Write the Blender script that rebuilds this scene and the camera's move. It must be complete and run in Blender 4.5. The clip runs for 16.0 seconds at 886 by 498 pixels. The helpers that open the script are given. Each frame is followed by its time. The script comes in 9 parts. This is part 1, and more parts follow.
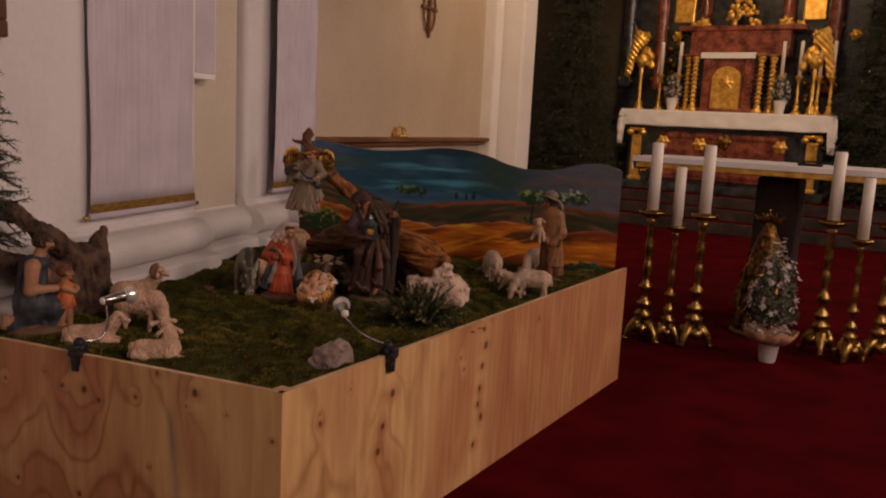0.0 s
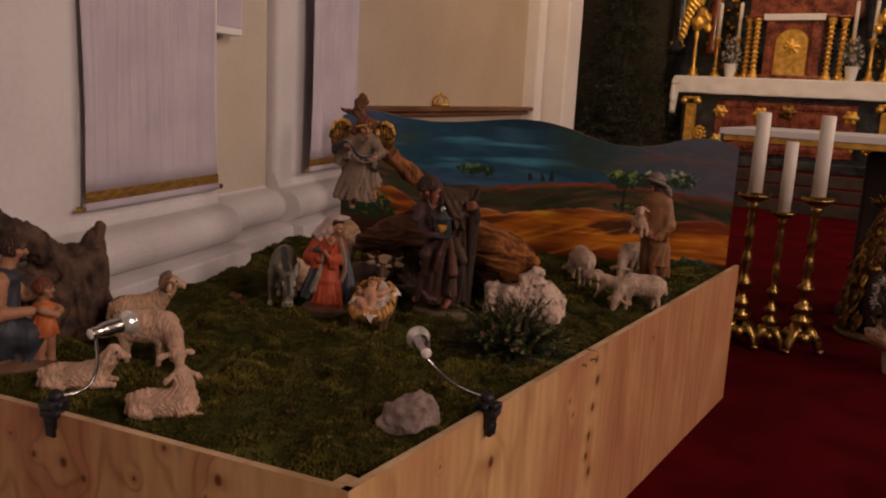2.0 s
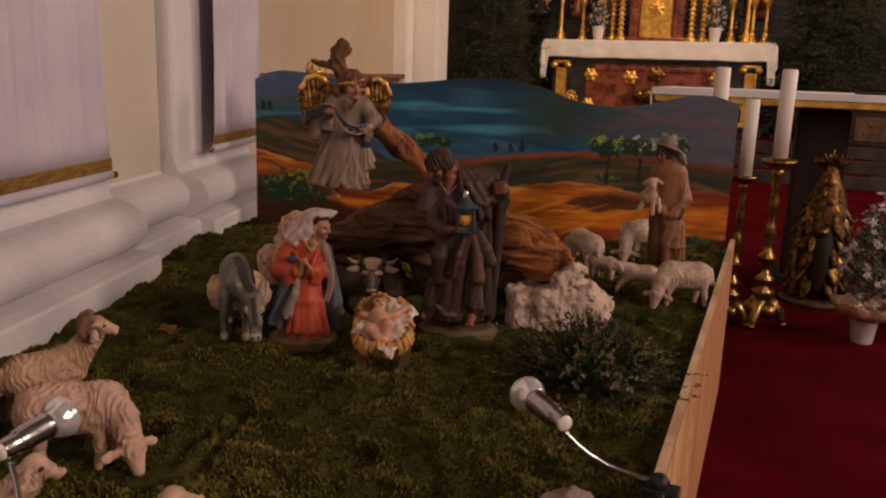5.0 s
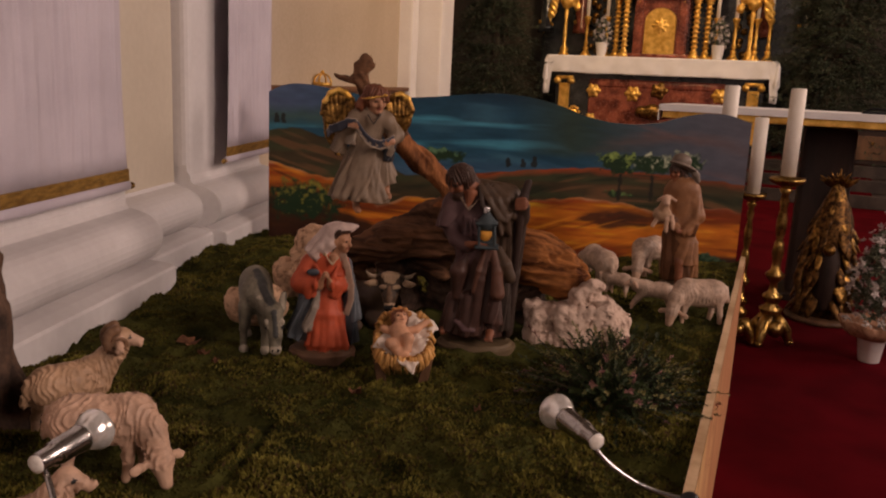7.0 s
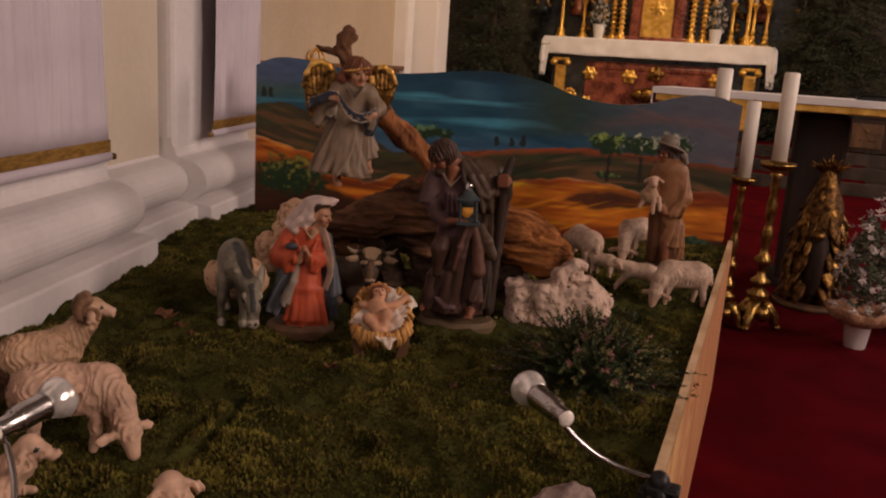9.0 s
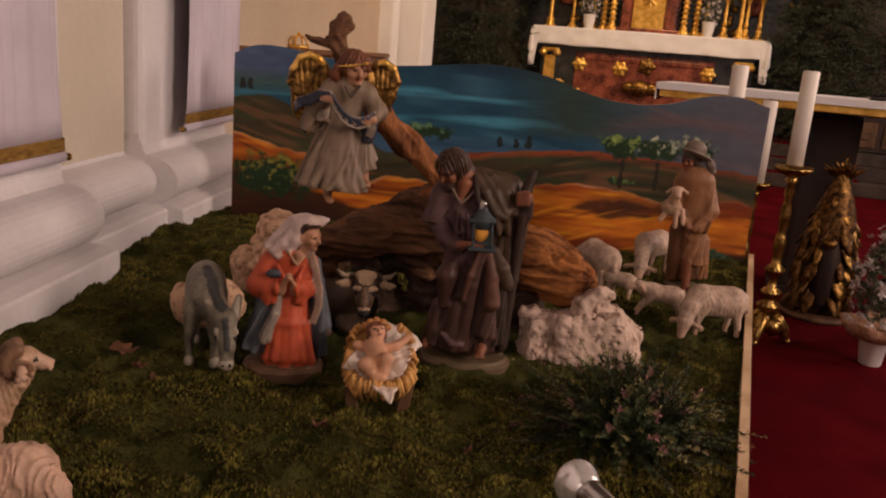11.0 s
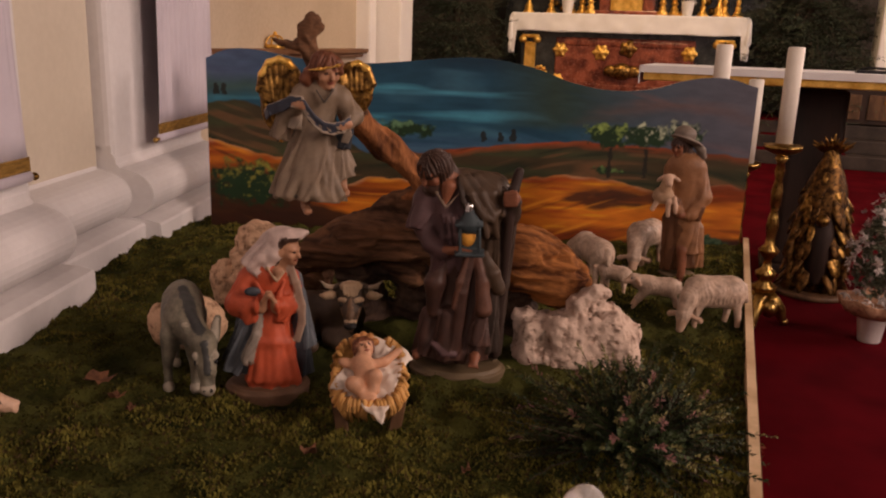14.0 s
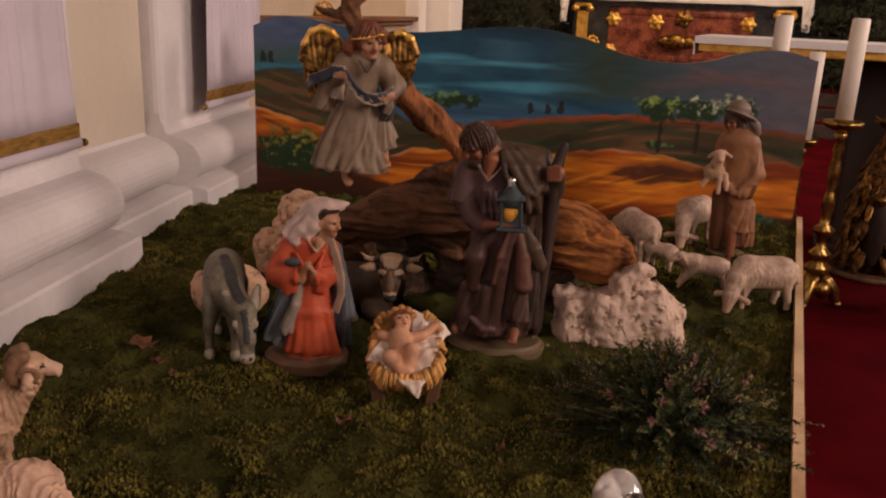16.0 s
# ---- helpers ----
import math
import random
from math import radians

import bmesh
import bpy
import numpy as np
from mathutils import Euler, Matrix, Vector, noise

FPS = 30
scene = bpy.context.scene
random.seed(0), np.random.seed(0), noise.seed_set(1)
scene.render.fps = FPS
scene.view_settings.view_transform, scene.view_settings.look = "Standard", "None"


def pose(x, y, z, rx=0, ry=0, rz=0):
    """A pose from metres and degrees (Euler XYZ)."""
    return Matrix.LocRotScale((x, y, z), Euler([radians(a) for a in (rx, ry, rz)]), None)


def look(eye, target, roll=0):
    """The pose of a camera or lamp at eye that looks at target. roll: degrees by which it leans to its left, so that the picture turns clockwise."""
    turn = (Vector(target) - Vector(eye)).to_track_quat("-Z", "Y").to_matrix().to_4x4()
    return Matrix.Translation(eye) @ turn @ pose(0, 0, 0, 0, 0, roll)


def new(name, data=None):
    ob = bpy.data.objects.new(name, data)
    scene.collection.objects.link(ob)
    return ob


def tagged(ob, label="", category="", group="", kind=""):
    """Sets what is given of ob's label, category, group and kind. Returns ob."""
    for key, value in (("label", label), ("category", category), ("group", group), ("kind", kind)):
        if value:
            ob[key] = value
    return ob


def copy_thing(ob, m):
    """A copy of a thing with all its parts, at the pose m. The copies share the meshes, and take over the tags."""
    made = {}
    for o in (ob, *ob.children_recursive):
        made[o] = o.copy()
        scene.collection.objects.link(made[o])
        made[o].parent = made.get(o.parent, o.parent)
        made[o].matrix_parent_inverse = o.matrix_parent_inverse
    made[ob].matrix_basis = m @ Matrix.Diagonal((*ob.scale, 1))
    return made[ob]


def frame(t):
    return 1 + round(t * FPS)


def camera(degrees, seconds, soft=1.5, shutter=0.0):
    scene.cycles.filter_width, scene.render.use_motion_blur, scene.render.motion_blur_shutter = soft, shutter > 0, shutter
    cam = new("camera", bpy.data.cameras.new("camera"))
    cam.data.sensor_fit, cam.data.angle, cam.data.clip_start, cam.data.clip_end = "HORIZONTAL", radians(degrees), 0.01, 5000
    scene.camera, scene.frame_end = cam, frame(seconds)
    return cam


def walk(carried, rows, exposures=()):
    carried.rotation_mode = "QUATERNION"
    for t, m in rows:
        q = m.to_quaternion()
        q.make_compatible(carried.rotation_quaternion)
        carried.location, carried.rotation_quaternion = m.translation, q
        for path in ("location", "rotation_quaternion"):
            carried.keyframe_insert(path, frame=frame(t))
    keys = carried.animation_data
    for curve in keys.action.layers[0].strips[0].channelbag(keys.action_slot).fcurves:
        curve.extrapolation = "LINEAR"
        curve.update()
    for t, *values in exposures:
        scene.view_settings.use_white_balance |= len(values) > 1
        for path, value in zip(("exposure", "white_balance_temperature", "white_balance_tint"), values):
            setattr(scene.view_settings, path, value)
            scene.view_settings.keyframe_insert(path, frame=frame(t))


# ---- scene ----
cam = camera(57.3, 16.0, 2.1)
PATH = [
    (0, (0.51, 0.205, 1.383), (-0.531, 1.885, 1.073), 2.9),
    (0.5, (0.356, 0.351, 1.358), (-0.748, 1.988, 1.04), 2.4),
    (1, (0.218, 0.534, 1.367), (-0.922, 2.144, 1.037), 3.3),
    (1.5, (0.093, 0.637, 1.351), (-1.05, 2.231, 0.962), 3.3),
    (2, (-0.087, 0.732, 1.353), (-1.166, 2.372, 0.968), 2.9),
    (2.5, (-0.249, 0.802, 1.332), (-1.267, 2.473, 0.919), 2.2),
    (3, (-0.386, 0.911, 1.297), (-1.397, 2.579, 0.857), 3.2),
    (3.5, (-0.538, 1.048, 1.276), (-1.496, 2.758, 0.876), 4.2),
    (4, (-0.661, 1.094, 1.265), (-1.479, 2.87, 0.848), 4.6),
    (4.2, (-0.713, 1.097, 1.259), (-1.492, 2.887, 0.825), 3.6),
    (6.3, (-0.896, 1.088, 1.28), (-1.602, 2.908, 0.846), 1.6),
    (6.5, (-0.897, 1.076, 1.266), (-1.604, 2.9, 0.85), 2.8),
    (7, (-0.898, 1.073, 1.27), (-1.623, 2.893, 0.867), 2.7),
    (7.5, (-0.876, 1.082, 1.274), (-1.597, 2.907, 0.886), 3.2),
    (8, (-0.864, 1.088, 1.269), (-1.585, 2.904, 0.842), 3.8),
    (10.3, (-0.946, 1.201, 1.249), (-1.633, 3.02, 0.782), 3.9),
    (10.5, (-0.989, 1.266, 1.253), (-1.686, 3.071, 0.746), 4.7),
    (11, (-1.041, 1.354, 1.269), (-1.697, 3.183, 0.796), 4.9),
    (11.5, (-1.07, 1.387, 1.269), (-1.672, 3.227, 0.766), 2.8),
    (12, (-1.069, 1.405, 1.272), (-1.672, 3.246, 0.773), 2.9),
    (12.5, (-1.067, 1.414, 1.275), (-1.668, 3.255, 0.775), 2.5),
    (13, (-1.066, 1.425, 1.28), (-1.671, 3.263, 0.775), 2.6),
    (13.5, (-1.063, 1.427, 1.28), (-1.674, 3.267, 0.791), 2.4),
    (14, (-1.062, 1.432, 1.28), (-1.693, 3.265, 0.788), 2.1),
    (14.5, (-1.054, 1.437, 1.285), (-1.709, 3.258, 0.779), 2.1),
    (15, (-1.047, 1.44, 1.286), (-1.708, 3.257, 0.775), 1.9),
    (15.5, (-1.049, 1.442, 1.287), (-1.725, 3.252, 0.771), 1.9),
    (16, (-1.058, 1.454, 1.283), (-1.786, 3.228, 0.716), 2.5),
]
walk(cam, [(t, look(eye, target, roll)) for t, eye, target, roll in PATH], [(0.0, -0.80, 6900, 14), (1.5, -0.73, 6800, 13), (2.5, -0.82, 6680, 12), (3.0, -0.60, 6600, 11), (3.5, -0.42, 6580, 11), (8.2, -0.33, 6580, 11), (10.5, -0.42, 6580, 11), (11.0, -0.12, 6580, 11), (12.0, -0.02, 6580, 11), (16.0, -0.04, 6580, 11)])

# ---- world, lamps ----
SKEW = radians(16.0)
WO, WU, WV = Vector((-2.757, 3.03, 0)), Vector((-math.sin(SKEW), math.cos(SKEW), 0)), Vector((math.cos(SKEW), math.sin(SKEW), 0))


def on_wall(s, o, z):
    """A point s metres along the side wall, o metres out from its face."""
    return WO + WU * s + WV * o + Vector((0, 0, z))


world = bpy.data.worlds.new("world")
scene.world = world
world.use_nodes = True
sky = world.node_tree.nodes.new("ShaderNodeTexSky")
sky.sky_type, sky.sun_disc, sky.sun_elevation, sky.sun_rotation = "NISHITA", False, radians(18), radians(120)
world.node_tree.nodes["Background"].inputs[1].default_value = 0.1
world.node_tree.links.new(sky.outputs[0], world.node_tree.nodes["Background"].inputs[0])


def area_lamp(name, eye, target, sx, sy, watts, colour):
    data = bpy.data.lights.new(name, "AREA")
    data.shape, data.size, data.size_y, data.energy, data.color = "RECTANGLE", sx, sy, watts, colour
    ob = new(name, data)
    ob.matrix_world = look(eye, target)
    return ob


DAY, WARM = (1.0, 0.735, 0.64), (1.0, 0.66, 0.36)
area_lamp("window_light", (5.85, 1.0, 4.2), (0, 2.2, 2.2), 1.7, 3.4, 415, DAY)
area_lamp("window_light", (5.85, 6.0, 4.2), (0, 6.0, 2.2), 1.7, 3.4, 200, DAY)
# extra unseen window at y 10.2, added to brighten the chancel wall
area_lamp("window_light", (5.85, 10.2, 4.2), (-4.5, 9.8, 1.8), 1.7, 3.4, 330, DAY)
area_lamp("window_light", (0.5, -5.85, 4.2), (-1.0, 2.0, 1.5), 2.2, 3.4, 85, DAY)
area_lamp("chancel_light", (-2.4, 9.0, 5.2), (-2.6, 12.9, 2.0), 0.5, 0.5, 135, WARM)

# ---- materials ----


def nodes_of(name):
    m = bpy.data.materials.new(name)
    m.use_nodes = True
    t = m.node_tree
    return m, t.nodes, t.links, t.nodes["Principled BSDF"]


def rgb(c):
    return (*c, 1.0) if len(c) == 3 else c


def material(name, dark, light, rough=0.6, metal=0.0, scale=12.0, fine=90.0, bump=0.15, dist=0.004, stretch=(1, 1, 1), rvar=0.12, spread=(0.35, 0.65), attribute="", coat=0.0, transmission=0.0, emission=None, spec=0.28):
    """A surface with two scales of colour variation, a fine relief and a varied gloss."""
    m, n, l, p = nodes_of(name)
    tc, mp = n.new("ShaderNodeTexCoord"), n.new("ShaderNodeMapping")
    mp.inputs["Scale"].default_value = stretch
    l.new(tc.outputs["Object"], mp.inputs[0])
    big, small = n.new("ShaderNodeTexNoise"), n.new("ShaderNodeTexNoise")
    big.inputs["Scale"].default_value, big.inputs["Detail"].default_value = scale, 5
    small.inputs["Scale"].default_value, small.inputs["Detail"].default_value = fine, 4
    l.new(mp.outputs[0], big.inputs["Vector"]), l.new(mp.outputs[0], small.inputs["Vector"])
    mixf = n.new("ShaderNodeMath")
    mixf.operation, mixf.inputs[1].default_value = "MULTIPLY_ADD", 0.35
    sub = n.new("ShaderNodeMath")
    sub.operation, sub.inputs[1].default_value = "SUBTRACT", 0.175
    l.new(small.outputs["Fac"], mixf.inputs[0]), l.new(big.outputs["Fac"], mixf.inputs[2])
    l.new(mixf.outputs[0], sub.inputs[0])
    ramp = n.new("ShaderNodeValToRGB")
    ramp.color_ramp.elements[0].position, ramp.color_ramp.elements[1].position = spread
    ramp.color_ramp.elements[0].color, ramp.color_ramp.elements[1].color = rgb(dark), rgb(light)
    l.new(sub.outputs[0], ramp.inputs[0])
    colour = ramp.outputs[0]
    if attribute:
        at, mx = n.new("ShaderNodeAttribute"), n.new("ShaderNodeMix")
        at.attribute_name, mx.data_type, mx.blend_type = attribute, "RGBA", "MULTIPLY"
        mx.inputs["Factor"].default_value = 1.0
        l.new(at.outputs["Color"], mx.inputs["A"]), l.new(colour, mx.inputs["B"])
        colour = mx.outputs["Result"]
    l.new(colour, p.inputs["Base Color"])
    rr = n.new("ShaderNodeMapRange")
    rr.inputs["To Min"].default_value, rr.inputs["To Max"].default_value = max(0.02, rough - rvar), min(1.0, rough + rvar)
    l.new(small.outputs["Fac"], rr.inputs["Value"]), l.new(rr.outputs[0], p.inputs["Roughness"])
    p.inputs["Metallic"].default_value = metal
    p.inputs["Specular IOR Level"].default_value = spec
    p.inputs["Coat Weight"].default_value = coat
    p.inputs["Transmission Weight"].default_value = transmission
    if bump:
        bp = n.new("ShaderNodeBump")
        bp.inputs["Strength"].default_value, bp.inputs["Distance"].default_value = bump, dist
        l.new(mixf.outputs[0], bp.inputs["Height"]), l.new(bp.outputs[0], p.inputs["Normal"])
    if emission:
        p.inputs["Emission Color"].default_value, p.inputs["Emission Strength"].default_value = rgb(emission[:3]), emission[3]
    return m


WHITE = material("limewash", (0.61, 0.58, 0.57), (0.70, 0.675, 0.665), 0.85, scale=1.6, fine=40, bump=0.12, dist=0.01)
# the same limewash made paler, the piers' stronger light put into the colour
LITWHITE = material("limewash_lit_copy", (0.78, 0.74, 0.71), (0.85, 0.82, 0.79), 0.85, scale=1.6, fine=40, bump=0.12, dist=0.01)
CREAM = material("cream_wall", (0.54, 0.475, 0.375), (0.62, 0.55, 0.445), 0.88, scale=1.3, fine=40, bump=0.12, dist=0.01)
OCHRE = material("ochre_plaster", (0.50, 0.405, 0.29), (0.61, 0.505, 0.38), 0.9, scale=0.7, fine=30, bump=0.15, dist=0.012)
CARPET = material("red_carpet", (0.050, 0.0015, 0.0036), (0.086, 0.0027, 0.0060), 0.97, scale=3.0, fine=420, bump=0.5, dist=0.006, spec=0.02)
STONE = material("dark_stone", (0.022, 0.016, 0.013), (0.055, 0.040, 0.032), 0.6, scale=5, fine=50)
# nave and ceiling plaster coloured dark so less bounced light fills the shade
NAVE = material("nave_plaster_darkened", (0.085, 0.070, 0.055), (0.125, 0.105, 0.085), 0.9, scale=0.8, fine=20)
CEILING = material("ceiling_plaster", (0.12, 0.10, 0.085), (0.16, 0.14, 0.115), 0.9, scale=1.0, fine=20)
PLY = material("plywood", (0.84, 0.80, 0.76), (1.0, 1.0, 1.0), 0.62, scale=7, fine=60, stretch=(5, 5, 0.5), bump=0.12, dist=0.002, attribute="grain")
PLYEDGE = material("plywood_edge", (0.42, 0.27, 0.14), (0.66, 0.47, 0.28), 0.7, scale=6, fine=50, stretch=(1, 1, 14))
EARTH = material("moss_bed", (0.018, 0.020, 0.005), (0.070, 0.070, 0.017), 0.95, scale=9, fine=160, bump=0.8, dist=0.02, spec=0.05)
PAINTING = material("painted_panel", (0.80, 0.80, 0.80), (1.0, 1.0, 1.0), 0.5, scale=14, fine=180, bump=0.2, dist=0.002, attribute="paint", stretch=(1, 1, 3))
CLOTH = material("lilac_white_cloth", (0.50, 0.455, 0.505), (0.58, 0.53, 0.58), 0.85, scale=5, fine=300, bump=0.2, dist=0.002)
LINEN = material("white_linen", (0.76, 0.74, 0.72), (0.84, 0.82, 0.80), 0.85, scale=6, fine=260, bump=0.25, dist=0.003)
BRAID = material("gold_braid", (0.16, 0.085, 0.018), (0.33, 0.19, 0.045), 0.55, 0.25, scale=30, fine=420, bump=0.5, dist=0.003, stretch=(1, 1, 4))
GOLD = material("gilding", (0.62, 0.33, 0.055), (0.95, 0.60, 0.15), 0.36, 0.72, scale=14, fine=80, bump=0.35, dist=0.006)
BRASS = material("brass", (0.17, 0.095, 0.022), (0.50, 0.32, 0.10), 0.30, 1.0, scale=18, fine=120, bump=0.12)
CHROME = material("chrome", (0.36, 0.34, 0.32), (0.52, 0.50, 0.48), 0.24, 1.0, scale=20, fine=140, bump=0.03, rvar=0.05)
BLACK = material("black_plastic", (0.010, 0.010, 0.011), (0.022, 0.022, 0.024), 0.42, scale=20, fine=200)
WAX = material("candle_wax", (0.72, 0.66, 0.56), (0.80, 0.75, 0.66), 0.45, scale=8, fine=60, bump=0.05)
WOOD = material("dark_wood", (0.060, 0.030, 0.015), (0.15, 0.080, 0.040), 0.55, scale=9, fine=70, stretch=(1, 1, 0.2))
WOODD = material("dark_foot_wood", (0.014, 0.008, 0.006), (0.035, 0.018, 0.012), 0.6, scale=9, fine=70, stretch=(1, 1, 0.2))
LEDGE = material("brown_ledge", (0.12, 0.055, 0.025), (0.24, 0.12, 0.06), 0.5, scale=5, fine=60, stretch=(1, 0.2, 1))
REDMARBLE = material("red_marble", (0.085, 0.018, 0.010), (0.30, 0.085, 0.045), 0.25, scale=7, fine=45, bump=0.04, spec=0.5)
BLACKMARBLE = material("black_marble", (0.012, 0.014, 0.015), (0.05, 0.055, 0.055), 0.22, scale=6, fine=40, bump=0.04, spec=0.5)
FIRN = material("fir_needles", (0.016, 0.026, 0.015), (0.072, 0.086, 0.048), 0.75, scale=4, fine=60)
BARK = material("bark", (0.03, 0.02, 0.014), (0.08, 0.055, 0.035), 0.9, scale=14, fine=90, bump=0.7, dist=0.01)
DRIFT = material("driftwood", (0.040, 0.021, 0.013), (0.25, 0.125, 0.064), 0.85, scale=22, fine=130, bump=0.9, dist=0.008, spread=(0.34, 0.70), stretch=(0.22, 1, 1), spec=0.12)
DRIFTO = material("orange_driftwood", (0.060, 0.020, 0.009), (0.38, 0.150, 0.045), 0.85, scale=26, fine=140, bump=1.0, dist=0.010, spread=(0.36, 0.66), stretch=(0.26, 1, 1), spec=0.12)
DRIFTB = material("branch_bark", (0.060, 0.022, 0.011), (0.34, 0.135, 0.050), 0.85, scale=24, fine=140, bump=1.0, dist=0.008, spread=(0.32, 0.66), stretch=(1, 1, 0.35), spec=0.12)
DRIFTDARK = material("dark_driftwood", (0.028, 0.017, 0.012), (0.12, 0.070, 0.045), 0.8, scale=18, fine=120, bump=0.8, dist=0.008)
LIME = material("pitted_limestone", (0.17, 0.10, 0.070), (0.56, 0.42, 0.33), 0.88, scale=34, fine=170, bump=0.9, dist=0.006, spread=(0.27, 0.46), spec=0.1)
OCHREROCK = material("ochre_rock", (0.20, 0.10, 0.055), (0.66, 0.43, 0.27), 0.88, scale=44, fine=170, bump=0.9, dist=0.006, spread=(0.26, 0.50), spec=0.1)
GREYROCK = material("grey_rock", (0.16, 0.115, 0.095), (0.35, 0.265, 0.23), 0.85, scale=22, fine=150, bump=0.7, dist=0.005)


def painted(name, colour, k=0.68, rough=0.5, scale=26, stretch=(1, 1, 1)):
    dark = tuple(c * k for c in colour)
    return material("paint_" + name, dark, colour, rough, scale=scale, fine=170, bump=0.12, dist=0.002, spread=(0.30, 0.62), stretch=stretch)


SKIN = painted("skin", (0.42, 0.215, 0.120))
SKINB = painted("skin_tan", (0.23, 0.085, 0.042))
HAIR = painted("brown_hair", (0.060, 0.032, 0.022))
HAIRR = painted("auburn_hair", (0.16, 0.055, 0.025))
REDROBE = painted("red_robe", (0.48, 0.085, 0.034))
VEIL = painted("pale_veil", (0.60, 0.46, 0.40))
BLUEG = painted("blue_grey_mantle", (0.13, 0.145, 0.16))
PURPLE = painted("purple_grey_tunic", (0.105, 0.058, 0.058))
BROWNR = painted("brown_robe", (0.070, 0.036, 0.021))
DARKBR = painted("dark_brown_mantle", (0.045, 0.030, 0.022))
TANR = painted("tan_robe", (0.27, 0.125, 0.055))
HATG = painted("grey_hat", (0.20, 0.155, 0.12))
GREYROBE = painted("grey_green_robe", (0.215, 0.155, 0.103))
SASH = painted("blue_scroll", (0.055, 0.060, 0.080))
BASEP = painted("brown_base", (0.16, 0.088, 0.050))
BASEG = painted("green_brown_base", (0.15, 0.105, 0.058))
WOOL = painted("cream_wool", (0.62, 0.405, 0.28), 0.58)
WOOLW = painted("pale_wool", (0.52, 0.375, 0.275), 0.58, scale=60)
WOOLT = painted("tan_wool", (0.47, 0.30, 0.18), 0.58)
FACE = painted("sheep_face", (0.58, 0.38, 0.26))
HORN = painted("ram_horn", (0.20, 0.11, 0.06))
DONK = painted("donkey_grey", (0.215, 0.190, 0.135), 0.30, scale=24)
DONKL = painted("donkey_pale", (0.38, 0.33, 0.25))
DONKD = painted("donkey_dark", (0.052, 0.052, 0.048))
OXB = painted("ox_brown", (0.21, 0.12, 0.065), 0.5)
OXL = painted("ox_pale", (0.52, 0.36, 0.22))
OXH = painted("ox_horn", (0.36, 0.27, 0.18))
STRAW = painted("straw", (0.62, 0.33, 0.10), 0.5, stretch=(1, 1, 1))
SWADDLE = painted("white_swaddle", (0.72, 0.62, 0.52), 0.85)
ORANGE = painted("orange_tunic", (0.55, 0.15, 0.04))
SLATE = painted("slate_tunic", (0.045, 0.050, 0.060))
LAMPGLOW = painted("amber_glass", (0.80, 0.38, 0.06))
IRON = painted("lantern_iron", (0.045, 0.060, 0.065))
LIP = painted("lips", (0.26, 0.075, 0.045))
SKINP = painted("infant_skin", (0.58, 0.31, 0.18))
OLIVE = painted("olive_brown_mantle", (0.072, 0.044, 0.026))
OXD = painted("ox_dark", (0.085, 0.055, 0.035))
BLUEL = painted("mantle_lining", (0.30, 0.25, 0.20))
TRIM = painted("pale_trim", (0.20, 0.14, 0.10))
ROBEB = painted("dark_plum_robe", (0.075, 0.036, 0.026), 0.5)
# lighter red-brown robe colour, painted on the front folds as highlights
ROBE_HILIGHT = painted("robe_fold_highlight", (0.135, 0.062, 0.040), 0.55)
GREYD = painted("dark_hem_line", (0.075, 0.055, 0.040))
GREYL = painted("pale_scroll_edge", (0.34, 0.27, 0.20))
BLUED = painted("dark_blue_grey_cloth", (0.050, 0.056, 0.066))
VEIL2 = painted("tan_veil_end", (0.42, 0.29, 0.21))
# TANR darkened, shade coloured in on the tunic's far side and under sleeves
TAND = painted("shaded_brown_tunic", (0.13, 0.055, 0.024))
BLACKP = painted("black_dot", (0.012, 0.010, 0.009))
AGED = material("aged_gilding", (0.10, 0.05, 0.013), (0.50, 0.285, 0.075), 0.36, 0.9, scale=40, fine=120, bump=0.4, dist=0.003, spread=(0.42, 0.70))

OLDGOLD = material("dull_old_gilding", (0.030, 0.014, 0.005), (0.23, 0.115, 0.032), 0.46, 0.8, scale=34, fine=120, bump=0.5, dist=0.004, spread=(0.40, 0.72))
WINGGOLD = material("antique_wing_gilding", (0.055, 0.026, 0.008), (0.40, 0.22, 0.055), 0.42, 0.85, scale=60, fine=200, bump=0.4, dist=0.002, spread=(0.36, 0.70))
HAIRG = painted("golden_hair", (0.42, 0.19, 0.06))

# ---- mesh helpers ----


def thing(name, at, label, category, group="", rz=0.0):
    ob = new(name)
    ob.empty_display_size = 0.05
    ob.matrix_world = pose(*at, 0, 0, rz)
    return tagged(ob, label, category, group)


def finish(name, me, mats, parent=None, label="", smooth=False):
    ob = new(name, me)
    for m in mats if isinstance(mats, (list, tuple)) else [mats]:
        me.materials.append(m)
    if smooth:
        me.polygons.foreach_set("use_smooth", [True] * len(me.polygons))
    if parent:
        ob.parent = parent
    if label:
        ob["label"] = label
    return ob


def part(name, bm, mats, parent=None, label="", smooth=False):
    me = bpy.data.meshes.new(name)
    bmesh.ops.recalc_face_normals(bm, faces=bm.faces)
    bm.to_mesh(me)
    bm.free()
    return finish(name, me, mats, parent, label, smooth)


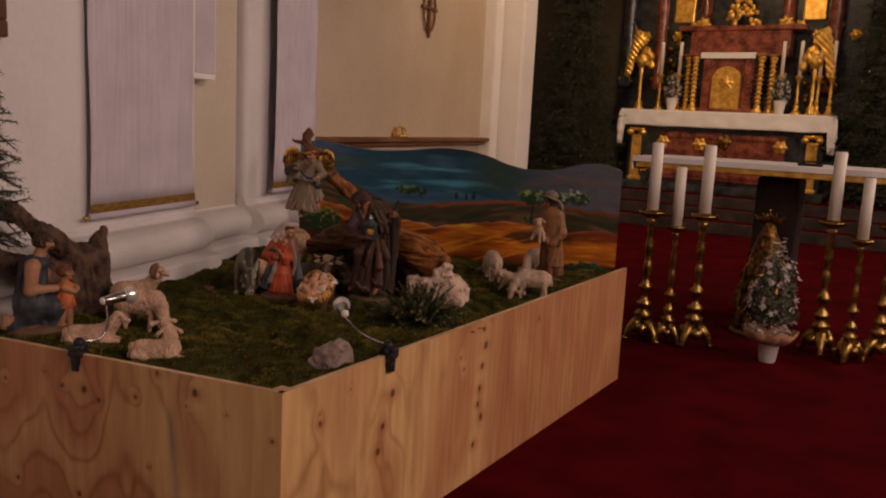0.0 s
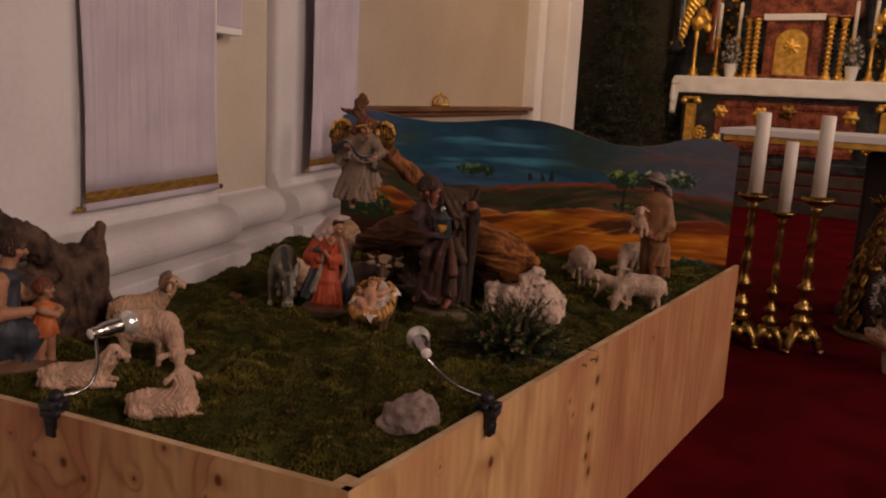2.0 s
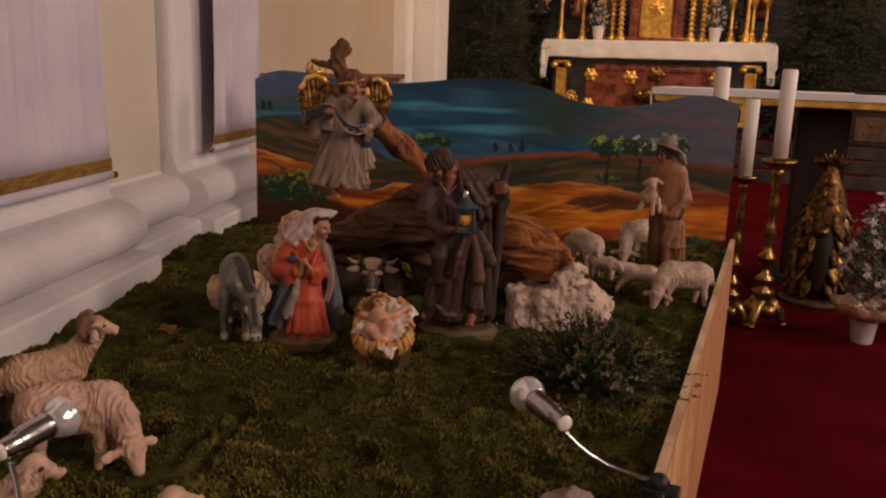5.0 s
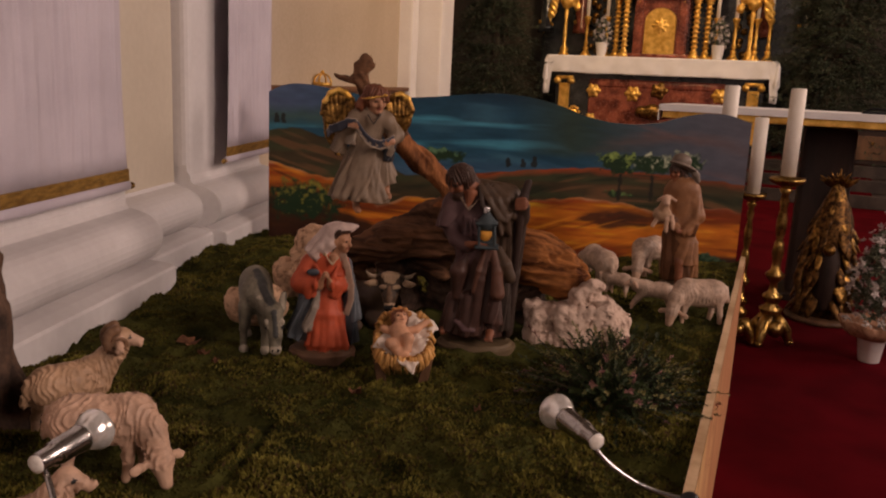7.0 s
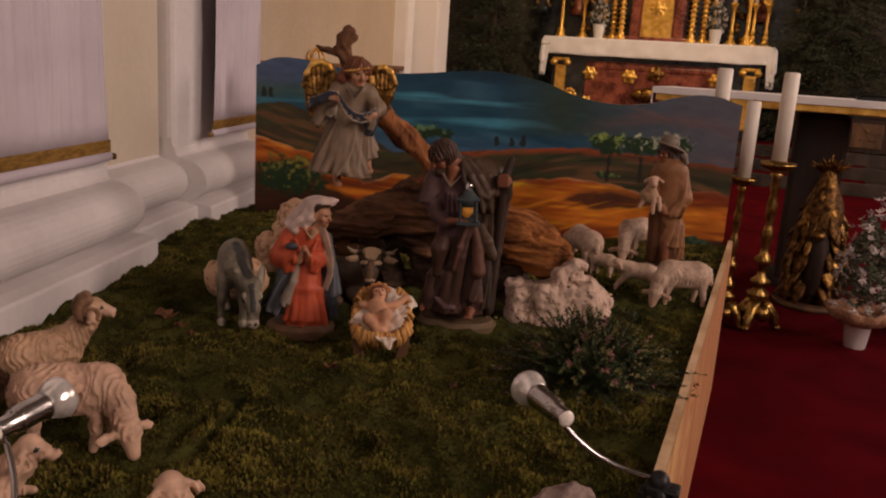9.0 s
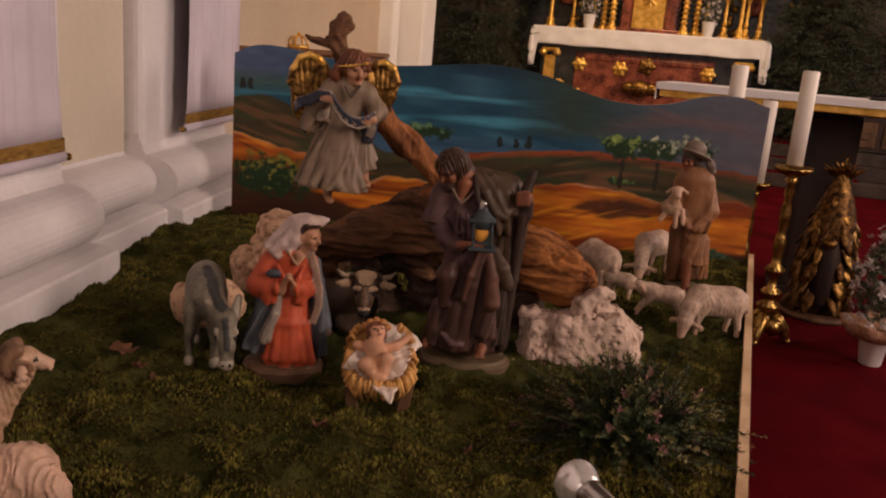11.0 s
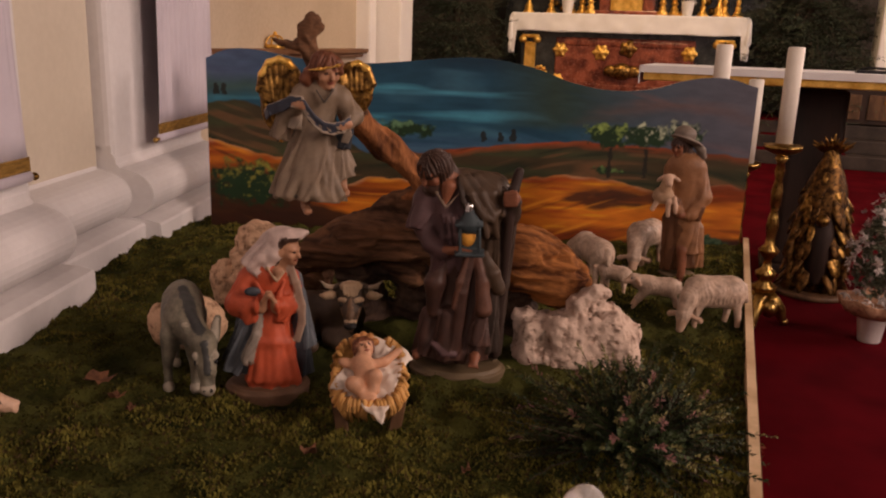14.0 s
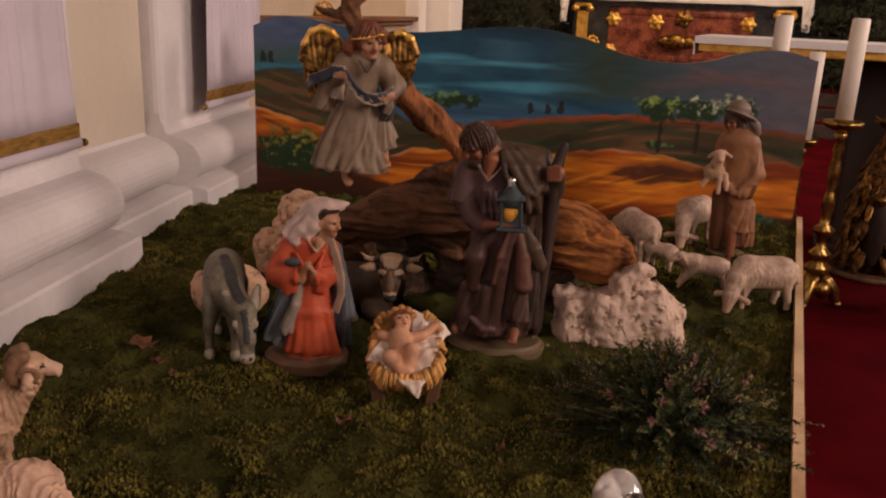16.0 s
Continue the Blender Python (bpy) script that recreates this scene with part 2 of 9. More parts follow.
def grid_mesh(name, verts, nu, nv, mats, parent=None, label="", smooth=True, flip=False):
    """A sheet of nu x nv vertices, row by row."""
    i = np.arange((nu - 1) * (nv - 1))
    a = (i // (nv - 1)) * nv + i % (nv - 1)
    f = np.stack([a, a + nv, a + nv + 1, a + 1], 1)
    if flip:
        f = f[:, ::-1]
    me = bpy.data.meshes.new(name)
    me.from_pydata(np.asarray(verts).reshape(-1, 3).tolist(), [], f.tolist())
    return finish(name, me, mats, parent, label, smooth)


def box(bm, size, at, rot=(0, 0, 0), bevel=0.0, seg=2):
    r = bmesh.ops.create_cube(bm, size=1.0, matrix=pose(*at, *rot) @ Matrix.Diagonal((*size, 1)))
    if bevel:
        vs = set(r["verts"])
        es = [e for e in bm.edges if e.verts[0] in vs and e.verts[1] in vs]
        bmesh.ops.bevel(bm, geom=es, offset=bevel, segments=seg, affect="EDGES", profile=0.6)
    return bm


def lathe(bm, rows, seg=24, m=None):
    """Turns (radius, height) rows about z."""
    m = m or Matrix()
    rings = []
    for r, z in rows:
        rings.append([bm.verts.new(m @ Vector((r * math.cos(a), r * math.sin(a), z))) for a in (2 * math.pi * k / seg for k in range(seg))])
    for lo, hi in zip(rings, rings[1:]):
        for k in range(seg):
            bm.faces.new((lo[k], lo[(k + 1) % seg], hi[(k + 1) % seg], hi[k]))
    for ring in (rings[0], rings[-1]):
        bm.faces.new(ring)
    return bm


def tube(bm, pts, radii, seg=10):
    """A round bar through pts; radii is one number or one a point."""
    pts = [Vector(p) for p in pts]
    radii = [radii] * len(pts) if isinstance(radii, (int, float)) else radii
    rings, ref = [], None
    for i, p in enumerate(pts):
        d = (pts[min(i + 1, len(pts) - 1)] - pts[max(i - 1, 0)]).normalized()
        if ref is None:
            ref = d.orthogonal().normalized()
        ref = (ref - d * ref.dot(d)).normalized()
        side = d.cross(ref)
        rings.append([bm.verts.new(p + (ref * math.cos(a) + side * math.sin(a)) * radii[i]) for a in (2 * math.pi * k / seg for k in range(seg))])
    for lo, hi in zip(rings, rings[1:]):
        for k in range(seg):
            bm.faces.new((lo[k], lo[(k + 1) % seg], hi[(k + 1) % seg], hi[k]))
    bm.faces.new(rings[0]), bm.faces.new(rings[-1])
    return bm


def arc(a, b, sag, n=12):
    """Points of a curve from a to b that passes sag off the middle."""
    a, b, s = Vector(a), Vector(b), Vector(sag)
    return [a.lerp(b, t) + s * (4 * t * (1 - t)) for t in (k / n for k in range(n + 1))]


def ball(bm, r, at, seg=12, scale=(1, 1, 1), rot=(0, 0, 0)):
    bmesh.ops.create_uvsphere(bm, u_segments=seg, v_segments=max(6, seg * 2 // 3), radius=r, matrix=pose(*at, *rot) @ Matrix.Diagonal((*scale, 1)))
    return bm


LAT = np.random.RandomState(7).rand(32, 32, 32)


def vnoise(p, scale, seed=0):
    """Smooth noise from -1 to 1 at the points p."""
    q = np.asarray(p) * scale + seed * 7.31
    i = np.floor(q).astype(int)
    f = q - i
    f = f * f * (3 - 2 * f)
    out = 0
    for dx in (0, 1):
        for dy in (0, 1):
            for dz in (0, 1):
                w = (f[..., 0] if dx else 1 - f[..., 0]) * (f[..., 1] if dy else 1 - f[..., 1]) * (f[..., 2] if dz else 1 - f[..., 2])
                out = out + w * LAT[(i[..., 0] + dx) % 32, (i[..., 1] + dy) % 32, (i[..., 2] + dz) % 32]
    return out * 2 - 1


class Carving:
    """A carved figure: rounded forms that melt into one closed skin."""

    def __init__(self):
        self.forms, self.mats, self.lo, self.hi = [], [], np.full(3, 9.0), np.full(3, -9.0)

    def slot(self, m):
        if m not in self.mats:
            self.mats.append(m)
        return self.mats.index(m)

    def reach(self, pts, r):
        lo, hi = np.min(pts, 0) - r, np.max(pts, 0) + r
        self.lo, self.hi = np.minimum(self.lo, lo), np.maximum(self.hi, hi)
        self.span = (lo - 0.022, hi + 0.022)

    def limb(self, a, b, ra, rb, m, k=0.012, folds=0, deep=0.0, flat=1.0, turn=0.0, hem=False):
        """A tapered limb or robe from a to b. folds: pleats round it, that deepen to b. flat: depth against width. hem: cut off level at b."""
        a, b = np.array(a, float), np.array(b, float)
        self.reach((a, b), max(ra, rb) * 1.15 + deep)

        def d(p):
            ba = b - a
            raw = ((p - a) @ ba) / (ba @ ba)
            t = np.clip(raw, 0, 1)
            q = p - a - (np.maximum(raw, 0) if hem else t)[..., None] * ba
            r = ra + (rb - ra) * t
            if folds:
                th = np.arctan2(q[..., 1], q[..., 0])
                th = th + 0.35 * np.sin(2 * th + turn) + 0.22 * np.sin(3 * th + 5 * t + turn)
                r = r + deep * (0.2 + t) * (1 - 1.7 * np.sqrt(np.sin(folds * th / 2 + turn + 1.2 * t) ** 2 + 0.02) ** 0.75 + 0.3 * np.sin(2 * folds * th + 4 * t))
            if flat != 1.0:
                q = q * np.array((1, 1 / flat, 1))
            out = np.linalg.norm(q, axis=-1) - r
            return np.maximum(out, (raw - 1) * np.linalg.norm(ba)) if hem else out

        self.forms.append((d, self.slot(m), k, self.span))
        return self

    def blob(self, c, r, m, k=0.012, rot=(0, 0, 0)):
        """An egg-shaped form with three half-axes."""
        c, r = np.array(c, float), np.array(r if isinstance(r, tuple) else (r, r, r), float)
        self.reach((c,), r.max())
        turn = np.array(Euler([radians(x) for x in rot]).to_matrix())

        def d(p):
            q = (p - c) @ turn / r
            n = np.linalg.norm(q, axis=-1)
            return (n - 1) * n / np.maximum(np.linalg.norm(q / r, axis=-1), 1e-6)

        self.forms.append((d, self.slot(m), k, self.span))
        return self

    def slab(self, c, half, m, k=0.006, rot=(0, 0, 0), rnd=0.004):
        c, half = np.array(c, float), np.array(half, float)
        self.reach((c,), np.linalg.norm(half))
        turn = np.array(Euler([radians(x) for x in rot]).to_matrix())

        def d(p):
            q = np.abs((p - c) @ turn) - half + rnd
            return np.linalg.norm(np.maximum(q, 0), axis=-1) + np.minimum(q.max(-1), 0) - rnd

        self.forms.append((d, self.slot(m), k, self.span))
        return self

    def band(self, a, b, up, half, thick, m, k=0.003):
        """A flat strip from a to b, half wide along up, thick across."""
        a, b = np.array(a, float), np.array(b, float)
        self.reach((a, b), half + thick)
        e = (b - a) / np.linalg.norm(b - a)
        w = np.array(up, float) - e * (np.array(up, float) @ e)
        w = w / np.linalg.norm(w)
        axes, mid = np.stack([e, w, np.cross(e, w)], 1), (a + b) / 2
        size = np.array((np.linalg.norm(b - a) / 2 + thick, half, thick))

        def d(p):
            q = np.abs((p - mid) @ axes) - size + thick * 0.8
            return np.linalg.norm(np.maximum(q, 0), axis=-1) + np.minimum(q.max(-1), 0) - thick * 0.8

        self.forms.append((d, self.slot(m), k, self.span))
        return self

    def ribbon(self, pts, up, half, thick, m, k=0.003):
        for a, b in zip(pts, pts[1:]):
            self.band(a, b, up, half, thick, m, k)
        return self

    def head(self, c, s, yaw, pitch, skin, hair, roll=0, strands=26, fringe=0.42, low=0.75, eyes=True, deep=0.16, beard=False):
        """A carved head that looks along -y before its turn; s is half its height."""
        turn = np.array(Euler((radians(pitch), radians(roll), radians(yaw))).to_matrix())
        c = np.array(c, float)
        rot = (pitch, roll, yaw)
        at = lambda *v: tuple(c + turn @ (np.array(v) * s))
        r3 = lambda *v: tuple(x * s for x in v)
        self.blob(at(0, 0.05, 0.12), r3(0.74, 0.90, 0.86), skin, 0.002, rot)
        self.blob(at(0, -0.34, -0.42), r3(0.54, 0.52, 0.56), skin, 0.3 * s, rot)
        self.limb(at(0, -0.80, 0.22), at(0, -1.04, -0.22), 0.09 * s, 0.15 * s, skin, 0.12 * s)
        for x in (-1, 1):
            self.limb(at(x * 0.12, -0.82, 0.26), at(x * 0.55, -0.66, 0.24), 0.10 * s, 0.09 * s, skin, 0.12 * s)
            self.blob(at(x * 0.42, -0.62, -0.25), r3(0.24, 0.2, 0.22), skin, 0.15 * s, rot)
            self.blob(at(x * 0.76, 0.05, -0.05), r3(0.10, 0.20, 0.24), skin, 0.05 * s, rot)
            if eyes:
                self.blob(at(x * 0.33, -0.80, 0.06), r3(0.13, 0.06, 0.055), HAIR, 0.001, rot)
        self.blob(at(0, -0.86, -0.52), r3(0.22, 0.08, 0.065), LIP, 0.001, rot)
        self.blob(at(0, -0.74, -0.80), r3(0.22, 0.18, 0.18), skin, 0.15 * s, rot)
        if beard:
            self.blob(at(0, -0.62, -0.80), r3(0.50, 0.42, 0.46), hair, 0.05 * s, rot)
            for k in range(7):
                self.limb(at(-0.42 + 0.14 * k, -0.62 - 0.10 * (k % 2), -0.62), at(-0.26 + 0.09 * k, -0.80, -1.26 + 0.02 * (k - 3) ** 2), 0.13 * s, 0.07 * s, hair, 0.04 * s)
        if hair:
            self.reach((c,), 1.3 * s)

            def d(p):
                q = ((p - c) @ turn) / s
                th = np.arctan2(q[..., 0], q[..., 1] - 0.05)
                lock = np.abs(np.sin(strands / 2 * th + 1.6 * np.sin(2.2 * q[..., 2] + 1.7 * np.sin(3 * th))))
                g = np.linalg.norm((q - np.array((0, 0.13, 0.14))) / np.array((0.94, 1.06, 1.02)), axis=-1) - 1 - deep * (lock - 0.6)
                cut = np.maximum(q[..., 1] + 0.36, q[..., 2] - fringe + 0.22 * lock)
                return np.maximum(np.maximum(g, -cut), -low - q[..., 2]) * s * 0.8

            self.forms.append((d, self.slot(hair), 0.001, self.span))
        return self

    def skin(self, name, res=0.004, relief=None, pad=0.012):
        lo, hi = self.lo - pad, self.hi + pad
        n = np.ceil((hi - lo) / res).astype(int) + 1
        ax = [lo[i] + res * np.arange(n[i]) for i in range(3)]
        p = np.stack(np.meshgrid(*ax, indexing="ij"), -1).astype(np.float32)
        f = np.full(n, 0.05, np.float32)
        for d, _, k, (flo, fhi) in self.forms:
            i0, i1 = np.maximum(((flo - lo) / res).astype(int), 0), np.ceil((fhi - lo) / res).astype(int) + 1
            cut = tuple(slice(x, y) for x, y in zip(i0, i1))
            v, g = d(p[cut]), f[cut]
            h = np.maximum(k - np.abs(g - v), 0) / k if k > 0 else 0
            f[cut] = np.minimum(g, v) - h * h * k / 4
        if relief:
            near = np.abs(f) < 0.015
            f[near] -= relief(p[near])
        ins = f < 0
        c = [(dx, dy, dz) for dx in (0, 1) for dy in (0, 1) for dz in (0, 1)]
        cell = lambda g, o: g[o[0]: n[0] - 1 + o[0], o[1]: n[1] - 1 + o[1], o[2]: n[2] - 1 + o[2]]
        count = sum(cell(ins, o).astype(int) for o in c)
        mix = (count > 0) & (count < 8)
        idx = np.full(mix.shape, -1)
        idx[mix] = np.arange(mix.sum())
        base = np.argwhere(mix)
        tot, cnt = np.zeros((len(base), 3)), np.zeros(len(base))
        for o in c:
            for axis in range(3):
                if o[axis]:
                    continue
                e = list(o)
                e[axis] = 1
                fa = f[base[:, 0] + o[0], base[:, 1] + o[1], base[:, 2] + o[2]]
                fb = f[base[:, 0] + e[0], base[:, 1] + e[1], base[:, 2] + e[2]]
                hit = (fa < 0) != (fb < 0)
                t = np.where(hit, fa / np.where(hit, fa - fb, 1), 0)
                q = np.tile(np.array(o, float), (len(base), 1))
                q[:, axis] += t
                tot += q * hit[:, None]
                cnt += hit
        verts = lo + (base + tot / np.maximum(cnt, 1)[:, None]) * res
        faces = []
        for axis in range(3):
            u, v = (axis + 1) % 3, (axis + 2) % 3
            s0 = [slice(None)] * 3
            s0[axis] = slice(0, -1)
            s1 = [slice(None)] * 3
            s1[axis] = slice(1, None)
            a, b = ins[tuple(s0)], ins[tuple(s1)]
            e = np.argwhere(a != b)
            e = e[(e[:, u] > 0) & (e[:, v] > 0) & (e[:, u] < n[u] - 1) & (e[:, v] < n[v] - 1)]
            way = a[e[:, 0], e[:, 1], e[:, 2]]
            du, dv = np.eye(3, dtype=int)[u], np.eye(3, dtype=int)[v]
            at = lambda g: idx[g[:, 0], g[:, 1], g[:, 2]]
            quad = np.stack([at(e - du - dv), at(e - dv), at(e), at(e - du)], 1)
            quad[~way] = quad[~way][:, ::-1]
            faces.append(quad)
        faces = np.concatenate(faces)
        faces = faces[(faces >= 0).all(1)]
        raw = np.stack([d(verts) for d, _, _, _ in self.forms], 1)
        who = np.array([s for _, s, _, _ in self.forms])[raw.argmin(1)]
        me = bpy.data.meshes.new(name)
        me.from_pydata(verts.tolist(), [], faces.tolist())
        ob = finish(name, me, self.mats, smooth=True)
        me.polygons.foreach_set("material_index", who[faces[:, 0]].astype(np.int32))
        return ob


def wool(scale=1.0, amp=0.0022):
    """Long wavy locks that run down the flanks."""
    def f(p):
        u = (p[:, 0] + 0.5 * np.abs(p[:, 1])) / scale
        z = p[:, 2] / scale
        ph = 235 * u + 1.5 * np.sin(95 * z + 9 * vnoise(p, 16 / scale, 6)) + 3.4 * vnoise(p, 26 / scale, 3)
        lump = 0.55 + 0.45 * vnoise(p * np.array((1, 1, 0.6)), 75 / scale, 4)
        return 1.25 * amp * (1 - 2 * np.abs(np.sin(ph)) ** 0.7) * lump + amp * 0.6 * vnoise(p, 110 / scale, 1)

    return f


def place(ob, at, rz, label, category, group=""):
    ob.matrix_world = pose(*at, 0, 0, rz)
    return tagged(ob, label, category, group)

# ---- the setting ----


def structure(ob, label=""):
    return tagged(ob, label, kind="structure")


bm = box(bmesh.new(), (15, 22, 0.2), (-1.0, 4.5, -0.1))
structure(part("floor", bm, CARPET), "floor covered with dark red carpet")
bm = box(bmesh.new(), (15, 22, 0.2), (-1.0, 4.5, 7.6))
structure(part("ceiling", bm, CEILING), "unseen plaster ceiling, coloured dark to cut bounced light")


def wall_slab(name, a, b, thick, z0, z1, mat, holes=()):
    """A wall from a to b (its face), with window holes (from, to, sill, head)."""
    a, b = Vector((*a, 0)), Vector((*b, 0))
    d = (b - a).normalized()
    nrm = Vector((d.y, -d.x, 0))
    length = (b - a).length
    bm = bmesh.new()

    def block(s0, s1, lo, hi):
        if s1 - s0 < 0.01 or hi - lo < 0.01:
            return
        c = a + d * (s0 + s1) / 2 + nrm * thick / 2
        box(bm, (s1 - s0, thick, hi - lo), (c.x, c.y, (lo + hi) / 2), (0, 0, math.degrees(math.atan2(d.y, d.x))))

    s = 0.0
    for h0, h1, lo, hi in holes:
        block(s, h0, z0, z1), block(h0, h1, z0, lo), block(h0, h1, hi, z1)
        s = h1
    block(s, length, z0, z1)
    return structure(part(name, bm, mat))


# shell of the church round and behind the camera; unseen windows in the far side walls
tagged(wall_slab("wall_east", (6.0, -6.0), (6.0, 14.6), 0.5, 0, 7.5, NAVE, ((6.1, 7.9, 2.4, 6.0), (11.1, 12.9, 2.4, 6.0), (15.3, 17.1, 2.4, 6.0))), "unseen nave wall with tall windows, coloured dark to cut bounced light")
tagged(wall_slab("wall_south", (-7.0, -6.0), (6.0, -6.0), 0.5, 0, 7.5, NAVE, ((6.3, 8.7, 2.4, 6.0),)), "unseen rear wall with a window, coloured dark to cut bounced light")
tagged(wall_slab("wall_north", (6.0, 14.6), (-7.0, 14.6), 0.5, 0, 7.5, NAVE), "plaster wall behind the high altar, its dimness put into the colour")
# the opening at y 10.2 only goes with the added chancel lamp
for k, (at, rz, w) in enumerate((((6.12, 1.0, 4.2), 90, 1.8), ((6.12, 6.0, 4.2), 90, 1.8), ((6.12, 10.2, 4.2), 90, 1.8), ((0.5, -6.12, 4.2), 0, 2.4))):
    win = thing("window_%d" % (k + 1), at, "unseen tall church window with leaded clear panes", "window", rz=rz)
    win["kind"] = "structure"
    bm = bmesh.new()
    for x in (-w / 2 + 0.04, 0, w / 2 - 0.04):
        box(bm, (0.07, 0.08, 3.56), (x, 0, 0))
    for z in (-1.76, -0.6, 0.6, 1.76):
        box(bm, (w, 0.06, 0.06), (0, 0, z))
    part("window_frame", bm, WOOD, win)

# the side wall in three steps, each with plinth, torus and cove
PROFILE = [(-0.35, 0.0), (0.148, 0.0), (0.148, 0.648), (0.143, 0.656), (0.104, 0.666), (0.050, 0.672)]
PROFILE += [(0.030 + 0.098 * math.cos(a), 0.752 + 0.080 * math.sin(a)) for a in (radians(-84 + 12 * k) for k in range(14))]
PROFILE += [(0.016, 0.838), (0.006, 0.850), (0.003, 0.868), (0.001, 0.886), (0.001, 0.91)]


def moulded_wall(name, s0, s1, off, base_off, upper, plinth_back=0.0):
    """A stretch of the side wall: moulded white base, plain face above."""
    bm = bmesh.new()
    rows = [(o + (base_off if o > 0.001 else off - 0.012) - (plinth_back if z < 0.65 else 0), z) for o, z in PROFILE]
    rows = [(off - 0.35, 0.0)] + rows[1:] + [(off - 0.35, 0.91)]
    ends = []
    for s, shrink in [(s0, 0)] + [(s1 - 0.055 * (1 - math.sin(t)), 1 - math.cos(t)) for t in (math.pi / 2 * k / 7 for k in range(8))]:
        ends.append([bm.verts.new(on_wall(s, o - (min(0.058, o - rows[-2][0] + 0.02) * shrink if 5 <= i < len(rows) - 1 else 0), z)) for i, (o, z) in enumerate(rows)])
    m = len(rows)
    for e0, e1 in zip(ends, ends[1:]):
        for i in range(m):
            bm.faces.new((e0[i], e0[(i + 1) % m], e1[(i + 1) % m], e1[i]))
    bm.faces.new(ends[0]), bm.faces.new(ends[-1])
    ob = structure(part(name + "_base", bm, WHITE), "white moulded plinth with a round torus")
    for p in ob.data.polygons:
        p.use_smooth = False
    bm = bmesh.new()
    c = on_wall((s0 + s1) / 2, off - 0.175, 4.10)
    box(bm, (s1 - s0, 0.35, 6.8), c, (0, 0, 90 + math.degrees(SKEW)), 0.045, 5)
    return structure(part(name, bm, upper), "plain limewashed wall above a moulded plinth")


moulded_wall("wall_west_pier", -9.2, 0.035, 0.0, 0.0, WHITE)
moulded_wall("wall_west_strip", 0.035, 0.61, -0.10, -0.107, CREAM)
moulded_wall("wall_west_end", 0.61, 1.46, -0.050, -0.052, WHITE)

# the far side wall of the chancel with its ledge, and the white pier that ends it
FA, FB = Vector((-4.45, 4.4, 0)), Vector((-5.56, 11.06, 0))
FD = (FB - FA).normalized()
FN = Vector((FD.y, -FD.x, 0))
tagged(wall_slab("wall_chancel", (FB.x, FB.y), (FA.x, FA.y), 0.4, 0, 7.5, OCHRE), "ochre plaster wall of the chancel")
wall_slab("wall_return", (on_wall(1.45, -0.48, 0).x, on_wall(1.45, -0.48, 0).y), (FA.x - 0.3, FA.y), 0.3, 0, 7.5, WHITE)
FYAW = math.degrees(math.atan2(FD.y, FD.x))


def on_far(s, o, z):
    return FA + FD * s + FN * o + Vector((0, 0, z))


FL = (FB - FA).length
bm = bmesh.new()
box(bm, (FL - 0.1, 0.16, 0.05), on_far(FL / 2, 0.08, 1.155), (0, 0, FYAW), 0.012)
box(bm, (FL - 0.1, 0.09, 0.05), on_far(FL / 2, 0.045, 1.105), (0, 0, FYAW), 0.015)
structure(part("trim", bm, LEDGE), "brown wooden ledge along the wall")
bm = box(bmesh.new(), (0.30, 0.24, 7.5), on_far(FL - 0.12, 0.06, 3.75), (0, 0, FYAW), 0.03)
structure(part("trim_pilaster", bm, LITWHITE), "white pilaster strip at the wall's end")
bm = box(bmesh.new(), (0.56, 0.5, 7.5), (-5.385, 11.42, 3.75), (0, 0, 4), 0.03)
structure(part("pillar_west", bm, LITWHITE), "white chancel pier")
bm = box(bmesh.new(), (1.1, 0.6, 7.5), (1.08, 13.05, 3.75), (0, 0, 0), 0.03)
structure(part("pillar_east", bm, LITWHITE), "white chancel pier")
bm = box(bmesh.new(), (0.5, 3.6, 7.5), (-7.0, 12.9, 3.75))
structure(part("wall_apse_west", bm, OCHRE))

# altar steps
for k, (y0, h) in enumerate(((12.0, 0.16), (12.3, 0.32), (12.55, 0.48))):
    bm = box(bmesh.new(), (9.0, 14.6 - y0, 0.16), (-2.53, (14.6 + y0) / 2, h - 0.08), (0, 0, 0), 0.012)
    structure(part("altar_step", bm, STONE), "dark stone step of the altar")
    bm = box(bmesh.new(), (5.6, 14.5 - y0 - 0.06, 0.012), (-2.53, (14.5 + y0 + 0.06) / 2, h + 0.006))
    structure(part("step_carpet", bm, CARPET), "red carpet on the altar step")

# ---- the platform ----
PF = [Vector((-0.95, 1.775)), Vector((-0.95, 4.50)), Vector((-2.93, 3.98)), Vector((-2.33, 1.515))]
TOP, THICK = 0.636, 0.018


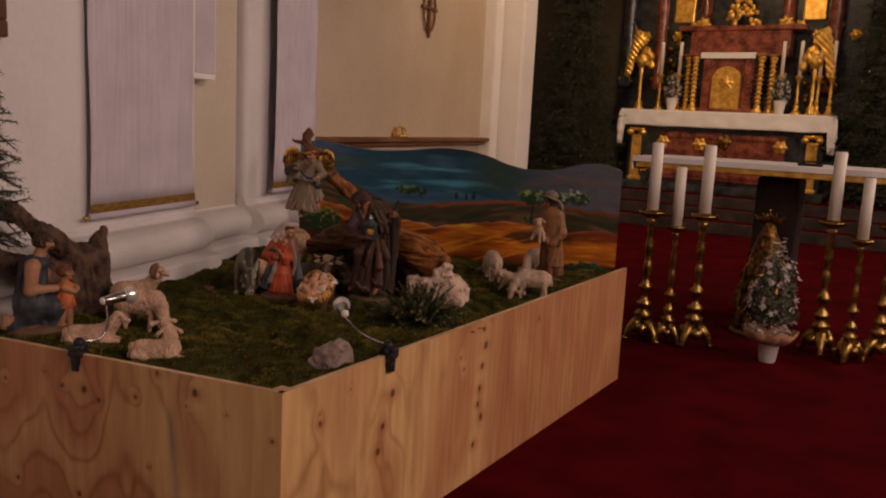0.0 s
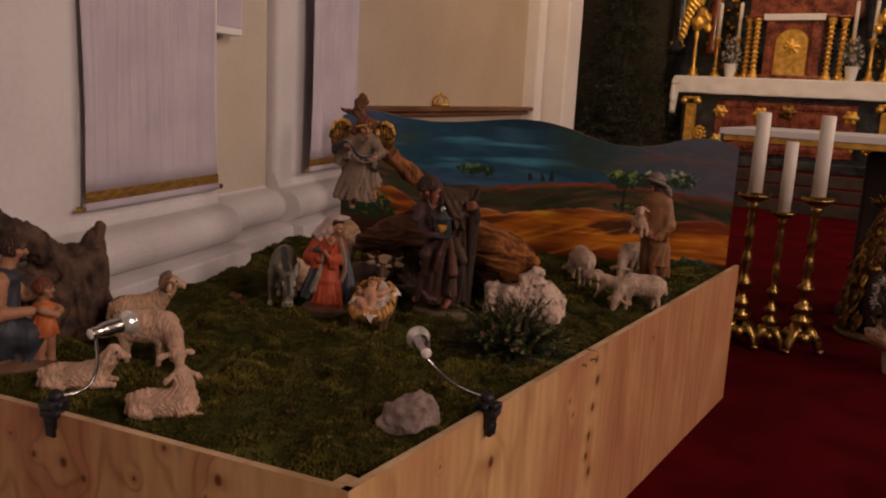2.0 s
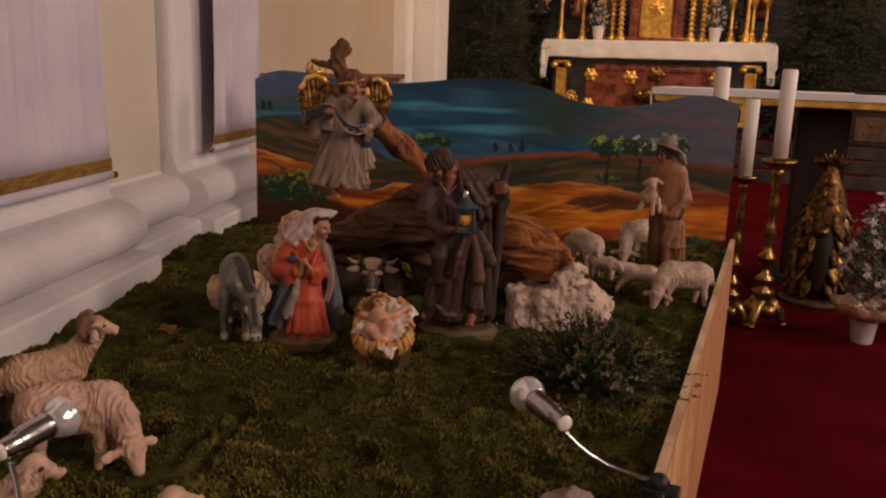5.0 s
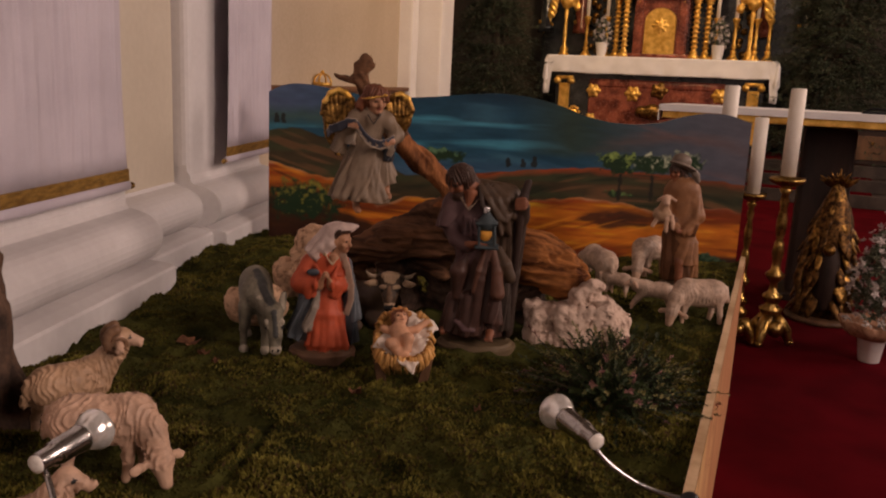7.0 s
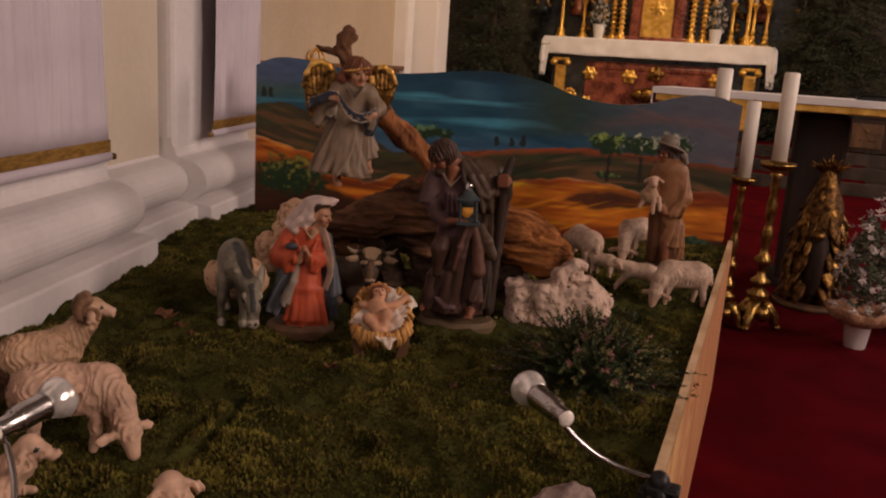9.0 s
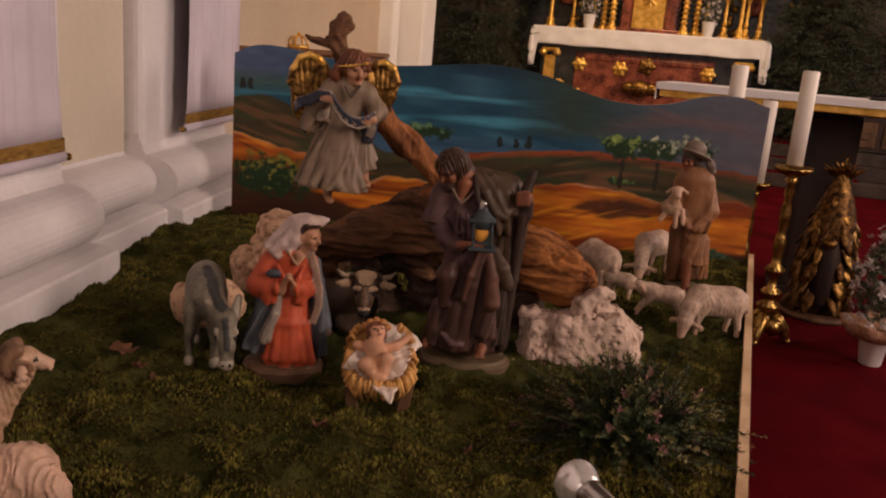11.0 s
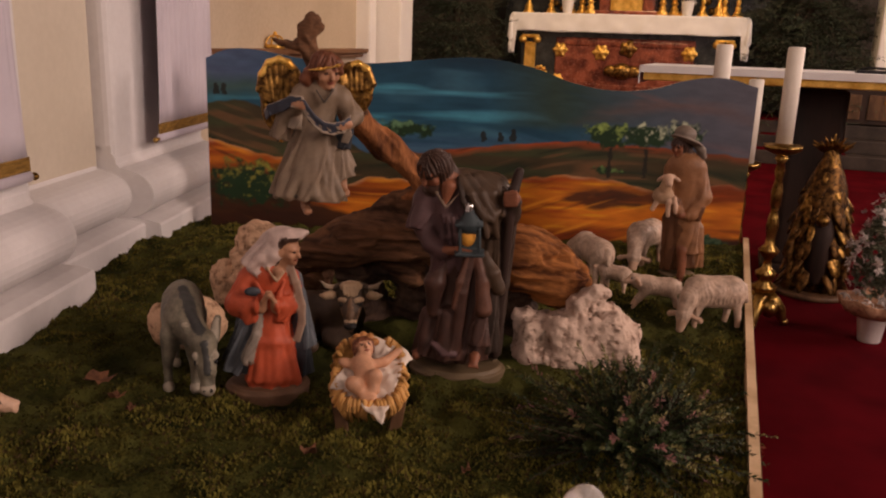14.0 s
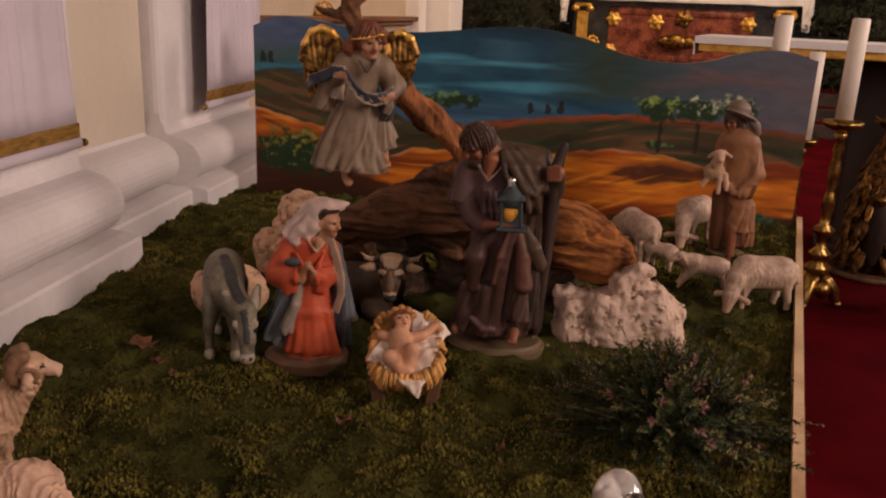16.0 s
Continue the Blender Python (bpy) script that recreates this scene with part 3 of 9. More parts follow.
def ply_panel(name, a, b, parent, label, seed, knots, swirl, zones, stain=0.0):
    """An upright plywood board from a to b with its grain upright and its knots."""
    a, b = Vector((*a, 0)), Vector((*b, 0))
    length = (b - a).length
    nu, nv = int(length / 0.004) + 1, 140
    s, z = np.meshgrid(np.linspace(0, length, nu), np.linspace(0, TOP, nv), indexing="ij")
    d = (b - a) / length
    nrm = Vector((d.y, -d.x, 0))
    p = np.stack([a.x + d.x * s, a.y + d.y * s, z], -1)
    whirl = np.stack([s, z * 0.40, np.full_like(s, seed * 0.7)], -1)
    field = 1.5 * vnoise(whirl, 2.6, seed) + 0.50 * vnoise(whirl, 6.5, seed + 1) + 0.10 * vnoise(whirl, 22, seed + 2) + s * 1.3
    calm = np.clip((s - swirl) / 0.06, 0, 1)
    for ks, kz, r in knots:
        field = field + 0.30 * np.exp(-(((s - ks) / (r * 3.5)) ** 2 + ((z - kz) / (r * 4.5)) ** 2))
    line = np.exp(-(np.sin(math.pi * field * 3.2) / 0.34) ** 2)
    broad = 0.5 + 0.5 * np.sin(2 * math.pi * field * 1.05 + seed)
    come = np.clip(0.55 + 0.9 * vnoise(whirl, 5, seed + 7), 0, 1)
    streak = np.clip(0.5 + 0.9 * vnoise(np.stack([s, z * 0.05, s * 0], -1), 60, seed + 3) + 0.5 * vnoise(np.stack([s, z * 0.03, s * 0], -1), 150, seed + 4), 0, 1)
    pink = np.interp(s, *zip(*zones))
    tone = np.clip(pink + 0.75 * (broad - 0.5) * (1 - 0.6 * calm), 0, 1)
    pale, rosy, brown = np.array((0.64, 0.405, 0.180)), np.array((0.45, 0.205, 0.098)), np.array((0.26, 0.098, 0.036))
    col = pale + (rosy - pale) * tone[..., None]
    col = col + (brown - col) * (0.62 * line * come * (1 - 0.75 * calm) + 0.34 * streak * calm * come + 0.05 * streak)[..., None]
    if stain:
        m = np.exp(-((s - stain - 0.10 * (0.5 - z) + 0.012 * vnoise(whirl, 12, 3)) / 0.013) ** 2) * np.clip(0.6 + vnoise(p, 9, 6), 0, 1)
        col = col + (np.array((0.21, 0.175, 0.15)) - col) * (0.6 * m)[..., None]
    for ks, kz, r in knots:
        q = np.sqrt(((s - ks) / (r * 0.8)) ** 2 + ((z - kz) / r) ** 2) + 0.3 * vnoise(p, 70, seed)
        halo = np.exp(-(((s - ks) / (r * 2.6)) ** 2 + ((z - kz) / (r * 1.8)) ** 2)) * 0.55
        col = col + (brown * 1.15 - col) * halo[..., None]
        col = col + (np.array((0.125, 0.045, 0.017)) - col) * np.clip((1.2 - q) * 1.8, 0, 1)[..., None]
    ob = grid_mesh(name, p, nu, nv, PLY, parent, label, False)
    ca = ob.data.color_attributes.new("grain", "FLOAT_COLOR", "POINT")
    ca.data.foreach_set("color", np.concatenate([col, np.ones((*col.shape[:2], 1))], -1).reshape(-1).astype(np.float32))
    bm = bmesh.new()
    mid = (a + b) / 2 - nrm * (THICK / 2 + 0.001)
    box(bm, (length, THICK, TOP - 0.0005), (mid.x, mid.y, TOP / 2), (0, 0, math.degrees(math.atan2(d.y, d.x))))
    part("board_core", bm, PLYEDGE, parent, "pale sawn plywood edge")


platform = thing("nativity_platform", (-1.6, 2.9, 0), "unpainted knotty plywood platform for a nativity scene", "platform")
KN = [(0.619, 0.526, 0.008), (0.706, 0.528, 0.013), (0.762, 0.502, 0.008), (0.382, 0.511, 0.006), (0.902, 0.538, 0.005), (1.115, 0.586, 0.012), (1.084, 0.542, 0.004), (1.224, 0.540, 0.004), (1.375, 0.492, 0.005), (0.982, 0.623, 0.006), (0.422, 0.185, 0.007), (0.678, 0.186, 0.010), (0.55, 0.56, 0.004), (0.95, 0.33, 0.004)]
KS = [(0.52, 0.50, 0.016), (0.47, 0.40, 0.011), (0.45, 0.32, 0.013), (1.12, 0.60, 0.012), (1.14, 0.53, 0.016), (1.12, 0.45, 0.012), (1.11, 0.36, 0.015), (1.10, 0.30, 0.012), (1.13, 0.24, 0.016), (1.08, 0.14, 0.013), (0.16, 0.50, 0.008), (0.16, 0.53, 0.004), (1.62, 0.55, 0.008), (0.30, 0.57, 0.004), (0.95, 0.52, 0.007), (0.98, 0.47, 0.006)]
ply_panel("front_panel", PF[3], PF[0], platform, "plywood front panel with scattered knots", 1, KN, 9.0, ((0, 0.75), (0.7, 0.80), (0.85, 0.85), (1.0, 0.45), (1.2, 0.25), (1.4, 0.12)), 1.03)
ply_panel("side_panel", PF[0], PF[1], platform, "plywood side panel with a row of knots", 4, KS, 1.16, ((0, 0.10), (0.64, 0.22), (0.66, 0.50), (1.10, 0.55), (1.20, 0.85), (2.7, 0.90)))
part("corner_post", box(bmesh.new(), (0.047, 0.047, 0.634), (-0.9765, 1.8045, 0.3175)), PLYEDGE, platform)
for o in platform.children:
    o.matrix_parent_inverse = platform.matrix_world.inverted()
bm = bmesh.new()
lo = [bm.verts.new((p.x, p.y, 0.545)) for p in (Vector((-0.975, 1.80)), Vector((-0.975, 4.47)), PF[2], Vector((-2.32, 1.545)))]
hi = [bm.verts.new((v.co.x, v.co.y, 0.560)) for v in lo]
bm.faces.new(lo), bm.faces.new(hi)
for i in range(4):
    bm.faces.new((lo[i], lo[(i + 1) % 4], hi[(i + 1) % 4], hi[i]))
deck = part("deck", bm, PLYEDGE, platform)
deck.matrix_parent_inverse = platform.matrix_world.inverted()

# moss bed
MNU, MNV = 300, 380


def clump(x, y):
    p = np.stack([x, y, np.zeros_like(x)], -1)
    return 1 - 2 * np.abs(vnoise(p, 13, 51)) + 0.5 * vnoise(p, 34, 52)


def crevice(x, y):
    """Where the sods of moss part, from 0 to 1."""
    p = np.stack([x + 0.03 * np.sin(11 * y), y, np.zeros_like(x)], -1)
    return np.clip(1 - np.abs(vnoise(p, 5.5, 41)) * 9, 0, 1) * np.clip(0.6 + 1.6 * vnoise(p, 4, 42), 0, 1)


def moss_height(x, y):
    p = np.stack([x, y, np.zeros_like(x)], -1)
    h = 0.603 + 0.010 * vnoise(p, 6, 1) + 0.007 * vnoise(p, 15, 2) + 0.005 * vnoise(p, 40, 3)
    h = h + 0.009 * clump(x, y) - 0.010 * crevice(x, y)
    rise = np.clip((y - 2.9) / 1.2, 0, 1) * 0.012
    wall = np.clip(1 - (x + 2.63 + 0.2867 * (y - 3.03)) / 0.22, 0, 1)
    edge = np.clip((-0.985 - x) / 0.05, 0, 1)
    return h + rise - wall * (0.022 - 0.012 * vnoise(p, 9, 8)) + (1 - edge) * 0.004


a, b = np.meshgrid(np.linspace(0, 1, MNU), np.linspace(0, 1, MNV), indexing="ij")
c0, c1, c2, c3 = (np.array((-2.315, 1.545)), np.array((-0.97, 1.80)), np.array((-0.97, 4.46)), np.array((-2.93, 3.95)))
xy = (c0 * ((1 - a) * (1 - b))[..., None] + c1 * (a * (1 - b))[..., None] + c2 * (a * b)[..., None] + c3 * ((1 - a) * b)[..., None])
left_push = (1 - a) ** 2 * 0.10
mx, my = xy[..., 0] - left_push, xy[..., 1]
moss = grid_mesh("moss", np.stack([mx, my, moss_height(mx, my)], -1), MNU, MNV, EARTH, smooth=True)
tagged(moss, "bed of patchy green and brown moss on the platform", "moss", kind="stuff")

# painted panel at the back
BL, BR = Vector((-2.80, 3.88, 0)), Vector((-0.985, 4.40, 0))


def smooth_curve(u, *rows):
    xs, ys = zip(*rows)
    return np.interp(u, xs, ys)


def px(v):
    return (v - 346) / 980.0


def hz(v):
    return (400 - v) * 0.00207


def panel_colours(u, h):
    """The painted landscape, by place along the panel and height above its foot."""
    q = np.stack([u * 1.85, h * 1.0, u * 0], -1)
    br = np.stack([u * 0.55, h * 3.4, u * 0], -1)
    n1, n2, n3 = vnoise(br, 9, 1), vnoise(br, 26, 2), vnoise(q, 30, 3)
    hh = h + 0.006 * n3
    C = lambda *c: np.array(c)

    def lay(col, other, m):
        return col + (other - col) * np.clip(m, 0, 1)[..., None]

    col = np.tile(C(0.020, 0.082, 0.130), (*u.shape, 1))
    col = lay(col, C(0.008, 0.022, 0.040), smooth_curve(u, (0.3, 0), (0.45, 0.65), (0.6, 0.75), (0.72, 0)) * np.clip((hh - 0.48) / 0.12 + 0.5 * n1, 0, 1))
    col = lay(col, C(0.075, 0.29, 0.39), np.clip(n1 * 1.7 + 0.6 * n2 - 0.40, 0, 1) * smooth_curve(u, (0.28, 1), (0.55, 0.8), (0.7, 0)))
    col = lay(col, C(0.060, 0.120, 0.20), np.clip((0.40 - hh) / 0.10, 0, 1) * smooth_curve(u, (0.25, 1), (0.6, 0.9), (0.75, 0.3)))
    col = lay(col, C(0.036, 0.058, 0.040), smooth_curve(u, (0.52, 0), (0.64, 0.9), (0.80, 0.4), (1, 0.1)) * np.clip((hh - 0.36 - 0.15 * (u - 0.5)) / 0.05 + 0.3 * n1, 0, 1))
    col = lay(col, C(0.105, 0.100, 0.120), smooth_curve(u, (0.68, 0), (0.88, 0.75), (1, 0.95)))
    col = lay(col, C(0.20, 0.095, 0.06), smooth_curve(u, (0.66, 0), (0.80, 0.6), (0.9, 0.5), (1, 0.2)) * np.clip(1 - np.abs(hh - 0.44 - 0.06 * np.sin(9 * u)) / 0.035 + 0.5 * n2, 0, 1) * 0.7)
    col = lay(col, C(0.09, 0.12, 0.21), smooth_curve(u, (0, 0.9), (0.10, 0.7), (0.22, 0)) * np.clip((hh - 0.49) / 0.04 + 0.3 * n1, 0, 1))
    col = lay(col, C(0.055, 0.105, 0.095), smooth_curve(u, (0, 0.9), (0.18, 0.9), (0.27, 0)) * np.clip(1 - np.abs(hh - 0.51) / 0.05, 0, 1))
    drift = vnoise(np.stack([u * 1.1 + 0.35 * h, h * 4.6 - 0.5 * np.sin(4 * u), u * 0], -1), 8, 27)
    col = lay(col, C(0.10, 0.25, 0.33), 0.55 * np.clip(drift * 1.5 - 0.35, 0, 1) * smooth_curve(u, (0.22, 0), (0.32, 0.8), (0.55, 0.75), (0.70, 0.1), (1, 0)))
    col = lay(col, C(0.012, 0.055, 0.095), np.clip(-drift * 2.4 - 0.5, 0, 1) * smooth_curve(u, (0.25, 0), (0.36, 0.7), (0.62, 0.7), (0.75, 0.1), (1, 0)))
    col = lay(col, C(0.24, 0.10, 0.07), np.clip(drift * 2.2 - 0.8, 0, 1) * smooth_curve(u, (0.66, 0), (0.78, 0.7), (0.95, 0.5), (1, 0.2)))
    # brown and olive middle ground
    edge = smooth_curve(u, (0, hz(182)), (0.05, hz(175)), (0.10, hz(185)), (0.20, hz(215)), (0.30, hz(255)), (0.40, hz(252)), (0.45, hz(245)), (0.55, hz(234)), (0.68, hz(222)), (0.80, hz(226)), (1, hz(238)))
    mid = np.clip((edge - hh) / 0.006, 0, 1)
    col = lay(col, C(0.060, 0.045, 0.022), mid)
    col = lay(col, C(0.050, 0.062, 0.028), mid * np.clip(0.5 + n1 * 1.4, 0, 1) * 0.8)
    col = lay(col, C(0.42, 0.075, 0.018), mid * np.clip(1 - (edge - hh) / 0.030, 0, 1) * smooth_curve(u, (0.35, 0), (0.47, 0.9), (0.7, 0.8), (0.9, 0.4)))
    hill = vnoise(np.stack([u * 1.3 - 0.2 * h, h * 6.0 + 0.6 * np.sin(6 * u), u * 0], -1), 10, 33)
    col = lay(col, C(0.16, 0.085, 0.040), mid * np.clip(hill * 2.4 - 0.6, 0, 1) * 0.8)
    col = lay(col, C(0.022, 0.030, 0.016), mid * np.clip(-hill * 2.4 - 0.6, 0, 1) * 0.8)
    # glowing fields
    ridge = smooth_curve(u, (0, hz(243)), (0.08, hz(262)), (0.16, hz(272)), (0.24, hz(320)), (0.30, hz(300)), (0.37, hz(298)), (0.46, hz(312)), (0.54, hz(296)), (0.62, hz(286)), (0.67, hz(279)), (0.74, hz(283)), (0.84, hz(300)), (0.92, hz(288)), (0.97, hz(286)), (1, hz(292)))
    fld = np.clip((ridge - hh) / 0.006, 0, 1)
    glow = np.clip(0.5 + 1.1 * n1 + 0.4 * n2, 0, 1)
    warm = C(0.185, 0.042, 0.008) + (C(0.52, 0.170, 0.016) - C(0.185, 0.042, 0.008)) * glow[..., None]
    col = lay(col, warm, fld)
    col = lay(col, C(0.66, 0.47, 0.33), fld * np.clip(1 - (ridge - hh) / 0.009, 0, 1) * np.clip(vnoise(np.stack([u, u * 0, u * 0], -1), 22, 5) * 2 + 0.35, 0, 1))
    col = lay(col, C(0.55, 0.34, 0.20), fld * np.clip(1 - (ridge - hh) / 0.016, 0, 1) * (0.25 + 0.6 * np.clip(np.sin(u * 46 + 1.2), 0, 1)))
    col = lay(col, C(0.58, 0.36, 0.03), fld * np.exp(-((u - 0.555) / 0.035) ** 2 - ((hh - hz(301)) / 0.010) ** 2) * 1.3)
    col = lay(col, C(0.075, 0.030, 0.014), np.exp(-((u - 0.755) / 0.06) ** 2 - ((hh - hz(312)) / 0.028) ** 2) * 1.2 * fld)
    col = lay(col, C(0.60, 0.30, 0.02), fld * np.clip(n2 * 2.2 + 0.8 * n1 - 1.0, 0, 1) * smooth_curve(u, (0.45, 0), (0.55, 0.8), (0.9, 0.7), (1, 0.3)))
    col = lay(col, C(0.34, 0.060, 0.012), fld * np.clip(-n2 * 2.0 - 0.5 * n1 - 0.5, 0, 1) * 0.7)
    col = lay(col, C(0.075, 0.028, 0.013), np.exp(-((u - 0.845) / 0.04) ** 2 - ((hh - hz(312)) / 0.030) ** 2) * 1.2 * fld)
    for cu, ch, ru, rh, lean in ((0.70, hz(316), 0.030, 0.016, 0.25), (0.745, hz(322), 0.040, 0.026, 0.2), (0.79, hz(318), 0.035, 0.018, -0.1)):
        e = np.sqrt(((u - cu) / ru) ** 2 + ((hh - ch - lean * (u - cu)) / rh) ** 2)
        col = lay(col, C(0.070, 0.026, 0.012), fld * np.clip((1.15 - e + 0.5 * n2) * 2.2, 0, 1) * 0.9)
    sweep = vnoise(np.stack([u * 0.9 - 0.25 * h, h * 5.5 + 0.8 * np.sin(5 * u), u * 0], -1), 11, 17)
    col = lay(col, C(0.10, 0.030, 0.010), fld * np.clip(sweep * 2.4 - 0.75, 0, 1) * 0.75)
    col = lay(col, C(0.62, 0.27, 0.030), fld * np.clip(-sweep * 2.6 - 0.95, 0, 1) * 0.8)
    low = np.clip((smooth_curve(u, (0, hz(305)), (0.15, hz(330)), (0.3, hz(372)), (0.6, hz(392)), (1, hz(372))) + 0.010 * n1 - hh) / 0.02, 0, 1)
    col = lay(col, C(0.028, 0.013, 0.008), low * 0.92)

    def leafy(cx, cy, rx, ry, tip, k, dense=1.0):
        m = np.clip(1.05 - np.sqrt(((u - px(cx)) / rx) ** 2 + ((hh - hz(cy)) / ry) ** 2) + 0.42 * vnoise(q, 42, k) + 0.2 * vnoise(q, 110, k + 1), 0, 1)
        t = np.clip(vnoise(q, 60, k + 4) * 0.9 + vnoise(q, 140, k + 6) * 0.6 + (hh - hz(cy)) / ry * 0.7 - 0.1, 0, 1)
        return np.clip(m * 3, 0, 1) * dense, t, tip

    for cx, cy, rx, ry, tip, k in ((1077, 212, 0.044, 0.040, C(0.26, 0.36, 0.10), 3), (1147, 210, 0.042, 0.042, C(0.46, 0.50, 0.36), 5), (1207, 205, 0.040, 0.045, C(0.46, 0.50, 0.36), 8), (1077, 268, 0.032, 0.014, C(0.16, 0.26, 0.09), 9), (425, 318, 0.085, 0.085, C(0.26, 0.25, 0.05), 11), (1258, 388, 0.060, 0.032, C(0.075, 0.12, 0.075), 13), (705, 215, 0.05, 0.03, C(0.14, 0.26, 0.14), 15)):
        m, t, tip = leafy(cx, cy, rx, ry, tip, k)
        col = lay(col, C(0.016, 0.040, 0.016), m)
        col = lay(col, tip, m * t)
    for cx, top, foot in ((1080, 232, 282), (1144, 232, 282), (851, 212, 230), (882, 213, 230), (905, 208, 228), (363, 150, 170), (378, 148, 168)):
        up = np.clip((hz(top) - hh) / (hz(top) - hz(foot)), 0, 1)
        wide = 0.0036 if cx > 1000 else 0.0075 * np.sqrt(np.clip(up * (1.25 - up), 0, 1)) + 0.0008
        m = np.clip((wide * (1 + 0.7 * vnoise(q, 120, 2)) - np.abs(u - px(cx))) / 0.0012 + 0.5, 0, 1) * ((hh < hz(top)) & (hh > hz(foot)))
        col = lay(col, C(0.018, 0.018, 0.014), m * 0.9)
    return np.clip(np.clip(col, 0, 1) ** 1.10 * 1.36, 0, 1)


def panel_top(u):
    return smooth_curve(u, (0, hz(113)), (0.022, hz(99)), (0.055, hz(92)), (0.10, hz(94)), (0.17, hz(105)), (0.25, hz(111)), (0.31, hz(109)), (0.37, hz(104)), (0.43, hz(97)), (0.485, hz(93)), (0.545, hz(96)), (0.61, hz(108)), (0.665, hz(127)), (0.72, hz(137)), (0.77, hz(138.5)), (0.82, hz(133)), (0.865, hz(119)), (0.91, hz(111)), (0.955, hz(112)), (1.0, hz(126)))


painting = thing("painted_backdrop", (-1.9, 4.14, 0.6), "wavy-topped panel painted with a blue sky, hills and orange fields", "painted panel")
NU, NV = 640, 210
u, w = np.meshgrid(np.linspace(0, 1, NU), np.linspace(0, 1, NV), indexing="ij")
kern = np.ones(21) / 21
tops = panel_top(np.linspace(0, 1, NU))
tops = np.convolve(np.pad(tops, 10, mode="edge"), kern, "valid")
h = w * tops[:, None]
pp = np.stack([BL.x + (BR.x - BL.x) * u, BL.y + (BR.y - BL.y) * u, 0.602 + h], -1)
front = grid_mesh("painted_face", pp, NU, NV, PAINTING, painting, "landscape painted in blue, orange and green")
col = panel_colours(u, h)
ca = front.data.color_attributes.new("paint", "FLOAT_COLOR", "POINT")
ca.data.foreach_set("color", np.concatenate([col, np.ones((NU, NV, 1))], -1).reshape(-1).astype(np.float32))
bm = bmesh.new()
bd = (BR - BL).normalized()
bn = Vector((-bd.y, bd.x, 0))
strip = []
for k in range(0, NU, 6):
    p = Vector(pp[k, 0])
    t = Vector(pp[k, -1])
    strip.append([bm.verts.new(v) for v in (p + bn * 0.0012, t + bn * 0.0012, t + bn * 0.012, p + bn * 0.012)])
for s0, s1 in zip(strip, strip[1:]):
    for i in range(4):
        bm.faces.new((s0[i], s0[(i + 1) % 4], s1[(i + 1) % 4], s1[i]))
bm.faces.new(strip[0]), bm.faces.new(strip[-1])
part("panel_board", bm, PLYEDGE, painting, "raw sawn back of the panel")
for o in painting.children:
    o.matrix_parent_inverse = painting.matrix_world.inverted()

# ---- carved figures ----
G = 0.606


def base_plate(cv, rx, ry, m, hgt=0.012, c=(0, 0)):
    cv.blob((c[0], c[1], hgt * 0.4), (rx, ry, hgt * 1.3), m, 0.004)
    cv.slab((c[0], c[1], 0.0), (rx * 0.8, ry * 0.75, hgt * 0.9), m, 0.02, rnd=0.008)


# standing man with lantern and staff
cv = Carving()
cv.limb((0.006, 0.0, -0.01), (0.006, 0.0, 0.013), 0.100, 0.102, BASEG, 0.0, 0, 0, 0.74, hem=True)
cv.limb((0.006, 0.0, 0.010), (0.006, 0.0, 0.022), 0.099, 0.090, BASEG, 0.004, 0, 0, 0.74, hem=True)
cv.limb((0.0007, 0.0000, 0.2687), (0.0048, 0.0000, 0.0362), 0.0472, 0.0685, ROBEB, 0.0, 11, 0.01, 0.8, hem=True)
cv.limb((0.0286, -0.0450, 0.2674), (0.0118, -0.0550, 0.1892), 0.0083, 0.0106, ROBEB, 0.006)
cv.limb((0.0118, -0.0550, 0.1892), (-0.0037, -0.0550, 0.0698), 0.0106, 0.0153, ROBEB, 0.006)
cv.limb((0.0378, -0.0450, 0.2631), (0.0491, -0.0580, 0.2156), 0.0083, 0.0130, ROBE_HILIGHT, 0.004)
cv.limb((0.0491, -0.0580, 0.2156), (0.0542, -0.0600, 0.1595), 0.0130, 0.0177, ROBE_HILIGHT, 0.004)
cv.limb((0.0502, -0.0400, 0.2671), (0.0688, -0.0500, 0.2319), 0.0094, 0.0153, OLIVE, 0.005)
cv.limb((0.0688, -0.0500, 0.2319), (0.0820, -0.0460, 0.1994), 0.0153, 0.0153, OLIVE, 0.005)
cv.limb((-0.0346, -0.0300, 0.2486), (-0.0450, -0.0450, 0.2072), 0.0142, 0.0212, ROBEB, 0.008)
cv.limb((-0.0450, -0.0450, 0.2072), (-0.0485, -0.0450, 0.1446), 0.0212, 0.0118, ROBEB, 0.008)
cv.limb((0.0186, -0.0480, 0.2630), (0.0040, -0.0600, 0.2140), 0.0059, 0.0071, ROBE_HILIGHT, 0.004)
cv.limb((0.0040, -0.0600, 0.2140), (-0.0051, -0.0580, 0.1595), 0.0071, 0.0059, ROBE_HILIGHT, 0.004)
cv.limb((0.0503, -0.0450, 0.1495), (0.0467, -0.0550, 0.0797), 0.0130, 0.0236, ROBEB, 0.006, 5, 0.006, 0.8, hem=True)
cv.limb((0.0654, -0.0150, 0.1794), (0.0697, -0.0150, 0.0530), 0.0189, 0.0224, DARKBR, 0.006, 5, 0.006, 0.8, hem=True)
cv.limb((-0.0538, -0.0200, 0.1261), (-0.0585, -0.0350, 0.0468), 0.0236, 0.0295, ROBEB, 0.008, 5, 0.007, 0.8, hem=True)
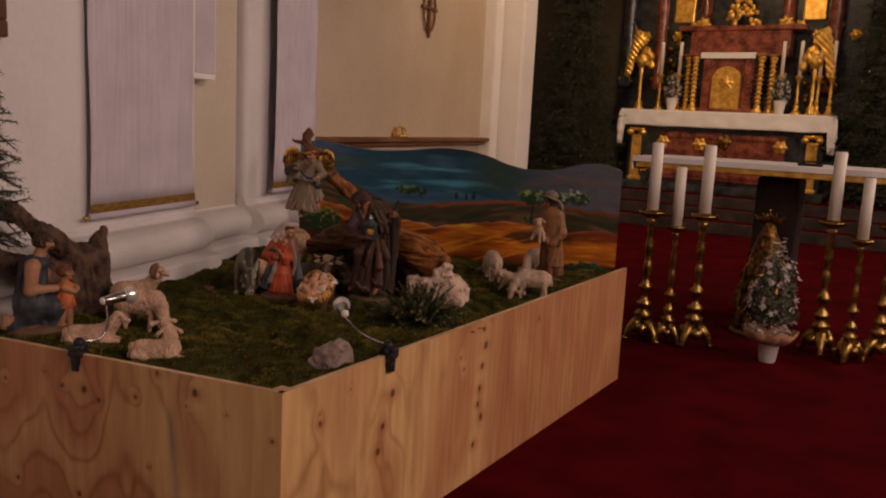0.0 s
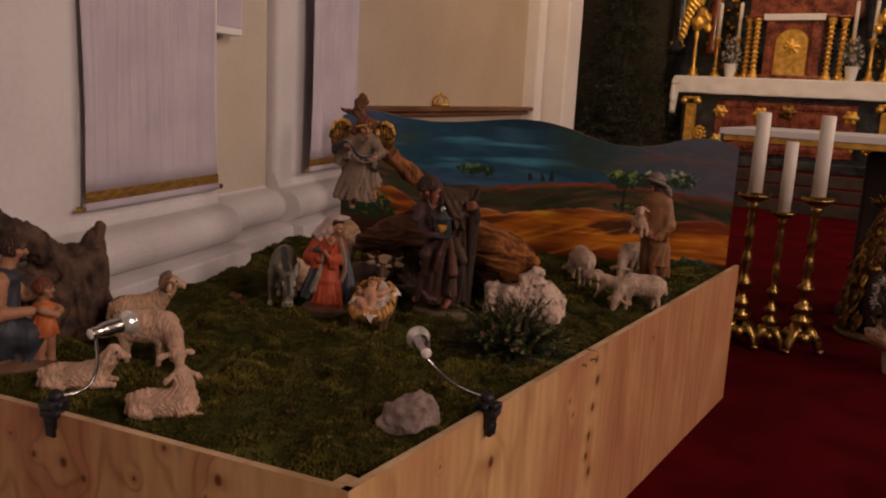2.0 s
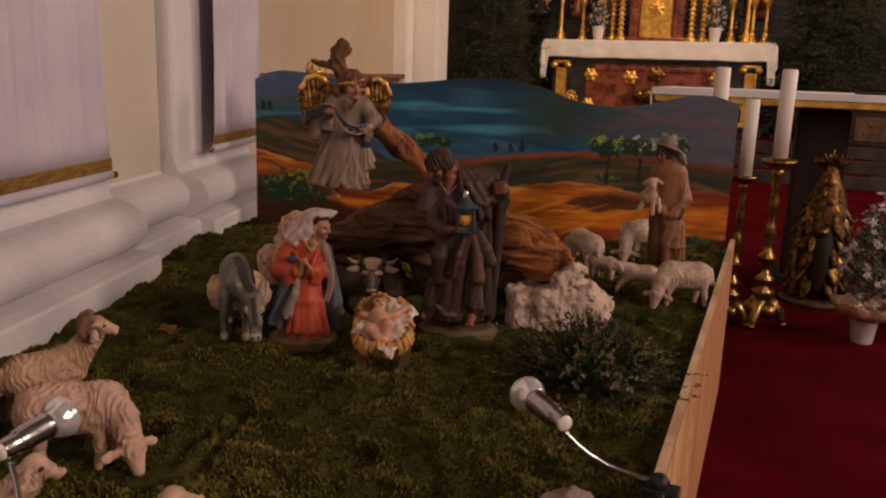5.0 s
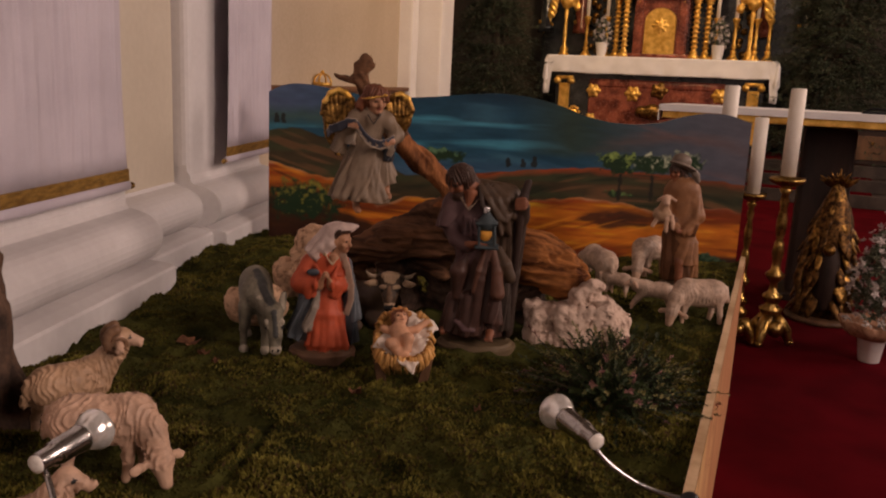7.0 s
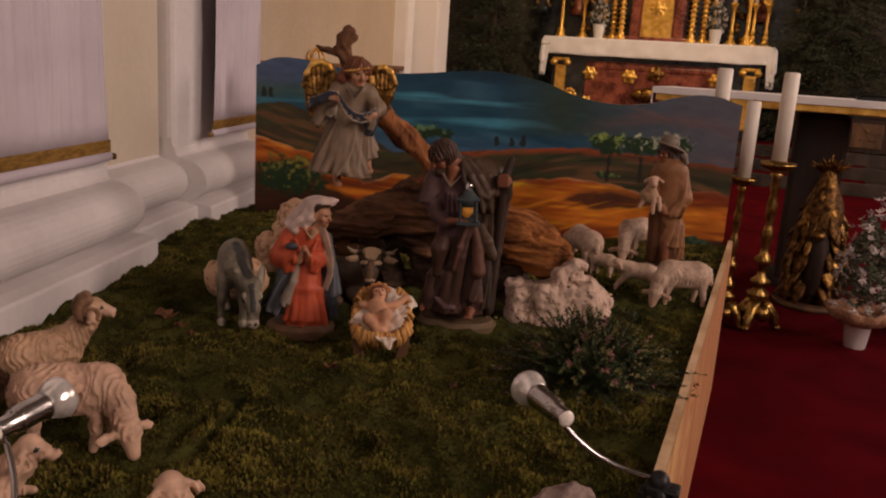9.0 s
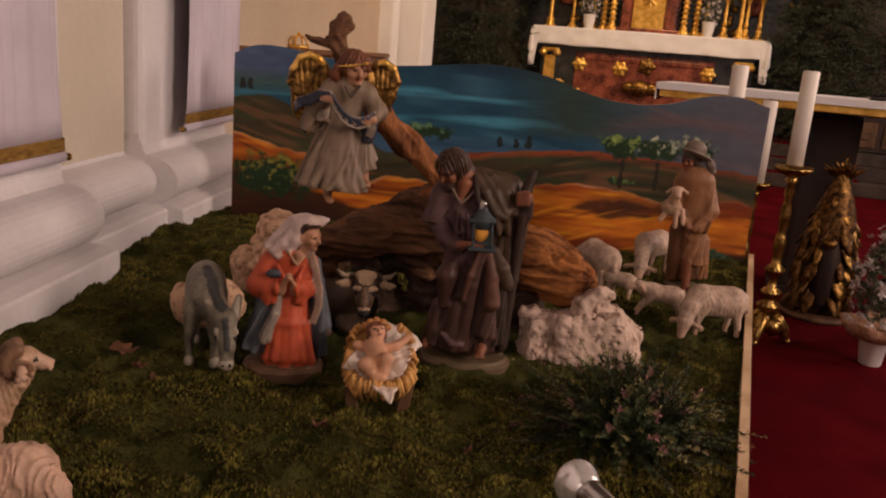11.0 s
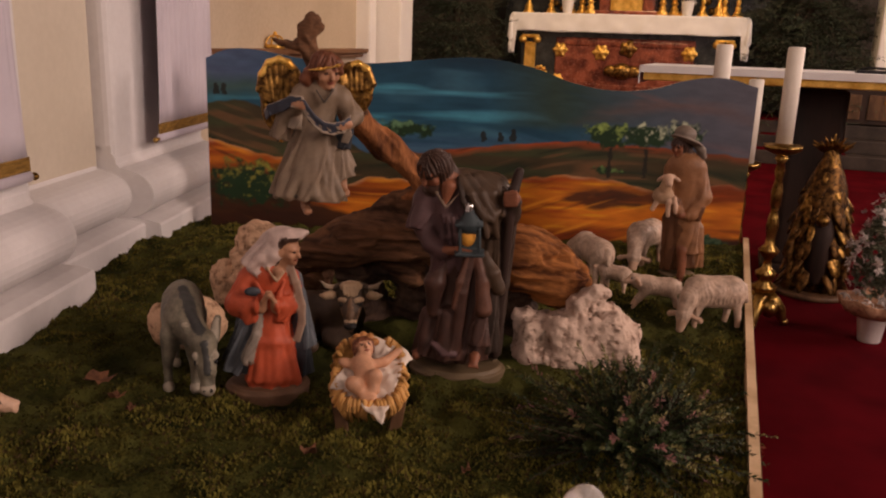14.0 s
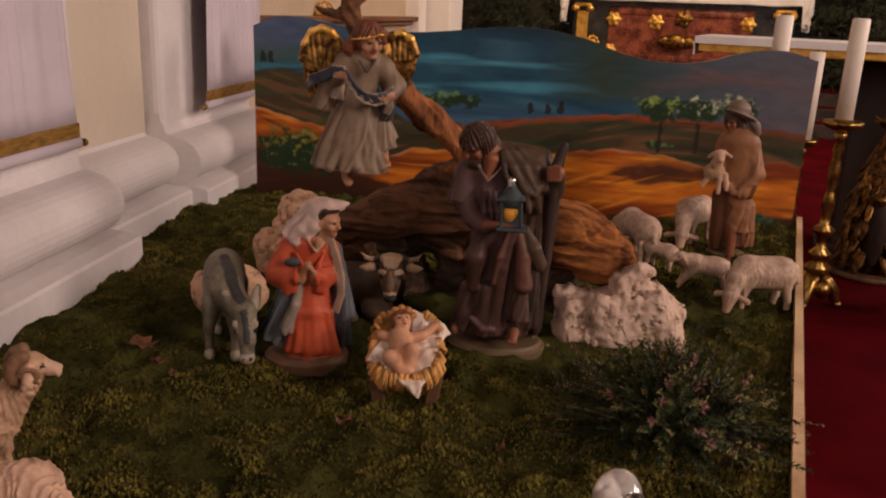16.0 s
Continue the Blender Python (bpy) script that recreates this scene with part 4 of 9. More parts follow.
cv.limb((-0.0183, -0.0400, 0.1347), (-0.0168, -0.0500, 0.0449), 0.0236, 0.0319, ROBEB, 0.006, 5, 0.008, 0.8, hem=True)
cv.limb((-0.0456, -0.0620, 0.0827), (-0.0239, -0.0700, 0.0648), 0.0059, 0.0071, PURPLE, 0.004)
cv.limb((-0.0239, -0.0700, 0.0648), (-0.0008, -0.0680, 0.0627), 0.0071, 0.0059, PURPLE, 0.004)
cv.limb((-0.0323, 0.0000, 0.3710), (0.0015, -0.0080, 0.2529), 0.0519, 0.0472, PURPLE, 0.01, 7, 0.004, 0.76)
cv.limb((-0.0632, 0.0000, 0.3696), (-0.0105, 0.0100, 0.3911), 0.0271, 0.0283, PURPLE, 0.02)
cv.limb((-0.0355, -0.0400, 0.3407), (-0.0315, -0.0460, 0.3020), 0.0035, 0.0047, PURPLE, 0.005)
cv.limb((-0.0315, -0.0460, 0.3020), (-0.0257, -0.0440, 0.2669), 0.0047, 0.0035, PURPLE, 0.005)
cv.limb((-0.0254, -0.0400, 0.3412), (-0.0181, -0.0460, 0.3026), 0.0035, 0.0047, PURPLE, 0.005)
cv.limb((-0.0181, -0.0460, 0.3026), (-0.0155, -0.0440, 0.2673), 0.0047, 0.0035, PURPLE, 0.005)
cv.limb((-0.0153, -0.0400, 0.3416), (-0.0046, -0.0460, 0.3032), 0.0035, 0.0047, PURPLE, 0.005)
cv.limb((-0.0046, -0.0460, 0.3032), (-0.0054, -0.0440, 0.2678), 0.0047, 0.0035, PURPLE, 0.005)
cv.limb((-0.0052, -0.0400, 0.3421), (0.0089, -0.0460, 0.3038), 0.0035, 0.0047, PURPLE, 0.005)
cv.limb((0.0089, -0.0460, 0.3038), (0.0048, -0.0440, 0.2683), 0.0047, 0.0035, PURPLE, 0.005)
cv.limb((-0.0717, -0.0080, 0.3638), (-0.0792, -0.0240, 0.3086), 0.0260, 0.0295, PURPLE, 0.01, 5, 0.004, 1.0, 0.0, hem=True)
cv.limb((-0.0713, -0.0260, 0.3141), (-0.0535, -0.0450, 0.2868), 0.0212, 0.0189, PURPLE, 0.004)
cv.limb((-0.0535, -0.0450, 0.2868), (-0.0254, -0.0620, 0.2738), 0.0189, 0.0153, PURPLE, 0.006)
cv.limb((-0.0392, -0.0500, 0.2701), (-0.0460, -0.0400, 0.2271), 0.0165, 0.0094, PURPLE, 0.006, 4, 0.004)
cv.limb((-0.0254, -0.0680, 0.2788), (-0.0010, -0.0780, 0.2837), 0.0094, 0.0083, SKINB, 0.004)
cv.limb((-0.0032, -0.0800, 0.2852), (0.0233, -0.0860, 0.2846), 0.0042, 0.0033, SKINB, 0.003)
cv.limb((-0.0031, -0.0840, 0.2840), (0.0234, -0.0900, 0.2831), 0.0042, 0.0033, SKINB, 0.003)
cv.limb((-0.0030, -0.0880, 0.2827), (0.0235, -0.0940, 0.2816), 0.0042, 0.0033, SKINB, 0.003)
cv.limb((-0.0029, -0.0920, 0.2815), (0.0235, -0.0980, 0.2802), 0.0042, 0.0033, SKINB, 0.003)
cv.limb((0.0038, 0.0120, 0.4053), (0.0621, 0.0200, 0.3903), 0.0271, 0.0331, OLIVE, 0.02, 6, 0.004)
cv.limb((0.0666, 0.0120, 0.3872), (0.0937, 0.0000, 0.3464), 0.0319, 0.0260, OLIVE, 0.012, 5, 0.005)
cv.limb((0.0961, 0.0000, 0.3442), (0.1026, -0.0220, 0.3721), 0.0248, 0.0189, DARKBR, 0.008)
cv.limb((0.0483, -0.0120, 0.3792), (0.0718, -0.0060, 0.1953), 0.0319, 0.0236, OLIVE, 0.01, 7, 0.008, 0.8, 0.0, hem=True)
cv.limb((0.0955, 0.0150, 0.3269), (0.0888, 0.0150, 0.1960), 0.0212, 0.0177, DARKBR, 0.008, 5, 0.004)
cv.limb((0.0888, 0.0150, 0.1960), (0.0829, 0.0150, 0.0419), 0.0177, 0.0153, DARKBR, 0.008, 5, 0.004)
cv.limb((0.0763, -0.0050, 0.3268), (0.0796, -0.0100, 0.2631), 0.0106, 0.0106, OLIVE, 0.006)
cv.limb((0.0796, -0.0100, 0.2631), (0.0761, -0.0150, 0.1982), 0.0106, 0.0094, OLIVE, 0.006)
cv.limb((-0.0020, -0.0320, 0.4191), (0.0183, -0.0460, 0.3898), 0.0071, 0.0083, OLIVE, 0.006)
cv.limb((0.0183, -0.0460, 0.3898), (0.0400, -0.0500, 0.3542), 0.0083, 0.0083, OLIVE, 0.006)
cv.limb((0.0400, -0.0500, 0.3542), (0.0537, -0.0480, 0.3064), 0.0083, 0.0059, OLIVE, 0.006)
cv.limb((0.0113, -0.0280, 0.4213), (0.0384, -0.0380, 0.3892), 0.0071, 0.0094, OLIVE, 0.006)
cv.limb((0.0384, -0.0380, 0.3892), (0.0627, -0.0400, 0.3509), 0.0094, 0.0094, OLIVE, 0.006)
cv.limb((0.0627, -0.0400, 0.3509), (0.0744, -0.0340, 0.3041), 0.0094, 0.0059, OLIVE, 0.006)
cv.limb((0.0304, -0.0200, 0.4186), (0.0610, -0.0280, 0.3884), 0.0071, 0.0106, OLIVE, 0.008)
cv.limb((0.0610, -0.0280, 0.3884), (0.0811, -0.0280, 0.3493), 0.0106, 0.0083, OLIVE, 0.008)
cv.limb((0.0279, -0.0460, 0.3755), (0.0448, -0.0520, 0.3481), 0.0047, 0.0071, OLIVE, 0.005)
cv.limb((0.0448, -0.0520, 0.3481), (0.0632, -0.0460, 0.3385), 0.0071, 0.0059, OLIVE, 0.005)
cv.limb((0.0632, -0.0460, 0.3385), (0.0780, -0.0360, 0.3600), 0.0059, 0.0047, OLIVE, 0.005)
cv.limb((-0.0052, -0.0340, 0.4170), (0.0058, -0.0520, 0.3734), 0.0053, 0.0059, DARKBR, 0.003)
cv.limb((0.0058, -0.0520, 0.3734), (0.0279, -0.0540, 0.3295), 0.0059, 0.0047, DARKBR, 0.003)
cv.limb((0.0383, 0.0000, 0.3996), (0.0464, -0.0250, 0.3239), 0.0283, 0.0236, OLIVE, 0.012, 0, 0, 0.8)
cv.limb((0.1130, -0.0120, 0.4323), (0.1035, -0.0200, 0.3969), 0.0094, 0.0118, WOODD, 0.002)
cv.limb((0.1035, -0.0200, 0.3969), (0.0980, -0.0260, 0.3703), 0.0118, 0.0106, WOODD, 0.002)
cv.limb((0.0980, -0.0260, 0.3703), (0.0922, -0.0100, 0.2035), 0.0106, 0.0094, WOODD, 0.002)
cv.limb((0.0922, -0.0100, 0.2035), (0.0850, 0.0000, 0.0402), 0.0094, 0.0094, WOODD, 0.002)
cv.blob((0.0999, -0.0400, 0.3845), (0.0177, 0.0118, 0.0142), SKINB, 0.004, (0, 0, 0))
cv.limb((0.0869, -0.0460, 0.3929), (0.1064, -0.0500, 0.3967), 0.0050, 0.0047, SKINB, 0.002)
cv.limb((0.0873, -0.0460, 0.3856), (0.1068, -0.0500, 0.3889), 0.0050, 0.0047, SKINB, 0.002)
cv.limb((0.0877, -0.0460, 0.3783), (0.1073, -0.0500, 0.3810), 0.0050, 0.0047, SKINB, 0.002)
cv.limb((0.0881, -0.0460, 0.3709), (0.1078, -0.0500, 0.3732), 0.0050, 0.0047, SKINB, 0.002)
cv.limb((-0.0183, -0.0080, 0.3962), (-0.0416, -0.0220, 0.4247), 0.0224, 0.0201, SKINB, 0.008)
cv.limb((-0.0245, -0.0360, 0.4007), (-0.0298, -0.0440, 0.3703), 0.0153, 0.0047, SKINB, 0.004)
cv.limb((-0.0484, -0.0420, 0.3894), (-0.0292, -0.0500, 0.3613), 0.0026, 0.0026, TRIM, 0.0)
cv.limb((-0.0039, -0.0400, 0.3888), (-0.0292, -0.0500, 0.3613), 0.0026, 0.0026, TRIM, 0.0)
cv.head((-0.0539, -0.0260, 0.4293), 0.0345, -42, 28, SKINB, HAIR, 0, 24, 0.26, 0.66, True, 0.24, True)
cv.limb((-0.0266, -0.0050, 0.4319), (-0.0114, -0.0020, 0.4184), 0.0153, 0.0106, HAIR, 0.006)
cv.limb((-0.0114, -0.0020, 0.4184), (-0.0075, -0.0040, 0.4074), 0.0106, 0.0059, HAIR, 0.006)
cv.limb((-0.0798, -0.0360, 0.4542), (-0.0845, -0.0440, 0.4440), 0.0041, 0.0041, HAIR, 0.002)
cv.limb((-0.0845, -0.0440, 0.4440), (-0.0865, -0.0420, 0.4325), 0.0041, 0.0024, HAIR, 0.002)
cv.limb((-0.0711, -0.0340, 0.4556), (-0.0747, -0.0410, 0.4429), 0.0041, 0.0041, HAIR, 0.002)
cv.limb((-0.0747, -0.0410, 0.4429), (-0.0756, -0.0380, 0.4307), 0.0041, 0.0024, HAIR, 0.002)
cv.limb((-0.0624, -0.0320, 0.4571), (-0.0649, -0.0380, 0.4418), 0.0041, 0.0041, HAIR, 0.002)
cv.limb((-0.0649, -0.0380, 0.4418), (-0.0646, -0.0340, 0.4289), 0.0041, 0.0024, HAIR, 0.002)
cv.limb((-0.0536, -0.0300, 0.4585), (-0.0550, -0.0350, 0.4407), 0.0041, 0.0041, HAIR, 0.002)
cv.limb((-0.0550, -0.0350, 0.4407), (-0.0536, -0.0300, 0.4271), 0.0041, 0.0024, HAIR, 0.002)
cv.limb((-0.0449, -0.0280, 0.4600), (-0.0451, -0.0320, 0.4396), 0.0041, 0.0041, HAIR, 0.002)
cv.limb((-0.0451, -0.0320, 0.4396), (-0.0426, -0.0260, 0.4253), 0.0041, 0.0024, HAIR, 0.002)
cv.limb((-0.0361, -0.0260, 0.4614), (-0.0351, -0.0290, 0.4384), 0.0041, 0.0041, HAIR, 0.002)
cv.limb((-0.0351, -0.0290, 0.4384), (-0.0314, -0.0220, 0.4235), 0.0041, 0.0024, HAIR, 0.002)
cv.limb((-0.0274, -0.0240, 0.4629), (-0.0252, -0.0260, 0.4373), 0.0041, 0.0041, HAIR, 0.002)
cv.limb((-0.0252, -0.0260, 0.4373), (-0.0202, -0.0180, 0.4217), 0.0041, 0.0024, HAIR, 0.002)
cv.limb((0.0409, -0.0600, 0.0568), (0.0390, -0.0780, 0.0479), 0.0118, 0.0083, SKINB, 0.004)
cv.limb((0.0309, -0.0800, 0.0483), (0.0299, -0.0880, 0.0467), 0.0031, 0.0027, SKINB, 0.002)
cv.limb((0.0361, -0.0800, 0.0476), (0.0356, -0.0880, 0.0460), 0.0031, 0.0027, SKINB, 0.002)
cv.limb((0.0413, -0.0800, 0.0469), (0.0413, -0.0880, 0.0453), 0.0031, 0.0027, SKINB, 0.002)
cv.limb((0.0465, -0.0800, 0.0462), (0.0471, -0.0880, 0.0446), 0.0031, 0.0027, SKINB, 0.002)
cv.limb((-0.0682, -0.0350, 0.0538), (-0.0800, -0.0480, 0.0483), 0.0106, 0.0083, SKINB, 0.004)
cv.limb((-0.0000, -0.0680, 0.3347), (0.0024, -0.0680, 0.2790), 0.0035, 0.0035, IRON, 0.0)
cv.limb((0.0001, -0.0980, 0.3413), (0.0025, -0.0980, 0.2867), 0.0035, 0.0035, IRON, 0.0)
cv.limb((0.0374, -0.0680, 0.3364), (0.0402, -0.0680, 0.2808), 0.0035, 0.0035, IRON, 0.0)
cv.limb((0.0368, -0.0980, 0.3430), (0.0395, -0.0980, 0.2884), 0.0035, 0.0035, IRON, 0.0)
cv.slab((0.0201, -0.0680, 0.3050), (0.0201, 0.0024, 0.0283), IRON, 0.0, (0, 0, 0), rnd=0.001)
cv.slab((0.0212, -0.0830, 0.2814), (0.0283, 0.0236, 0.0035), IRON, 0.0, (0, 0, 0), rnd=0.001)
cv.slab((0.0186, -0.0830, 0.3389), (0.0271, 0.0224, 0.0030), IRON, 0.0, (0, 0, 0), rnd=0.001)
cv.limb((0.0185, -0.0830, 0.3411), (0.0176, -0.0830, 0.3600), 0.0248, 0.0094, IRON, 0.0)
cv.limb((0.0174, -0.0830, 0.3644), (0.0170, -0.0830, 0.3722), 0.0089, 0.0083, CHROME, 0.0)
cv.blob((0.0165, -0.0860, 0.3136), (0.0153, 0.0130, 0.0201), LAMPGLOW, 0.0, (0, 0, 0))
ob = cv.skin("standing_man_statue", 0.0024, lambda p: 0.0005 * vnoise(p, 70, 4))
place(ob, (-1.555, 2.965, G), 17.5, "painted carved bearded man in brown robes holding a lantern and staff", "statue", "nativity figures")

# kneeling woman in red
cv = Carving()
cv.limb((0.000, -0.002, -0.01), (0.000, -0.002, 0.010), 0.080, 0.082, BASEP, 0.0, 0, 0, 0.84, hem=True)
cv.limb((0.000, -0.002, 0.008), (0.000, -0.002, 0.017), 0.080, 0.073, BASEP, 0.004, 0, 0, 0.84, hem=True)
cv.limb((0.0081, 0.0000, 0.1867), (0.0101, -0.0080, 0.0121), 0.0330, 0.0528, REDROBE, 0.0, 9, 0.006, 0.9, hem=True)
cv.limb((-0.0001, -0.0257, 0.1646), (-0.0184, -0.0306, 0.1051), 0.0033, 0.0055, REDROBE, 0.01)
cv.limb((-0.0184, -0.0306, 0.1051), (-0.0349, -0.0375, 0.0319), 0.0055, 0.0066, REDROBE, 0.01)
cv.limb((0.0031, -0.0297, 0.1658), (-0.0109, -0.0366, 0.1071), 0.0033, 0.0071, REDROBE, 0.01)
cv.limb((-0.0109, -0.0366, 0.1071), (-0.0167, -0.0455, 0.0344), 0.0071, 0.0099, REDROBE, 0.01)
cv.limb((0.0063, -0.0317, 0.1664), (0.0029, -0.0396, 0.1077), 0.0033, 0.0055, REDROBE, 0.01)
cv.limb((0.0029, -0.0396, 0.1077), (0.0014, -0.0495, 0.0352), 0.0055, 0.0066, REDROBE, 0.01)
cv.limb((0.0094, -0.0317, 0.1663), (0.0145, -0.0396, 0.1072), 0.0033, 0.0071, REDROBE, 0.01)
cv.limb((0.0145, -0.0396, 0.1072), (0.0194, -0.0495, 0.0343), 0.0071, 0.0099, REDROBE, 0.01)
cv.limb((0.0126, -0.0297, 0.1655), (0.0240, -0.0366, 0.1057), 0.0033, 0.0055, REDROBE, 0.01)
cv.limb((0.0240, -0.0366, 0.1057), (0.0376, -0.0455, 0.0317), 0.0055, 0.0066, REDROBE, 0.01)
cv.limb((0.0157, -0.0257, 0.1641), (0.0401, -0.0306, 0.1028), 0.0033, 0.0071, REDROBE, 0.01)
cv.limb((0.0401, -0.0306, 0.1028), (0.0561, -0.0375, 0.0273), 0.0071, 0.0099, REDROBE, 0.01)
cv.limb((0.0108, -0.0040, 0.2345), (0.0078, -0.0040, 0.1650), 0.0396, 0.0352, REDROBE, 0.014, 7, 0.003, 0.8)
cv.limb((-0.0273, 0.0000, 0.2273), (0.0406, 0.0000, 0.2259), 0.0209, 0.0198, REDROBE, 0.014)
cv.limb((-0.0317, 0.0000, 0.2184), (-0.0508, -0.0160, 0.1809), 0.0253, 0.0242, REDROBE, 0.01, 5, 0.004)
cv.limb((-0.0508, -0.0180, 0.1793), (-0.0167, -0.0460, 0.1853), 0.0253, 0.0176, REDROBE, 0.008, 5, 0.004)
cv.limb((-0.0357, -0.0360, 0.1758), (-0.0279, -0.0400, 0.1477), 0.0187, 0.0121, REDROBE, 0.006, 4, 0.005, 1.0, 0.0, hem=True)
cv.limb((0.0448, 0.0000, 0.2167), (0.0464, -0.0140, 0.1799), 0.0198, 0.0209, REDROBE, 0.01, 5, 0.004)
cv.limb((0.0442, -0.0160, 0.1760), (0.0227, -0.0460, 0.1842), 0.0209, 0.0165, REDROBE, 0.008, 5, 0.004)
cv.limb((0.0332, -0.0360, 0.1738), (0.0266, -0.0400, 0.1481), 0.0165, 0.0110, REDROBE, 0.006, 4, 0.005, 1.0, 0.0, hem=True)
cv.limb((-0.0183, -0.0340, 0.2260), (-0.0062, -0.0400, 0.2054), 0.0033, 0.0044, REDROBE, 0.005)
cv.limb((-0.0062, -0.0400, 0.2054), (-0.0034, -0.0420, 0.1836), 0.0044, 0.0033, REDROBE, 0.005)
cv.limb((0.0337, -0.0320, 0.2242), (0.0250, -0.0400, 0.2046), 0.0033, 0.0044, REDROBE, 0.005)
cv.limb((0.0250, -0.0400, 0.2046), (0.0206, -0.0420, 0.1829), 0.0044, 0.0033, REDROBE, 0.005)
cv.blob((-0.0244, -0.0500, 0.2134), (0.0154, 0.0077, 0.0088), BLUED, 0.002, (0, 0, 0))
cv.limb((-0.0086, -0.0500, 0.1775), (0.0024, -0.0640, 0.2160), 0.0082, 0.0033, SKIN, 0.002)
cv.limb((0.0184, -0.0500, 0.1767), (0.0075, -0.0640, 0.2158), 0.0082, 0.0033, SKIN, 0.002)
cv.limb((-0.0093, -0.0560, 0.1884), (0.0044, -0.0700, 0.2101), 0.0044, 0.0033, SKIN, 0.002)
cv.limb((0.0195, -0.0560, 0.1875), (0.0064, -0.0700, 0.2101), 0.0044, 0.0033, SKIN, 0.002)
cv.limb((-0.0066, 0.0280, 0.2233), (-0.0183, 0.0300, 0.0411), 0.0396, 0.0528, BLUEG, 0.006, 9, 0.008, 0.55, 0.0, hem=True)
cv.limb((-0.0131, -0.0340, 0.1632), (-0.0200, -0.0400, 0.1247), 0.0055, 0.0088, BLUEL, 0.003, 4, 0.004)
cv.limb((-0.0200, -0.0400, 0.1247), (-0.0357, -0.0360, 0.0756), 0.0088, 0.0143, BLUEL, 0.003, 4, 0.004)
cv.limb((-0.0303, -0.0220, 0.1528), (-0.0608, -0.0060, 0.0387), 0.0143, 0.0242, BLUEG, 0.004, 6, 0.008, 0.8, 0.0, hem=True)
cv.limb((-0.0436, -0.0120, 0.1349), (-0.0694, 0.0040, 0.0539), 0.0132, 0.0176, BLUED, 0.004, 5, 0.006, 0.8, 0.0, hem=True)
cv.limb((0.0579, 0.0040, 0.2244), (0.0770, 0.0040, 0.0811), 0.0110, 0.0187, BLUEG, 0.006, 5, 0.006, 1.0, 0.0, hem=True)
cv.limb((0.0595, 0.0000, 0.1447), (0.0701, 0.0040, 0.0234), 0.0154, 0.0198, BLUED, 0.006, 5, 0.006, 1.0, 0.0, hem=True)
cv.ribbon([(0.0446, -0.0260, 0.2557), (0.0559, -0.0300, 0.2232), (0.0663, -0.0300, 0.1777), (0.0662, -0.0280, 0.1403), (0.0563, -0.0280, 0.1059)], (1, -0.4, 0), 0.008, 0.0034, VEIL2, 0.003)
cv.limb((0.0278, -0.0100, 0.2381), (0.0322, -0.0180, 0.2626), 0.0154, 0.0143, SKIN, 0.006)
cv.limb((0.0234, -0.0340, 0.2451), (0.0212, -0.0400, 0.2314), 0.0099, 0.0033, SKIN, 0.003)
cv.limb((0.0038, -0.0360, 0.2526), (0.0201, -0.0440, 0.2292), 0.0022, 0.0022, OXL, 0.0)
cv.limb((0.0360, -0.0360, 0.2476), (0.0201, -0.0440, 0.2292), 0.0022, 0.0022, OXL, 0.0)
cv.head((0.0407, -0.0220, 0.2857), 0.0262, 56, 10, SKIN, None)
cv.limb((0.0260, -0.0340, 0.2912), (0.0364, -0.0400, 0.3078), 0.0049, 0.0049, HAIR, 0.004)
cv.limb((0.0364, -0.0400, 0.3078), (0.0572, -0.0360, 0.3098), 0.0049, 0.0038, HAIR, 0.004)
cv.limb((0.0260, -0.0340, 0.2912), (0.0238, -0.0300, 0.2770), 0.0049, 0.0049, HAIR, 0.004)
cv.limb((0.0238, -0.0300, 0.2770), (0.0216, -0.0260, 0.2606), 0.0049, 0.0044, HAIR, 0.004)
cv.blob((0.0264, -0.0040, 0.3013), (0.0319, 0.0341, 0.0242), VEIL, 0.003, (0, -14, 0))
cv.blob((0.0421, -0.0160, 0.3139), (0.0341, 0.0264, 0.0110), VEIL, 0.01, (0, 2, 0))
cv.limb((0.0430, -0.0280, 0.3200), (0.0636, -0.0320, 0.3197), 0.0099, 0.0066, VEIL, 0.01)
cv.limb((0.0636, -0.0320, 0.3197), (0.0784, -0.0300, 0.3213), 0.0066, 0.0033, VEIL, 0.01)
cv.limb((0.0241, -0.0260, 0.3001), (0.0156, -0.0280, 0.2788), 0.0132, 0.0132, VEIL, 0.008)
cv.limb((0.0156, -0.0280, 0.2788), (0.0049, -0.0260, 0.2608), 0.0132, 0.0099, VEIL, 0.008)
cv.limb((0.0137, -0.0080, 0.2935), (-0.0227, -0.0080, 0.2430), 0.0264, 0.0297, VEIL, 0.01, 6, 0.006, 0.75, 0.0, hem=True)
cv.limb((0.0054, -0.0280, 0.2899), (-0.0094, -0.0300, 0.2709), 0.0077, 0.0088, VEIL, 0.006)
cv.limb((-0.0094, -0.0300, 0.2709), (-0.0282, -0.0280, 0.2532), 0.0088, 0.0066, VEIL, 0.006)
ob = cv.skin("kneeling_woman_statue", 0.0023, lambda p: 0.0004 * vnoise(p, 80, 4))
place(ob, (-1.868, 2.735, G), 31, "painted carved kneeling woman in a red robe and pale veil", "statue", "nativity figures")

